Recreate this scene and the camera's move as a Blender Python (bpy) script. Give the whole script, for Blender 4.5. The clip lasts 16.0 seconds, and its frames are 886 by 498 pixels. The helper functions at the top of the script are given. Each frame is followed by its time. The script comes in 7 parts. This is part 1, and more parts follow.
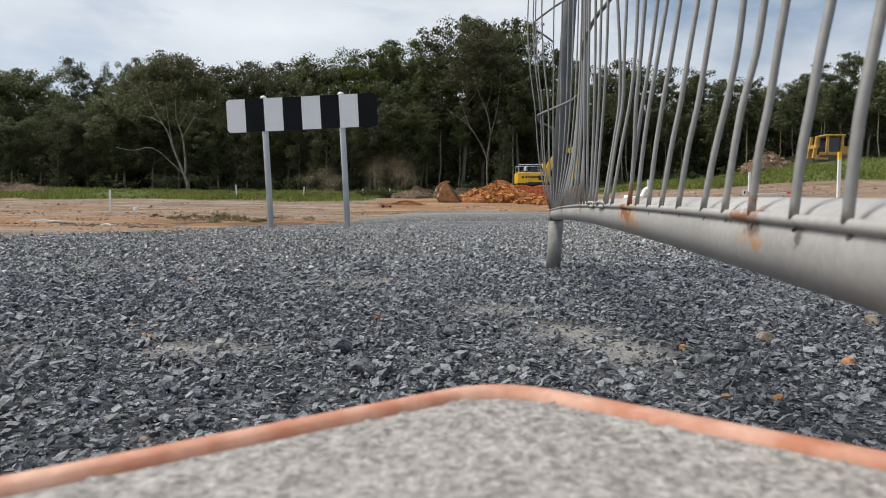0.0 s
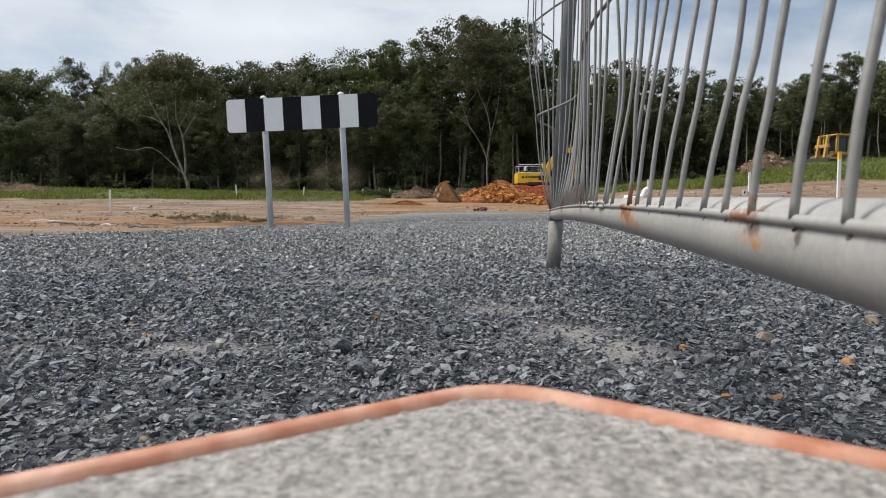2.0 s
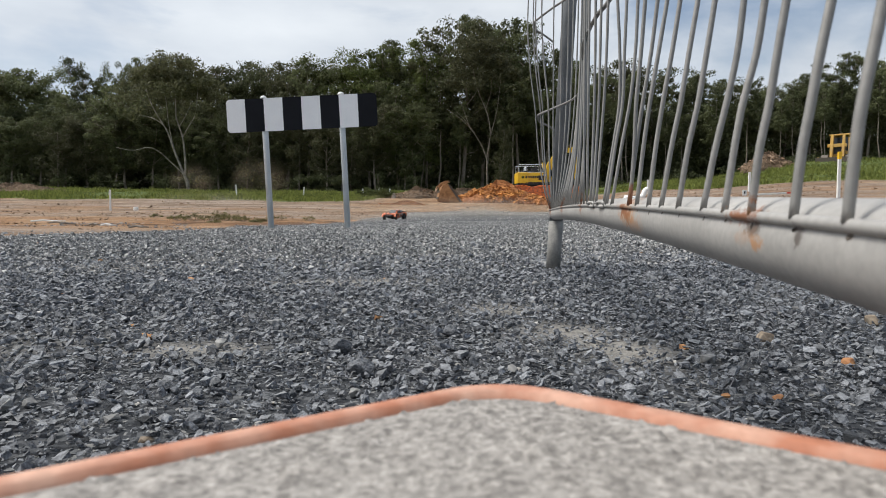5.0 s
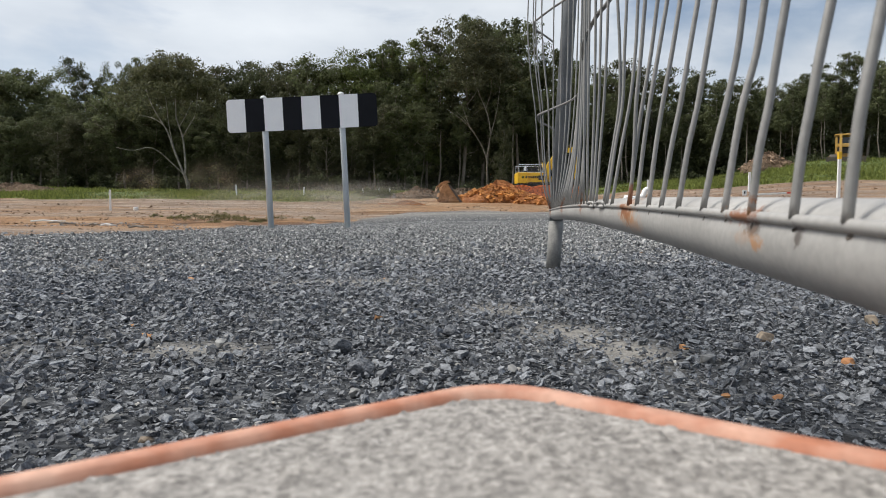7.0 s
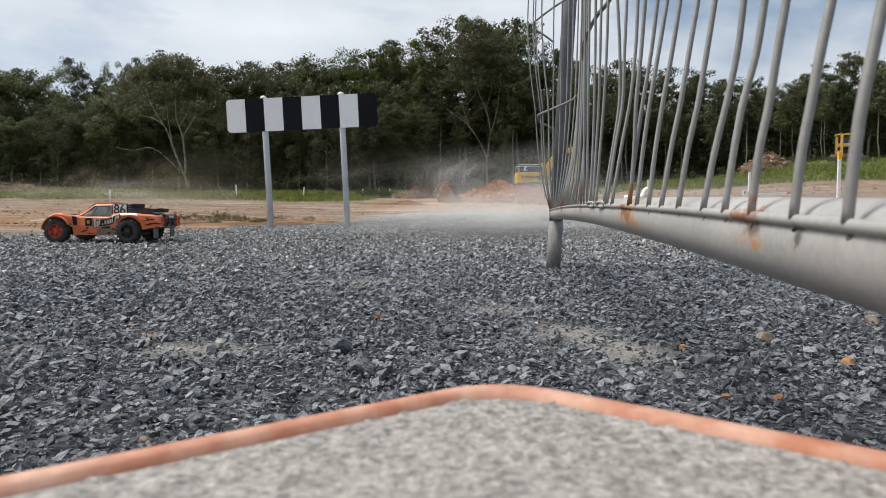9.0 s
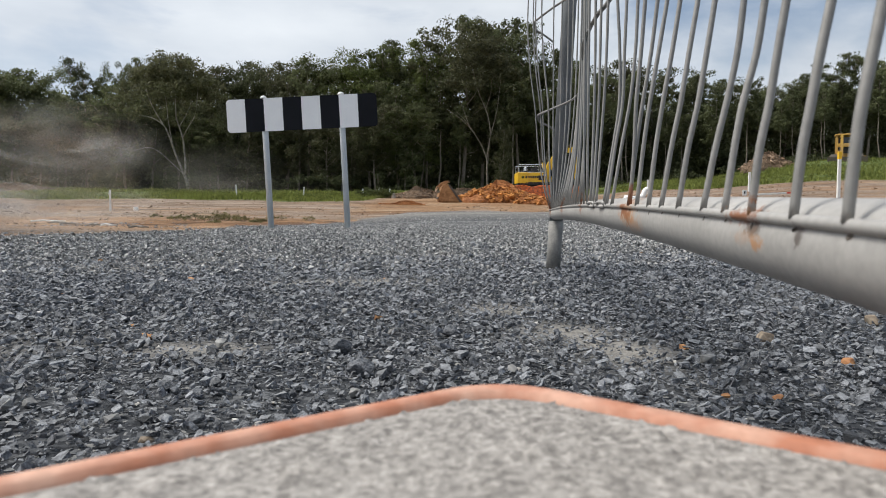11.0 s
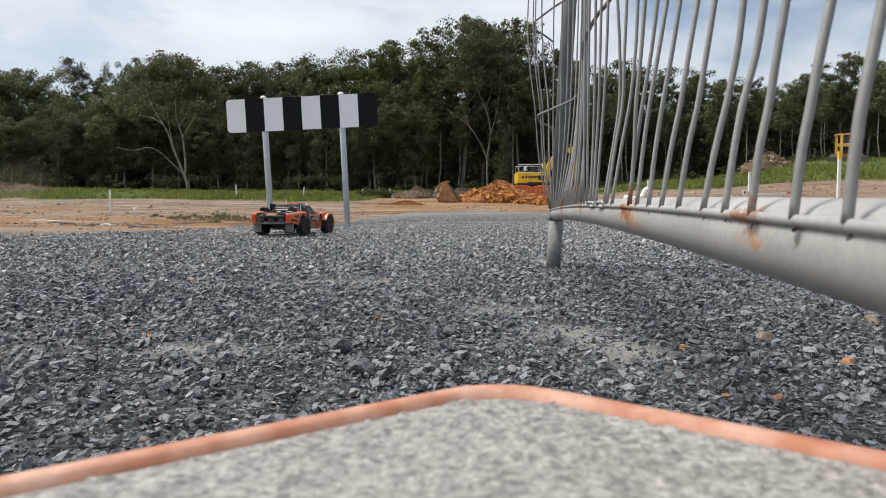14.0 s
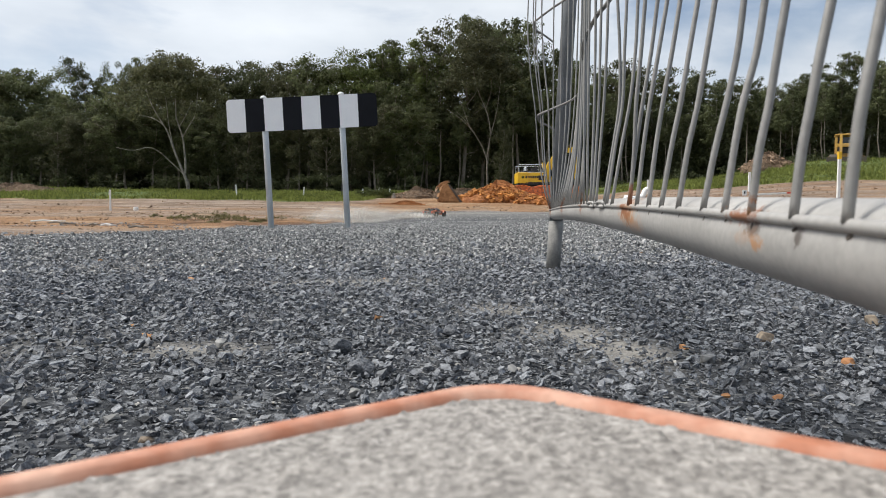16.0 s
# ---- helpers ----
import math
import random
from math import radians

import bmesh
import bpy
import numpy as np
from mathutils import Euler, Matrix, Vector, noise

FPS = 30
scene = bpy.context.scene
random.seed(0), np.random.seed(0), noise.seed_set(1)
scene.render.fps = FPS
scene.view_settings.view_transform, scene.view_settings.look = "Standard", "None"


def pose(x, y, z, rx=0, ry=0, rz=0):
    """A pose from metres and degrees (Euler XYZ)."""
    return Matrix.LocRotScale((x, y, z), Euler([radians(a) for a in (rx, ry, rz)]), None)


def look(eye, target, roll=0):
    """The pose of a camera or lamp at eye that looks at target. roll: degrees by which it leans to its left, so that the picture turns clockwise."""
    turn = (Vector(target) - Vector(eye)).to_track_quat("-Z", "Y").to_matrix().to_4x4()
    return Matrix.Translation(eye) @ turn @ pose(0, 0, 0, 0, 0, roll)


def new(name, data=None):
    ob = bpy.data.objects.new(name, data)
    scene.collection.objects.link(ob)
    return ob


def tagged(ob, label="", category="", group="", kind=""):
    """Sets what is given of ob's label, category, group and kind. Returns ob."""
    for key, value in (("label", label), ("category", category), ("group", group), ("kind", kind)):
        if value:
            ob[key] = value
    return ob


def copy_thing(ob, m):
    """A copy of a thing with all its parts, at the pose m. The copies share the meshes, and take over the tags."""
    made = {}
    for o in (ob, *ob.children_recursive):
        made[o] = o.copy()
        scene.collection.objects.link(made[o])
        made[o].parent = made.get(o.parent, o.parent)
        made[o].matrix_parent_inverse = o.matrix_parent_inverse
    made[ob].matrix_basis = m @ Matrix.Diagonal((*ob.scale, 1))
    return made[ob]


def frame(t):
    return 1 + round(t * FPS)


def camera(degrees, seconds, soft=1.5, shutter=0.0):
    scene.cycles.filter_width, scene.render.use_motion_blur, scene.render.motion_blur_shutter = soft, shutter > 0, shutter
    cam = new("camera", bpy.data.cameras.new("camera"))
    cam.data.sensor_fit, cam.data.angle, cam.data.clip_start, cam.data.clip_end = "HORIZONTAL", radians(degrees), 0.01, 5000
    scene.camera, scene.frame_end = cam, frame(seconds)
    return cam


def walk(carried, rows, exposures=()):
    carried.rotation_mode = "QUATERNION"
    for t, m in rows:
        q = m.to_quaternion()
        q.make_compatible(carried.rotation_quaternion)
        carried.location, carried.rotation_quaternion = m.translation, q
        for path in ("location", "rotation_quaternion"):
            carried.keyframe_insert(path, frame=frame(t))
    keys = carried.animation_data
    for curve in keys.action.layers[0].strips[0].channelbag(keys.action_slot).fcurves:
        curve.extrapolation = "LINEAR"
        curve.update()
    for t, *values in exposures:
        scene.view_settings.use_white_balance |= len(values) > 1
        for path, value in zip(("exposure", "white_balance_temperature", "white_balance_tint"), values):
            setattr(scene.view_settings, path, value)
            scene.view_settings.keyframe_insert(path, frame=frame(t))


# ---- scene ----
cam = camera(67.0, 16.0, 0.5)
EYE = (0.0, 0.0, 0.2)
walk(cam, [(0.0, pose(*EYE, 86.57, 0, 0)), (16.0, pose(*EYE, 86.57, 0, 0))],
     exposures=[(0.0, 0.44), (4.0, 0.45), (6.5, 0.46), (11.5, 0.46), (13.0, 0.51), (16.0, 0.57)])
cam.data.dof.use_dof = True
cam.data.dof.focus_distance = 1.1
cam.data.dof.aperture_fstop = 21.0
scene.cycles.transparent_max_bounces = 256

# ---- sky and sun ----
SUN_AZ, SUN_EL = radians(-82), radians(57)
world = bpy.data.worlds.new("overcast_sky")
scene.world = world
world.use_nodes = True
wn, wl = world.node_tree.nodes, world.node_tree.links
wn.clear()
w_out = wn.new("ShaderNodeOutputWorld")
w_bg = wn.new("ShaderNodeBackground")
w_sky = wn.new("ShaderNodeTexSky")
w_sky.sky_type = "NISHITA"
w_sky.sun_disc = False
w_sky.sun_elevation, w_sky.sun_rotation = SUN_EL, SUN_AZ
w_sky.air_density, w_sky.dust_density = 1.0, 2.0
w_co = wn.new("ShaderNodeTexCoord")
w_map = wn.new("ShaderNodeMapping")
w_map.inputs["Scale"].default_value = (1.0, 1.0, 2.8)
w_map.inputs["Location"].default_value = (3.1, 0.7, 0.35)
w_n = wn.new("ShaderNodeTexNoise")
w_n.inputs["Scale"].default_value = 2.3
w_n.inputs["Detail"].default_value = 7
w_n.inputs["Roughness"].default_value = 0.52
w_n.inputs["Distortion"].default_value = 0.25
w_r = wn.new("ShaderNodeValToRGB")
w_r.color_ramp.elements[0].position, w_r.color_ramp.elements[1].position = 0.36, 0.53
w_n2 = wn.new("ShaderNodeTexNoise")
w_n2.inputs["Scale"].default_value = 3.7
w_n2.inputs["Detail"].default_value = 5
w_r2 = wn.new("ShaderNodeValToRGB")
w_r2.color_ramp.elements[0].position, w_r2.color_ramp.elements[1].position = 0.3, 0.72
w_r2.color_ramp.elements[0].color = (5.6, 6.15, 6.9, 1)
w_r2.color_ramp.elements[1].color = (7.8, 8.25, 8.75, 1)
w_mix = wn.new("ShaderNodeMixRGB")
wl.new(w_co.outputs["Generated"], w_map.inputs["Vector"])
wl.new(w_map.outputs["Vector"], w_n.inputs["Vector"])
wl.new(w_map.outputs["Vector"], w_n2.inputs["Vector"])
# thicker and brighter cloud on the sun's side
w_sep = wn.new("ShaderNodeSeparateXYZ")
wl.new(w_co.outputs["Generated"], w_sep.inputs["Vector"])
w_thick = wn.new("ShaderNodeMath")
w_thick.operation = "MULTIPLY_ADD"
w_thick.inputs[1].default_value = -0.15
wl.new(w_sep.outputs["X"], w_thick.inputs[0])
wl.new(w_n.outputs["Fac"], w_thick.inputs[2])
w_lit = wn.new("ShaderNodeMapRange")
w_lit.inputs["From Min"].default_value, w_lit.inputs["From Max"].default_value = -0.7, 0.7
w_lit.inputs["To Min"].default_value, w_lit.inputs["To Max"].default_value = 1.0, 0.85
wl.new(w_sep.outputs["X"], w_lit.inputs["Value"])
w_mul = wn.new("ShaderNodeMixRGB")
w_mul.blend_type = "MULTIPLY"
w_mul.inputs["Fac"].default_value = 1.0
wl.new(w_r2.outputs["Color"], w_mul.inputs["Color1"])
wl.new(w_lit.outputs["Result"], w_mul.inputs["Color2"])
wl.new(w_thick.outputs["Value"], w_r.inputs["Fac"])
wl.new(w_n2.outputs["Fac"], w_r2.inputs["Fac"])
wl.new(w_r.outputs["Color"], w_mix.inputs["Fac"])
wl.new(w_sky.outputs["Color"], w_mix.inputs["Color1"])
wl.new(w_mul.outputs["Color"], w_mix.inputs["Color2"])
wl.new(w_mix.outputs["Color"], w_bg.inputs["Color"])
w_bg.inputs["Strength"].default_value = 0.085
wl.new(w_bg.outputs["Background"], w_out.inputs["Surface"])

sun = new("sun", bpy.data.lights.new("sun", "SUN"))
sun.data.energy, sun.data.angle, sun.data.color = 3.0, radians(26), (1.0, 0.97, 0.92)
sun.matrix_world = look((math.sin(SUN_AZ) * 60 * math.cos(SUN_EL), math.cos(SUN_AZ) * 60 * math.cos(SUN_EL), 60 * math.sin(SUN_EL)), (0, 0, 0))

# ---- materials ----
def ramp_stops(node, stops):
    r = node.color_ramp
    while len(r.elements) < len(stops):
        r.elements.new(0.5)
    for e, (p, c) in zip(r.elements, stops):
        e.position, e.color = p, (*c, 1)


def material(name, colour, rough=0.7, metal=0.0, second=None, scale=8.0, fine=90.0, bump=0.15, bump_dist=0.003, rnd=0.0, spread=0.12,
             coat=0.0, emit=None, space="Object", island=False):
    """A surface with colour varied at two scales, fine relief and a little change from piece to piece."""
    m = bpy.data.materials.new(name)
    m.use_nodes = True
    n, l = m.node_tree.nodes, m.node_tree.links
    b = n["Principled BSDF"]
    b.inputs["Metallic"].default_value = metal
    b.inputs["Coat Weight"].default_value = coat
    co = n.new("ShaderNodeTexCoord")
    big, small = n.new("ShaderNodeTexNoise"), n.new("ShaderNodeTexNoise")
    big.inputs["Scale"].default_value, big.inputs["Detail"].default_value = scale, 4
    small.inputs["Scale"].default_value, small.inputs["Detail"].default_value = fine, 4
    l.new(co.outputs[space], big.inputs["Vector"])
    l.new(co.outputs[space], small.inputs["Vector"])
    second = second or tuple(min(1, c * (1 + 2.2 * spread)) for c in colour)
    r = n.new("ShaderNodeValToRGB")
    ramp_stops(r, [(0.34, colour), (0.68, second)])
    l.new(big.outputs["Fac"], r.inputs["Fac"])
    hv = n.new("ShaderNodeHueSaturation")
    l.new(r.outputs["Color"], hv.inputs["Color"])
    mr = n.new("ShaderNodeMapRange")
    mr.inputs["From Min"].default_value, mr.inputs["From Max"].default_value = 0.3, 0.7
    mr.inputs["To Min"].default_value, mr.inputs["To Max"].default_value = 1 - spread, 1 + spread
    l.new(small.outputs["Fac"], mr.inputs["Value"])
    value = mr.outputs["Result"]
    if rnd:
        src = n.new("ShaderNodeNewGeometry").outputs["Random Per Island"] if island else n.new("ShaderNodeObjectInfo").outputs["Random"]
        mr2 = n.new("ShaderNodeMapRange")
        mr2.inputs["To Min"].default_value, mr2.inputs["To Max"].default_value = 1 - rnd, 1 + rnd
        l.new(src, mr2.inputs["Value"])
        mu = n.new("ShaderNodeMath")
        mu.operation = "MULTIPLY"
        l.new(value, mu.inputs[0])
        l.new(mr2.outputs["Result"], mu.inputs[1])
        value = mu.outputs["Value"]
    l.new(value, hv.inputs["Value"])
    l.new(hv.outputs["Color"], b.inputs["Base Color"])
    rr = n.new("ShaderNodeMapRange")
    rr.inputs["To Min"].default_value, rr.inputs["To Max"].default_value = max(0.03, rough - 0.12), min(1, rough + 0.12)
    l.new(big.outputs["Fac"], rr.inputs["Value"])
    l.new(rr.outputs["Result"], b.inputs["Roughness"])
    if bump:
        bp = n.new("ShaderNodeBump")
        bp.inputs["Strength"].default_value, bp.inputs["Distance"].default_value = bump, bump_dist
        l.new(small.outputs["Fac"], bp.inputs["Height"])
        l.new(bp.outputs["Normal"], b.inputs["Normal"])
    if emit:
        b.inputs["Emission Color"].default_value = (*emit, 1)
        b.inputs["Emission Strength"].default_value = 1.0
    return m


def rusted(name, base, rust_at=0.62, rough=0.55, metal=0.5, scale=14.0):
    """Galvanised or painted steel with spots of rust."""
    m = material(name, base, rough, metal, scale=9, fine=220, bump=0.08, bump_dist=0.001, spread=0.1)
    n, l = m.node_tree.nodes, m.node_tree.links
    b = n["Principled BSDF"]
    co = n.new("ShaderNodeTexCoord")
    no = n.new("ShaderNodeTexNoise")
    no.inputs["Scale"].default_value, no.inputs["Detail"].default_value = scale, 6
    l.new(co.outputs["Object"], no.inputs["Vector"])
    r = n.new("ShaderNodeValToRGB")
    ramp_stops(r, [(rust_at, (0, 0, 0)), (rust_at + 0.05, (1, 1, 1))])
    l.new(no.outputs["Fac"], r.inputs["Fac"])
    old = b.inputs["Base Color"].links[0].from_socket
    mx = n.new("ShaderNodeMixRGB")
    mx.inputs["Color2"].default_value = (0.27, 0.1, 0.035, 1)
    l.new(r.outputs["Color"], mx.inputs["Fac"])
    l.new(old, mx.inputs["Color1"])
    l.new(mx.outputs["Color"], b.inputs["Base Color"])
    mm = n.new("ShaderNodeMapRange")
    mm.inputs["To Min"].default_value, mm.inputs["To Max"].default_value = metal, 0.0
    l.new(r.outputs["Color"], mm.inputs["Value"])
    l.new(mm.outputs["Result"], b.inputs["Metallic"])
    return m


def leaf_material(name, a, b_, rough=0.55):
    """Leaves whose green changes from leaf to leaf, letting some light through."""
    m = bpy.data.materials.new(name)
    m.use_nodes = True
    n, l = m.node_tree.nodes, m.node_tree.links
    b = n["Principled BSDF"]
    b.inputs["Roughness"].default_value = rough
    b.inputs["Specular IOR Level"].default_value = 0.12
    ge = n.new("ShaderNodeNewGeometry")
    co = n.new("ShaderNodeTexCoord")
    no = n.new("ShaderNodeTexNoise")
    no.inputs["Scale"].default_value = 0.45
    l.new(co.outputs["Object"], no.inputs["Vector"])
    ad = n.new("ShaderNodeMath")
    ad.operation = "MULTIPLY_ADD"
    ad.inputs[1].default_value = 0.55
    l.new(ge.outputs["Random Per Island"], ad.inputs[0])
    sc = n.new("ShaderNodeMath")
    sc.operation = "MULTIPLY"
    sc.inputs[1].default_value = 0.5
    l.new(no.outputs["Fac"], sc.inputs[0])
    l.new(sc.outputs["Value"], ad.inputs[2])
    r = n.new("ShaderNodeValToRGB")
    ramp_stops(r, [(0.1, a), (0.8, b_)])
    l.new(ad.outputs["Value"], r.inputs["Fac"])
    oi = n.new("ShaderNodeObjectInfo")
    hv = n.new("ShaderNodeHueSaturation")
    mr = n.new("ShaderNodeMapRange")
    mr.inputs["To Min"].default_value, mr.inputs["To Max"].default_value = 0.7, 1.25
    l.new(oi.outputs["Random"], mr.inputs["Value"])
    l.new(mr.outputs["Result"], hv.inputs["Value"])
    l.new(r.outputs["Color"], hv.inputs["Color"])
    l.new(hv.outputs["Color"], b.inputs["Base Color"])
    tr = n.new("ShaderNodeBsdfTranslucent")
    l.new(hv.outputs["Color"], tr.inputs["Color"])
    mx = n.new("ShaderNodeMixShader")
    mx.inputs["Fac"].default_value = 0.35
    l.new(b.outputs["BSDF"], mx.inputs[1])
    l.new(tr.outputs["BSDF"], mx.inputs[2])
    l.new(mx.outputs["Shader"], n["Material Output"].inputs["Surface"])
    return m


def dusted_lit_tops(m, colour, cover):
    """Pale upper faces of broken stone: settled dust plus light painted into the colour."""
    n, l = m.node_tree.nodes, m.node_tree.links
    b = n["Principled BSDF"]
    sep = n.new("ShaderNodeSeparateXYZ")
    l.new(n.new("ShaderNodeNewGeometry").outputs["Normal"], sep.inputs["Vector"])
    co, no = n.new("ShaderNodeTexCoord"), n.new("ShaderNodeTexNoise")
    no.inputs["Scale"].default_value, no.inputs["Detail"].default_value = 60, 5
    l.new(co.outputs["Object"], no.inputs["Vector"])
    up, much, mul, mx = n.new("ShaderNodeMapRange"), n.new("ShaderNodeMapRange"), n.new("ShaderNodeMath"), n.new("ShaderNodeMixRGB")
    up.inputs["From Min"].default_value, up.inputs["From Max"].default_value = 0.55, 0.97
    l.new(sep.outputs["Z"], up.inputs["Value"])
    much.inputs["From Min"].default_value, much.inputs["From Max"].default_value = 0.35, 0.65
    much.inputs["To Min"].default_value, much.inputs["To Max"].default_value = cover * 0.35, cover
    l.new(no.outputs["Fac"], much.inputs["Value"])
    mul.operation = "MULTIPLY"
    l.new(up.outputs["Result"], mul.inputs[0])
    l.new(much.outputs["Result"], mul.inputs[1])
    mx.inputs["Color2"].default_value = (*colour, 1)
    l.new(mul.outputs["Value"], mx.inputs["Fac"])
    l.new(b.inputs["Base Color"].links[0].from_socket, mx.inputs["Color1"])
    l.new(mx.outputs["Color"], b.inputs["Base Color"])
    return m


def ground_material():
    """Gravel, orange clay, pale stripped soil and green verge, by the zones laid on the sheet."""
    m = bpy.data.materials.new("site_ground")
    m.use_nodes = True
    n, l = m.node_tree.nodes, m.node_tree.links
    b = n["Principled BSDF"]
    b.inputs["Roughness"].default_value = 0.95
    b.inputs["Specular IOR Level"].default_value = 0.2
    at = n.new("ShaderNodeAttribute")
    at.attribute_name = "zone"
    sep = n.new("ShaderNodeSeparateColor")
    l.new(at.outputs["Color"], sep.inputs["Color"])
    co = n.new("ShaderNodeTexCoord")

    def noise_at(scale, detail, rough=0.55, vec=None):
        x = n.new("ShaderNodeTexNoise")
        x.inputs["Scale"].default_value, x.inputs["Detail"].default_value, x.inputs["Roughness"].default_value = scale, detail, rough
        l.new(vec or co.outputs["Object"], x.inputs["Vector"])
        return x.outputs["Fac"]

    def coloured(fac, stops):
        r = n.new("ShaderNodeValToRGB")
        ramp_stops(r, stops)
        l.new(fac, r.inputs["Fac"])
        return r.outputs["Color"]

    def mixed(fac, c1, c2, how="MIX"):
        x = n.new("ShaderNodeMixRGB")
        x.blend_type = how
        if isinstance(fac, float):
            x.inputs["Fac"].default_value = fac
        else:
            l.new(fac, x.inputs["Fac"])
        l.new(c1, x.inputs["Color1"])
        l.new(c2, x.inputs["Color2"])
        return x.outputs["Color"]

    stretch = n.new("ShaderNodeMapping")
    stretch.inputs["Scale"].default_value = (0.16, 0.75, 1.0)
    l.new(co.outputs["Object"], stretch.inputs["Vector"])
    sv = stretch.outputs["Vector"]
    vor = n.new("ShaderNodeTexVoronoi")
    vor.inputs["Scale"].default_value = 150
    l.new(co.outputs["Object"], vor.inputs["Vector"])
    hue = n.new("ShaderNodeSeparateColor")
    l.new(vor.outputs["Color"], hue.inputs["Color"])
    chips = coloured(hue.outputs["Red"], [(0.0, (0.022, 0.024, 0.028)), (0.55, (0.06, 0.064, 0.07)), (0.92, (0.13, 0.133, 0.138)), (1.0, (0.3, 0.295, 0.28))])
    fines = coloured(noise_at(140, 5), [(0.3, (0.1, 0.1, 0.1)), (0.7, (0.24, 0.235, 0.225))])
    gravel = mixed(coloured(noise_at(1.3, 8, 0.65), [(0.54, (0, 0, 0)), (0.8, (0.6, 0.6, 0.6))]), chips, fines)
    orange = coloured(noise_at(0.8, 8, 0.65, sv), [(0.36, (0.15, 0.08, 0.04)), (0.48, (0.32, 0.18, 0.092)), (0.62, (0.4, 0.285, 0.185))])
    pale = coloured(noise_at(1.1, 9, 0.7, sv), [(0.38, (0.13, 0.092, 0.066)), (0.5, (0.285, 0.215, 0.162)), (0.63, (0.4, 0.328, 0.268))])
    green = coloured(noise_at(1.5, 6), [(0.3, (0.05, 0.07, 0.02)), (0.7, (0.13, 0.17, 0.05))])
    grit = coloured(noise_at(30, 6, 0.7), [(0.3, (0.45, 0.45, 0.45)), (0.7, (1.28, 1.28, 1.28))])
    dusty = coloured(noise_at(90, 6, 0.7), [(0.3, (0.14, 0.13, 0.115)), (0.5, (0.27, 0.255, 0.23)), (0.72, (0.38, 0.36, 0.33))])
    gravel = mixed(at.outputs["Alpha"], gravel, dusty)
    clayey = coloured(noise_at(0.5, 7, 0.62, sv), [(0.48, (0, 0, 0)), (0.58, (0.75, 0.75, 0.75))])
    soil = mixed(sep.outputs["Green"], mixed(clayey, pale, orange), orange)
    thin = n.new("ShaderNodeMapping")
    thin.inputs["Scale"].default_value = (0.22, 1.6, 1.0)
    l.new(co.outputs["Object"], thin.inputs["Vector"])
    ruts = coloured(noise_at(1.7, 7, 0.65, thin.outputs["Vector"]), [(0.36, (0.4, 0.38, 0.36)), (0.46, (1, 1, 1))])
    soil = mixed(1.0, mixed(1.0, soil, grit, "MULTIPLY"), ruts, "MULTIPLY")
    # ground beyond the forest edge coloured dark, so the added hill stays dark
    forest_floor = coloured(noise_at(3.0, 6), [(0.3, (0.018, 0.014, 0.009)), (0.7, (0.05, 0.04, 0.026))])
    c = mixed(sep.outputs["Blue"], soil, mixed(sep.outputs["Green"], green, forest_floor))
    c = mixed(sep.outputs["Red"], c, gravel)
    l.new(c, b.inputs["Base Color"])
    bp = n.new("ShaderNodeBump")
    bp.inputs["Strength"].default_value, bp.inputs["Distance"].default_value = 0.7, 0.012
    lumps = n.new("ShaderNodeMath")
    lumps.operation = "MULTIPLY_ADD"
    lumps.inputs[1].default_value = 0.7
    l.new(hue.outputs["Green"], lumps.inputs[0])
    l.new(noise_at(60, 6, 0.7), lumps.inputs[2])
    l.new(lumps.outputs["Value"], bp.inputs["Height"])
    l.new(bp.outputs["Normal"], b.inputs["Normal"])
    return m


M_GROUND = ground_material()
# upward faces paler: dust, and the light on stone tops put into the colour
M_STONE = dusted_lit_tops(material("blue_grey_stone", (0.05, 0.056, 0.066), 0.65, second=(0.27, 0.28, 0.298), scale=150, fine=520, bump=0.8, bump_dist=0.004, rnd=0.48, spread=0.32, island=True), (0.34, 0.345, 0.345), 0.5)
M_STONE_DUSTY = dusted_lit_tops(material("dust_coated_stone", (0.1, 0.102, 0.104), 0.8, second=(0.45, 0.442, 0.425), scale=30, fine=420, bump=0.9, bump_dist=0.004, rnd=0.6, spread=0.3, island=True), (0.62, 0.6, 0.56), 0.65)
M_STONE_PALE = material("pale_quartz_stone", (0.4, 0.38, 0.35), 0.7, second=(0.62, 0.6, 0.56), scale=30, fine=200, bump=0.25, rnd=0.3, island=True)
M_STONE_RUST = material("ironstone", (0.28, 0.12, 0.05), 0.85, second=(0.42, 0.23, 0.1), scale=40, fine=200, bump=0.3, rnd=0.3, island=True)
M_STONE_ROCK = material("broken_basalt", (0.05, 0.056, 0.066), 0.7, second=(0.19, 0.196, 0.206), scale=140, fine=500, bump=0.9, bump_dist=0.005, rnd=0.35, spread=0.2)
M_CONC = material("rough_concrete", (0.16, 0.147, 0.134), 0.95, second=(0.4, 0.372, 0.342), scale=330, fine=620, bump=0.6, bump_dist=0.0015, spread=0.22)
M_ORANGE_PLASTIC = material("orange_plastic", (0.41, 0.16, 0.09), 0.78, second=(0.56, 0.33, 0.24), scale=60, fine=300, bump=0.08, spread=0.08)


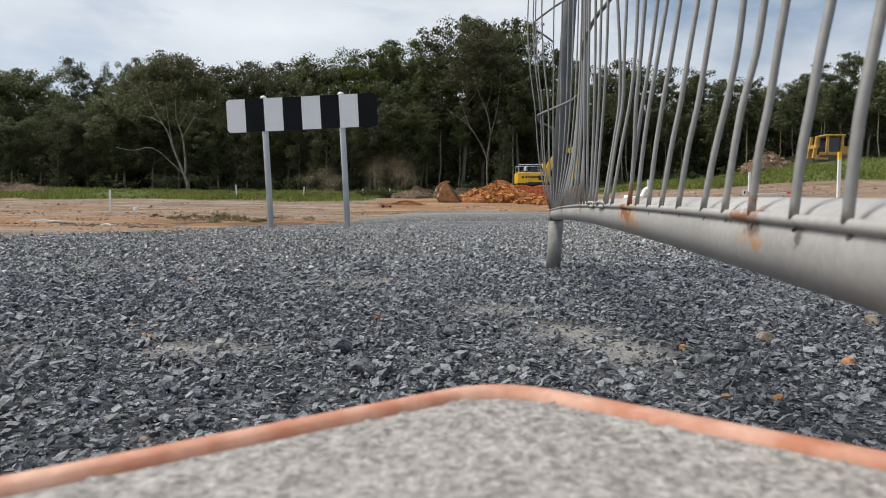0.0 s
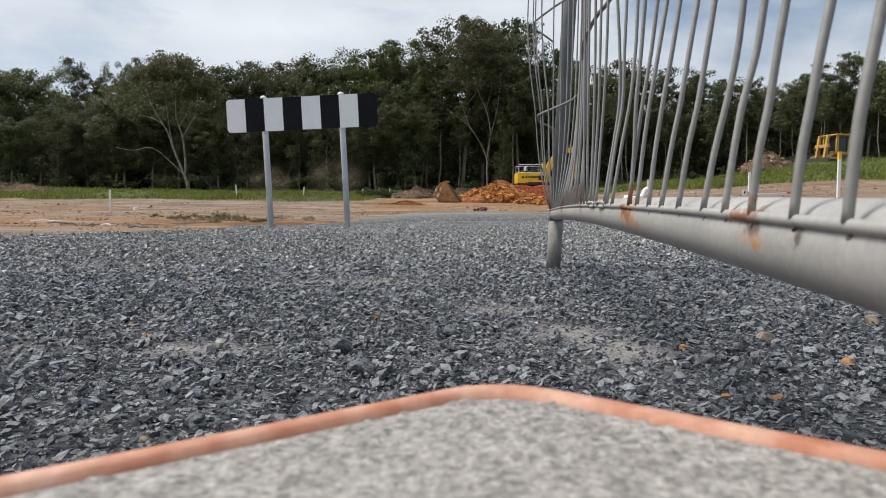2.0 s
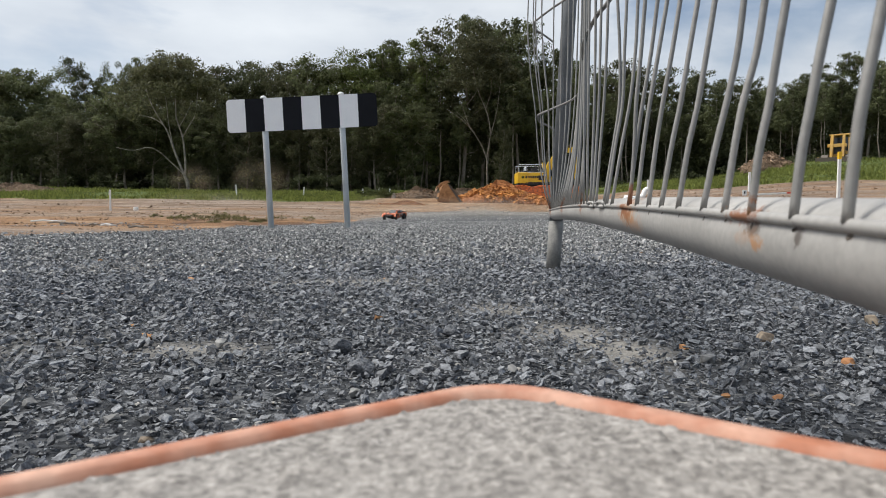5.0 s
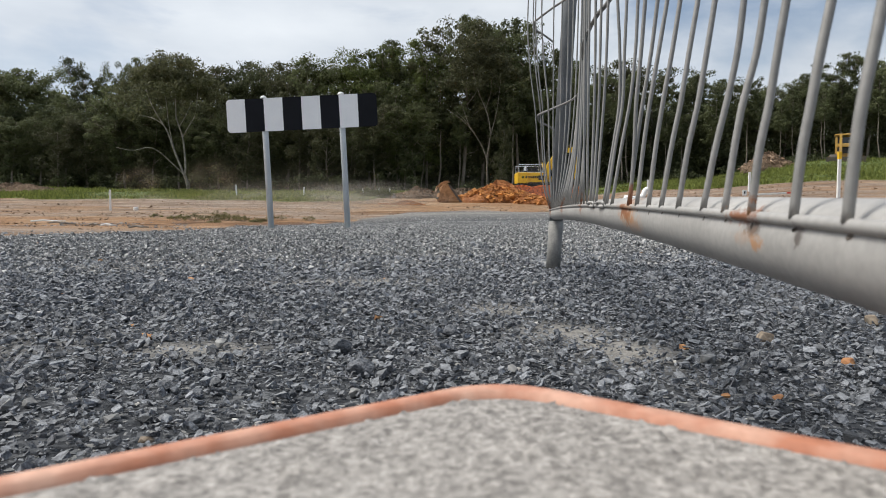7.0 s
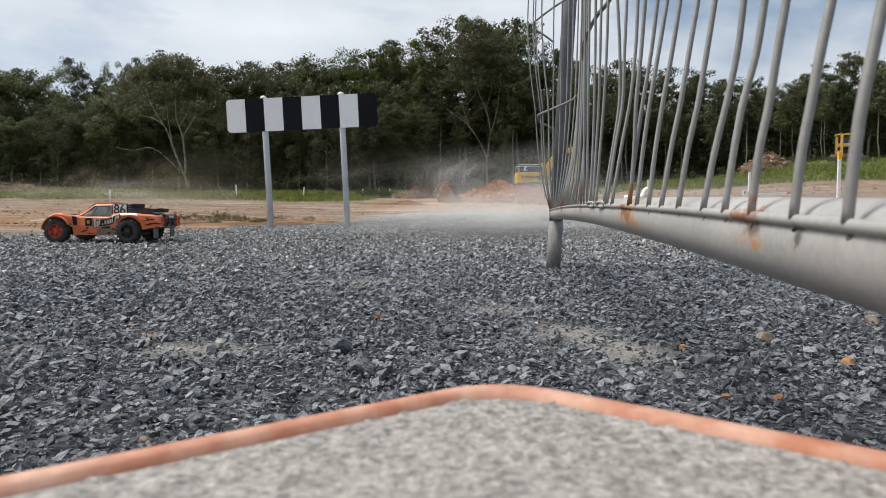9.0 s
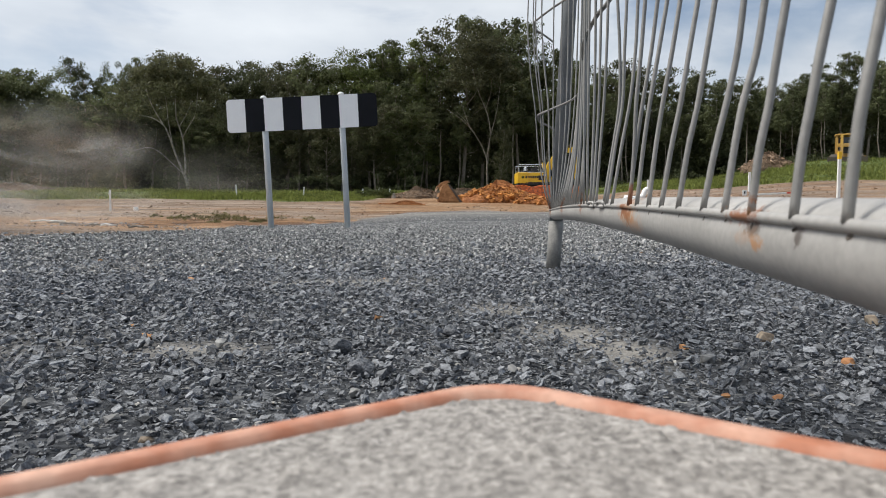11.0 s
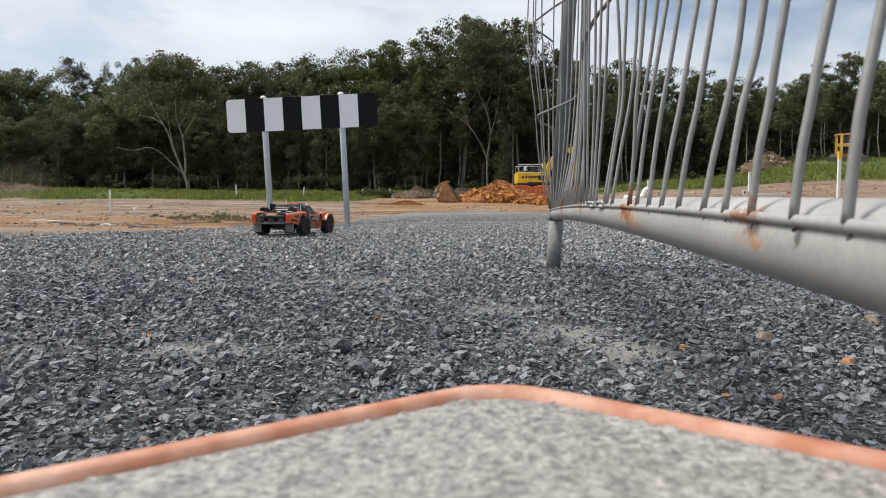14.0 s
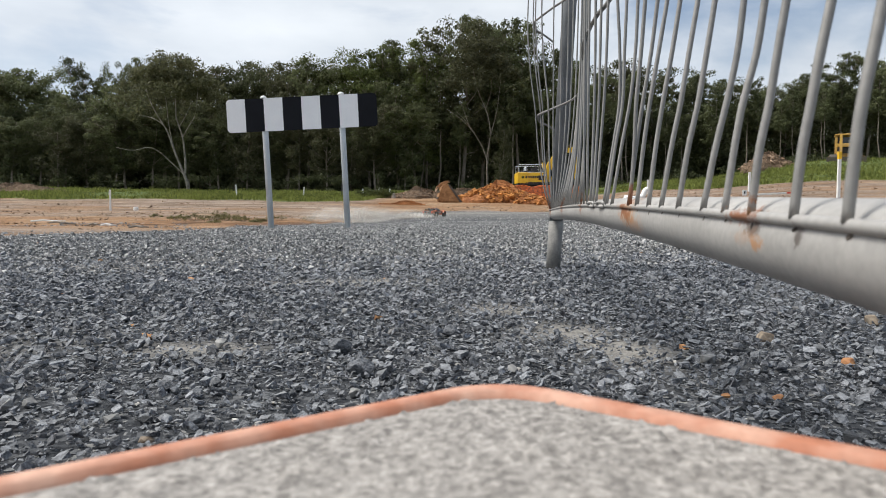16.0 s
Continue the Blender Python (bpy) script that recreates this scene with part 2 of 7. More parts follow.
def stain(m, spots):
    """Ragged stains worked into a material: centre, half sizes, colour, cover."""
    n, l = m.node_tree.nodes, m.node_tree.links
    b = n["Principled BSDF"]
    co = n.new("ShaderNodeTexCoord")
    no = n.new("ShaderNodeTexNoise")
    no.inputs["Scale"].default_value, no.inputs["Detail"].default_value, no.inputs["Roughness"].default_value = 130, 7, 0.7
    l.new(co.outputs["Object"], no.inputs["Vector"])
    for c, s, colour, cover in spots:
        mp = n.new("ShaderNodeMapping")
        mp.inputs["Scale"].default_value = [1 / q for q in s]
        mp.inputs["Location"].default_value = [-p / q for p, q in zip(c, s)]
        l.new(co.outputs["Object"], mp.inputs["Vector"])
        ln = n.new("ShaderNodeVectorMath")
        ln.operation = "LENGTH"
        l.new(mp.outputs["Vector"], ln.inputs[0])
        ad = n.new("ShaderNodeMath")
        ad.operation = "MULTIPLY_ADD"
        ad.inputs[1].default_value = -0.32
        l.new(ln.outputs["Value"], ad.inputs[0])
        l.new(no.outputs["Fac"], ad.inputs[2])
        mr = n.new("ShaderNodeMapRange")
        mr.inputs["From Min"].default_value, mr.inputs["From Max"].default_value = 0.2, 0.36
        mr.inputs["To Max"].default_value = cover
        l.new(ad.outputs["Value"], mr.inputs["Value"])
        mx = n.new("ShaderNodeMixRGB")
        mx.inputs["Color2"].default_value = (*colour, 1)
        l.new(mr.outputs["Result"], mx.inputs["Fac"])
        l.new(b.inputs["Base Color"].links[0].from_socket, mx.inputs["Color1"])
        l.new(mx.outputs["Color"], b.inputs["Base Color"])
    return m


RUST_C, RUST_O, RUST_DARK = (0.24, 0.085, 0.028), (0.45, 0.22, 0.09), (0.06, 0.042, 0.032)
RAIL_STAINS = [
    ((0.19, 0.68, 0.196), (0.09, 0.06, 0.017), RUST_O, 0.75), ((0.19, 0.7, 0.2), (0.09, 0.026, 0.012), RUST_C, 0.95), ((0.19, 0.672, 0.192), (0.09, 0.02, 0.010), RUST_C, 0.9), ((0.18, 0.64, 0.186), (0.06, 0.05, 0.012), RUST_O, 0.5),
    ((0.15, 0.328, 0.196), (0.06, 0.03, 0.005), RUST_C, 0.9), ((0.15, 0.316, 0.1905), (0.06, 0.016, 0.0045), RUST_DARK, 0.85), ((0.15, 0.308, 0.184), (0.06, 0.012, 0.0045), RUST_O, 0.8),
    ((0.15, 0.322, 0.187), (0.06, 0.02, 0.006), RUST_O, 0.3), ((0.26, 1.17, 0.203), (0.08, 0.03, 0.016), RUST_C, 0.8), ((0.29, 1.64, 0.203), (0.08, 0.05, 0.02), RUST_C, 0.8),
    ((0.33, 2.13, 0.2), (0.1, 0.05, 0.03), RUST_C, 0.9), ((0.14, 0.262, 0.189), (0.06, 0.006, 0.005), RUST_DARK, 0.8)]
WIRE_STAINS = [
    ((0.19, 0.7, 0.208), (0.09, 0.035, 0.016), RUST_C, 0.95), ((0.19, 0.65, 0.208), (0.09, 0.03, 0.02), RUST_C, 0.85), ((0.16, 0.322, 0.203), (0.06, 0.009, 0.009), RUST_C, 0.95),
    ((0.15, 0.328, 0.1965), (0.06, 0.035, 0.006), RUST_O, 0.9), ((0.27, 1.17, 0.21), (0.08, 0.025, 0.02), RUST_C, 0.85), ((0.3, 1.64, 0.21), (0.08, 0.05, 0.02), RUST_C, 0.85), ((0.35, 2.1, 0.21), (0.1, 0.06, 0.03), RUST_C, 0.9)]
M_GALV = stain(rusted("galvanised_pipe", (0.34, 0.324, 0.303), 0.8, 0.5, 0.1, 11), RAIL_STAINS)
M_WIRE = stain(rusted("galvanised_wire", (0.235, 0.226, 0.21), 0.74, 0.5, 0.2, 25), WIRE_STAINS)
M_FOOT = material("cement_stained_pipe", (0.15, 0.147, 0.138), 0.85, second=(0.27, 0.26, 0.24), scale=25, fine=240, bump=0.3, bump_dist=0.001, spread=0.15)
M_DARK_MARK = material("dark_brown_mark", (0.1, 0.085, 0.07), 0.95, second=(0.2, 0.17, 0.14), scale=60, fine=300, bump=0.2, spread=0.2)
M_PIPE_DARK = material("weathered_dark_pipe", (0.16, 0.165, 0.17), 0.55, 0.2, second=(0.24, 0.245, 0.25), scale=9, fine=200, bump=0.06, spread=0.1)
M_POST = material("galvanised_post", (0.6, 0.64, 0.665), 0.5, 0.15, scale=6, fine=180, bump=0.05, spread=0.08)
M_SIGN_WHITE = material("white_sign_sheet", (0.83, 0.83, 0.84), 0.4, second=(0.88, 0.88, 0.88), scale=5, fine=160, bump=0.03, spread=0.03)
M_SIGN_BLACK = material("black_sign_sheet", (0.007, 0.008, 0.011), 0.7, second=(0.011, 0.012, 0.016), scale=5, fine=160, bump=0.03, spread=0.08)
M_SIGN_BLACK.node_tree.nodes["Principled BSDF"].inputs["Specular IOR Level"].default_value = 0.15
M_WHITE = material("white_plastic", (0.74, 0.74, 0.72), 0.5, scale=20, fine=160, bump=0.05, spread=0.06)
M_BARK = material("grey_bark", (0.16, 0.13, 0.1), 0.9, second=(0.3, 0.26, 0.21), scale=1.2, fine=9, bump=0.6, bump_dist=0.05, spread=0.25)
M_BARK_PALE = material("pale_gum_bark", (0.13, 0.115, 0.095), 0.85, second=(0.34, 0.31, 0.265), scale=2.2, fine=12, bump=0.3, bump_dist=0.03, spread=0.15)
M_LEAF = leaf_material("gum_leaves", (0.058, 0.068, 0.037), (0.15, 0.165, 0.075))
# darker copy of the gum leaves: shade at the forest foot put into the colour
M_LEAF_SHADE = leaf_material("shaded_leaves", (0.03, 0.038, 0.02), (0.085, 0.095, 0.042))
M_LEAF_OLIVE = leaf_material("olive_leaves", (0.05, 0.055, 0.03), (0.14, 0.14, 0.072))
M_LEAF_GREEN = leaf_material("bright_leaves", (0.042, 0.056, 0.02), (0.13, 0.152, 0.05))
M_GRASS = leaf_material("verge_grass", (0.07, 0.092, 0.024), (0.26, 0.28, 0.075), 0.75)
M_CLAY = material("orange_clay", (0.24, 0.085, 0.026), 0.95, second=(0.44, 0.18, 0.06), scale=1.6, fine=14, bump=0.9, bump_dist=0.12, spread=0.25)
M_EARTH = material("brown_earth", (0.1, 0.066, 0.04), 0.95, second=(0.21, 0.138, 0.085), scale=1.6, fine=14, bump=0.9, bump_dist=0.12, spread=0.25)
M_YELLOW = material("machine_yellow", (0.82, 0.52, 0.02), 0.4, second=(0.7, 0.4, 0.03), scale=1.5, fine=20, bump=0.02, spread=0.08)
M_YELLOW_DUSTY = material("dusty_machine_yellow", (0.55, 0.32, 0.045), 0.6, second=(0.42, 0.25, 0.09), scale=3, fine=30, bump=0.05, spread=0.15)
M_MACHINE_DARK = material("machine_dark", (0.025, 0.025, 0.027), 0.6, scale=3, fine=30, bump=0.1)
M_TRACK_STEEL = material("track_steel", (0.1, 0.085, 0.07), 0.6, 0.5, scale=5, fine=40, bump=0.2)
M_GLASS_DARK = material("cab_glass", (0.02, 0.025, 0.03), 0.08, scale=2, fine=10, bump=0, spread=0.02)
M_MESH_ORANGE = material("barrier_mesh", (0.8, 0.16, 0.03), 0.6, second=(0.85, 0.24, 0.06), scale=4, fine=30, bump=0)


# ---- building helpers ----
def link_mesh(name, data, mat, parent=None, label=""):
    ob = new(name, data)
    if mat is not None and not data.materials:
        data.materials.append(mat)
    if parent is not None:
        ob.parent = parent
    return tagged(ob, label)


def part(name, bm, mat, parent=None, label="", smooth=False):
    """One bmesh as one mesh object, a thing or a part of one."""
    me = bpy.data.meshes.new(name)
    bmesh.ops.recalc_face_normals(bm, faces=bm.faces)
    if smooth:
        for f in bm.faces:
            f.smooth = True
    bm.to_mesh(me)
    bm.free()
    return link_mesh(name, me, mat, parent, label)


def thing(name, label, category, group="", at=None, kind=""):
    ob = tagged(new(name), label, category, group, kind)
    if at is not None:
        ob.matrix_basis = at
    return ob


def mesh_np(name, verts, faces, mat, parent=None, label="", smooth=False):
    """A mesh from arrays of equal-sided faces."""
    me = bpy.data.meshes.new(name)
    verts, faces = np.asarray(verts, np.float32), np.asarray(faces, np.int32)
    k = faces.shape[1]
    me.vertices.add(len(verts))
    me.vertices.foreach_set("co", verts.ravel())
    me.loops.add(faces.size)
    me.loops.foreach_set("vertex_index", faces.ravel())
    me.polygons.add(len(faces))
    me.polygons.foreach_set("loop_start", np.arange(0, faces.size, k, dtype=np.int32))
    me.polygons.foreach_set("loop_total", np.full(len(faces), k, np.int32))
    me.polygons.foreach_set("use_smooth", np.full(len(faces), smooth))
    me.update(calc_edges=True)
    return link_mesh(name, me, mat, parent, label)


def box(bm, c, s, bevel=0.0, m=None, seg=2):
    """A box of size s round c, its edges rounded."""
    r = bmesh.ops.create_cube(bm, size=1, matrix=(m or Matrix()) @ Matrix.Translation(c) @ Matrix.Diagonal((*s, 1)))
    if bevel:
        es = list({e for v in r["verts"] for e in v.link_edges})
        bmesh.ops.bevel(bm, geom=es, offset=bevel, segments=seg, profile=0.5, affect="EDGES")
    return bm


def tube(bm, pts, r, sides=8, cap=True):
    """A round bar along points; r is one radius or one for each point."""
    pts = [Vector(p) for p in pts]
    rs = r if isinstance(r, (list, tuple)) else [r] * len(pts)
    rings, ref = [], None
    for i, p in enumerate(pts):
        d = (pts[min(i + 1, len(pts) - 1)] - pts[max(i - 1, 0)]).normalized()
        if ref is None:
            ref = Vector((1, 0, 0)) if abs(d.x) < 0.9 else Vector((0, 1, 0))
        a = (ref - d * ref.dot(d)).normalized()
        ref = a
        b = d.cross(a)
        rings.append([bm.verts.new(p + rs[i] * (a * math.cos(2 * math.pi * k / sides) + b * math.sin(2 * math.pi * k / sides))) for k in range(sides)])
    for q, w in zip(rings, rings[1:]):
        for k in range(sides):
            bm.faces.new((q[k], q[(k + 1) % sides], w[(k + 1) % sides], w[k]))
    if cap:
        bm.faces.new(rings[0][::-1])
        bm.faces.new(rings[-1])
    return bm


def prism(bm, outline, lo, hi, axis="y", bevel=0.0):
    """An outline of (a, b) pairs pushed from lo to hi along an axis: y takes (x, z), x takes (y, z), z takes (x, y)."""
    def at(a, b, h):
        return {"y": (a, h, b), "x": (h, a, b), "z": (a, b, h)}[axis]
    v0, v1 = [bm.verts.new(at(a, b, lo)) for a, b in outline], [bm.verts.new(at(a, b, hi)) for a, b in outline]
    n = len(outline)
    fs = [bm.faces.new(v0[::-1]), bm.faces.new(v1)]
    fs += [bm.faces.new((v0[i], v0[(i + 1) % n], v1[(i + 1) % n], v1[i])) for i in range(n)]
    if bevel:
        bmesh.ops.recalc_face_normals(bm, faces=fs)
        es = list({e for f in fs for e in f.edges})
        bmesh.ops.bevel(bm, geom=es, offset=bevel, segments=2, profile=0.5, affect="EDGES")
    return bm


def lathe(bm, profile, sides=24, axis="y", m=None):
    """A profile of (radius, height) pairs turned round an axis."""
    m = m or Matrix()
    rings = []
    for r, h in profile:
        ring = []
        for k in range(sides):
            a = 2 * math.pi * k / sides
            p = (r * math.cos(a), h, r * math.sin(a)) if axis == "y" else (r * math.cos(a), r * math.sin(a), h)
            ring.append(bm.verts.new(m @ Vector(p)))
        rings.append(ring)
    for q, w in zip(rings, rings[1:]):
        for k in range(sides):
            bm.faces.new((q[k], q[(k + 1) % sides], w[(k + 1) % sides], w[k]))
    for ring in (rings[0][::-1], rings[-1]):
        if (ring[0].co - ring[sides // 2].co).length > 1e-6:
            bm.faces.new(ring)
    return bm


# ---- the lie of the land ----
U_COLS = [-2.0, -0.66, -0.49, -0.32, -0.155, 0.0135, 0.166, 0.35, 0.605, 2.0]
D_ROWS = [0.0, 6.0, 12.0, 20.0, 28.0, 34.0, 38.0, 45.0, 60.0, 85.0, 112.0, 150.0, 200.0, 900.0]
# the rise from 150 m on is added behind the woods, blocking sky gaps
Z_TABLE = np.array([
    [0, 0, 0, 0, 0, 0, 0, 0, 0, 0],
    [0, 0, 0, 0, 0, 0, 0, 0, 0, 0],
    [0, 0, 0, -.03, -.07, -.01, 0, .10, .2, .3],
    [0, 0, 0, -.06, -.16, -.01, .02, .35, .58, .7],
    [.05, .05, .05, 0, -.06, .03, .06, .7, 1.0, 1.2],
    [.13, .13, .13, .12, .07, .09, .09, .95, 1.35, 1.6],
    [.4, .4, .35, .3, .25, .2, .16, 1.2, 1.7, 1.9],
    [.88, .88, .85, .8, .68, .47, .35, 1.5, 2.2, 2.4],
    [1.8, 1.8, 1.75, 1.6, 1.5, 1.4, 1.3, 2.6, 4.5, 4.6],
    [2.7, 2.7, 2.6, 2.5, 2.5, 2.5, 2.5, 3.9, 6.3, 6.4],
    [3.5, 3.5, 3.4, 3.4, 3.4, 3.4, 3.4, 4.6, 6.8, 6.8],
    [16, 16, 16, 16, 16, 16, 16, 15, 15, 15],
    [18, 18, 18, 18, 18, 18, 18, 17, 17, 17],
    [18, 18, 18, 18, 18, 18, 18, 17, 17, 17]])


def ground_z(x, y):
    """Height of the bare ground; arrays or numbers."""
    x, y = np.asarray(x, float), np.asarray(y, float)
    d = np.maximum(y, 0.05)
    u = np.clip(x / np.maximum(d, 1.5), -1.99, 1.99)
    i = np.clip(np.searchsorted(U_COLS, u) - 1, 0, len(U_COLS) - 2)
    j = np.clip(np.searchsorted(D_ROWS, np.minimum(d, 899)) - 1, 0, len(D_ROWS) - 2)
    uc, dr = np.array(U_COLS), np.array(D_ROWS)
    a = (u - uc[i]) / (uc[i + 1] - uc[i])
    b = (np.minimum(d, 899) - dr[j]) / (dr[j + 1] - dr[j])
    a, b = a * a * (3 - 2 * a), np.clip(b, 0, 1)
    top = Z_TABLE[j, i] * (1 - a) + Z_TABLE[j, i + 1] * a
    bot = Z_TABLE[j + 1, i] * (1 - a) + Z_TABLE[j + 1, i + 1] * a
    return top * (1 - b) + bot * b - 0.026 * np.exp(-((x + 1.15) / 0.7) ** 2 - ((y - 2.6) / 0.9) ** 2) + wave(x, y, 2.2, 21) * 0.005 * np.clip(y, 0, 1)


def gz(x, y):
    return float(ground_z(x, y))


def on_ground(x, y, rz=0.0, sink=0.0):
    return pose(x, y, gz(x, y) - sink, 0, 0, rz)


def wave(x, y, s, seed):
    """Cheap smooth noise for arrays, about -1 to 1."""
    r = np.random.RandomState(seed)
    out = 0
    for _ in range(7):
        a, k, ph = r.uniform(0, 2 * np.pi), s * r.uniform(0.5, 2.2), r.uniform(0, 6.28)
        out = out + np.sin((x * np.cos(a) + y * np.sin(a)) * k + ph)
    return out / 3.5


def soft(v, lo, hi):
    t = np.clip((v - lo) / (hi - lo), 0, 1)
    return t * t * (3 - 2 * t)


def gravel_zone(x, y):
    w = wave(x, y, 1.8, 3) * 0.22 + wave(x, y, 6.0, 4) * 0.08
    left = np.interp(y, [0, 3.6, 4.6, 6.7, 8.5, 20, 30, 34], [-8, -5.5, -3.1, -2.3, -2.1, -2.5, -1.7, 1.0])
    right = np.interp(y, [0, 8, 14, 28, 33], [9, 7.5, 5.5, 4.3, 2.5])
    return soft(x - left + w, -0.12, 0.12) * soft(right - x + w, -0.3, 0.3) * soft(34 - y + w * 8, -5, 4)


def bare_zone(x, y):
    """Where fines and dust show between the stones."""
    out = 0.4 * soft(wave(x, y, 5.5, 61) + 0.7 * wave(x, y, 16, 62), 0.5, 1.6)
    for cx, cy, rx, ry in ((0.27, 0.95, 0.075, 0.075), (0.2, 1.12, 0.08, 0.08), (0.11, 1.36, 0.08, 0.08), (-0.36, 0.97, 0.09, 0.05), (0.24, 1.0, 0.05, 0.08), (-0.3, 1.9, 0.3, 0.12), (-1.2, 2.6, 0.4, 0.25)):
        out = np.maximum(out, np.exp(-((x - cx) / rx) ** 2 - ((y - cy) / ry) ** 2) * (1 + 0.3 * wave(x, y, 25, 63)))
    out = np.maximum(out, soft(y, 8, 26) * (0.62 + 0.3 * wave(x * 0.4, y, 1.2, 64)))
    return np.clip(out, 0, 1) * soft(y, 0.0, 0.4) * soft(4.5 - np.abs(x) + 0.3 * y, 0, 1.5)


def green_zone(x, y):
    w = wave(x, y, 0.5, 8) * 1.3
    start = np.interp(x / np.maximum(y, 1), [-0.66, -0.3, -0.12, -0.075, 0.02, 0.2, 0.33, 0.5, 0.7], [45, 46, 46, 57, 62, 62, 46, 43, 41])
    return soft(y - start + w, -0.8, 0.8)


def orange_zone(x, y):
    left = soft(wave(x * 0.5, y, 0.7, 12) * 0.6 - (np.abs(y - 12) - 5) * 0.25 - x * 0.02, -0.1, 0.5) * soft(-x, -1, 2)
    mid = soft(1 - np.abs(x - 1.0) / 7.0, 0, 0.4) * soft(y - 29, -2, 3)
    return np.clip(np.maximum(np.maximum(left, mid) * soft(y, 66, 58) + 0.12 * soft(y, 60, 40), soft(y, 70, 78)), 0, 1)


def graded(stops):
    out = []
    for (a, st), (b, _) in zip(stops, stops[1:]):
        k = max(1, round((b - a) / st))
        out += list(np.linspace(a, b, k, endpoint=False))
    return np.array(out + [stops[-1][0]])


def build_ground():
    xr = graded([(0, 0.034), (1.6, 0.06), (4, 0.14), (9, 0.4), (26, 1.3), (75, 6), (200, 60), (900, 100)])
    xs = np.concatenate([-xr[:0:-1], xr])
    ys = graded([(-900, 200), (-100, 30), (-10, 1.5), (-1, 0.25), (0.3, 0.034), (2.4, 0.06), (4.5, 0.08), (9, 0.2), (22, 0.5), (50, 1.2), (90, 5), (200, 80), (900, 100)])
    gx, gy = np.meshgrid(xs, ys)
    g = gravel_zone(gx, gy)
    z = ground_z(gx, gy)
    rs = np.random.RandomState(5)
    near = np.clip(1 - gy / 14, 0, 1)
    z = z + g * near * (rs.rand(*z.shape) - 0.9) * 0.006
    z = z + (1 - g) * soft(gy, 5, 9) * (wave(gx, gy, 1.3, 31) * 0.03 + wave(gx, gy, 5, 32) * 0.015)
    far = soft(gy, 40, 60)
    z = z + far * wave(gx, gy, 0.25, 41) * 0.15
    ny, nx = z.shape
    idx = np.arange(ny * nx).reshape(ny, nx)
    faces = np.stack([idx[:-1, :-1], idx[:-1, 1:], idx[1:, 1:], idx[1:, :-1]], -1).reshape(-1, 4)
    ob = mesh_np("ground", np.stack([gx, gy, z], -1).reshape(-1, 3), faces, M_GROUND, smooth=True)
    zone = np.stack([g, orange_zone(gx, gy), green_zone(gx, gy), bare_zone(gx, gy)], -1).reshape(-1, 4)
    at = ob.data.color_attributes.new("zone", "FLOAT_COLOR", "POINT")
    at.data.foreach_set("color", zone.astype(np.float32).ravel())
    tagged(ob, "stripped earthworks site with dark gravel pad, orange clay and green verge", "ground", kind="structure")


build_ground()


# ---- gravel ----
def stone_shapes(count, seed, corners):
    """A few broken-stone shapes with flat facets, about 1 across."""
    r = random.Random(seed)
    shapes = []
    for _ in range(count):
        bm = bmesh.new()
        pts = []
        for k in range(corners):
            c = [(-1, -1, -1), (1, -1, -1), (1, 1, -1), (-1, 1, -1), (-1, -1, 1), (1, -1, 1), (1, 1, 1), (-1, 1, 1)][k % 8]
            v = [q * r.uniform(0.2, 0.5) for q in c]
            pts.append(bm.verts.new((v[0] * 1.05, v[1] * 0.9, v[2] * 0.72)))
        h = bmesh.ops.convex_hull(bm, input=pts)
        bmesh.ops.delete(bm, geom=[v for v in bm.verts if not v.link_faces], context="VERTS")
        bmesh.ops.triangulate(bm, faces=bm.faces)
        bm.verts.index_update()
        shapes.append((np.array([v.co[:] for v in bm.verts]), np.array([[v.index for v in f.verts] for f in bm.faces])))
        bm.free()
    return shapes


STONES = stone_shapes(11, 4, 10)
CHIPS = stone_shapes(13, 6, 7)
GRIT = stone_shapes(13, 9, 6)


def scatter(name, xs, ys, sizes, mat, label, seed, flat=0.7, sink=0.25, category="gravel", z=None, shapes=None, stack=0.0):
    """Many loose stones as one body of stuff."""
    r = np.random.RandomState(seed)
    zs = ground_z(xs, ys) if z is None else z
    vs, fs, base = [], [], 0
    shapes = shapes or CHIPS
    kind = r.randint(0, len(shapes), len(xs))
    for k, (sv, sf) in enumerate(shapes):
        sel = np.where(kind == k)[0]
        if not len(sel):
            continue
        n = len(sel)
        a, tx, ty = r.uniform(0, 6.283, n), r.normal(0, 0.3, n), r.normal(0, 0.3, n)
        s = sizes[sel]
        ex = r.uniform(0.75, 1.25, n)
        p = sv[None] * np.stack([s * ex, s / ex, s * r.uniform(flat * 0.6, flat * 1.25, n)], -1)[:, None, :]
        y2, z2 = p[..., 1] * np.cos(tx)[:, None] - p[..., 2] * np.sin(tx)[:, None], p[..., 1] * np.sin(tx)[:, None] + p[..., 2] * np.cos(tx)[:, None]
        x3, z3 = p[..., 0] * np.cos(ty)[:, None] + z2 * np.sin(ty)[:, None], -p[..., 0] * np.sin(ty)[:, None] + z2 * np.cos(ty)[:, None]
        x4, y4 = x3 * np.cos(a)[:, None] - y2 * np.sin(a)[:, None], x3 * np.sin(a)[:, None] + y2 * np.cos(a)[:, None]
        q = np.stack([x4 + xs[sel][:, None], y4 + ys[sel][:, None], z3 + (zs[sel] + s * (0.25 - sink + stack * r.rand(n)))[:, None]], -1)
        vs.append(q.reshape(-1, 3))
        fs.append((sf[None] + (np.arange(n) * len(sv))[:, None, None] + base).reshape(-1, 3))
        base += n * len(sv)
    ob = mesh_np(name, np.concatenate(vs), np.concatenate(fs), mat)
    return tagged(ob, label, category, kind="stuff")


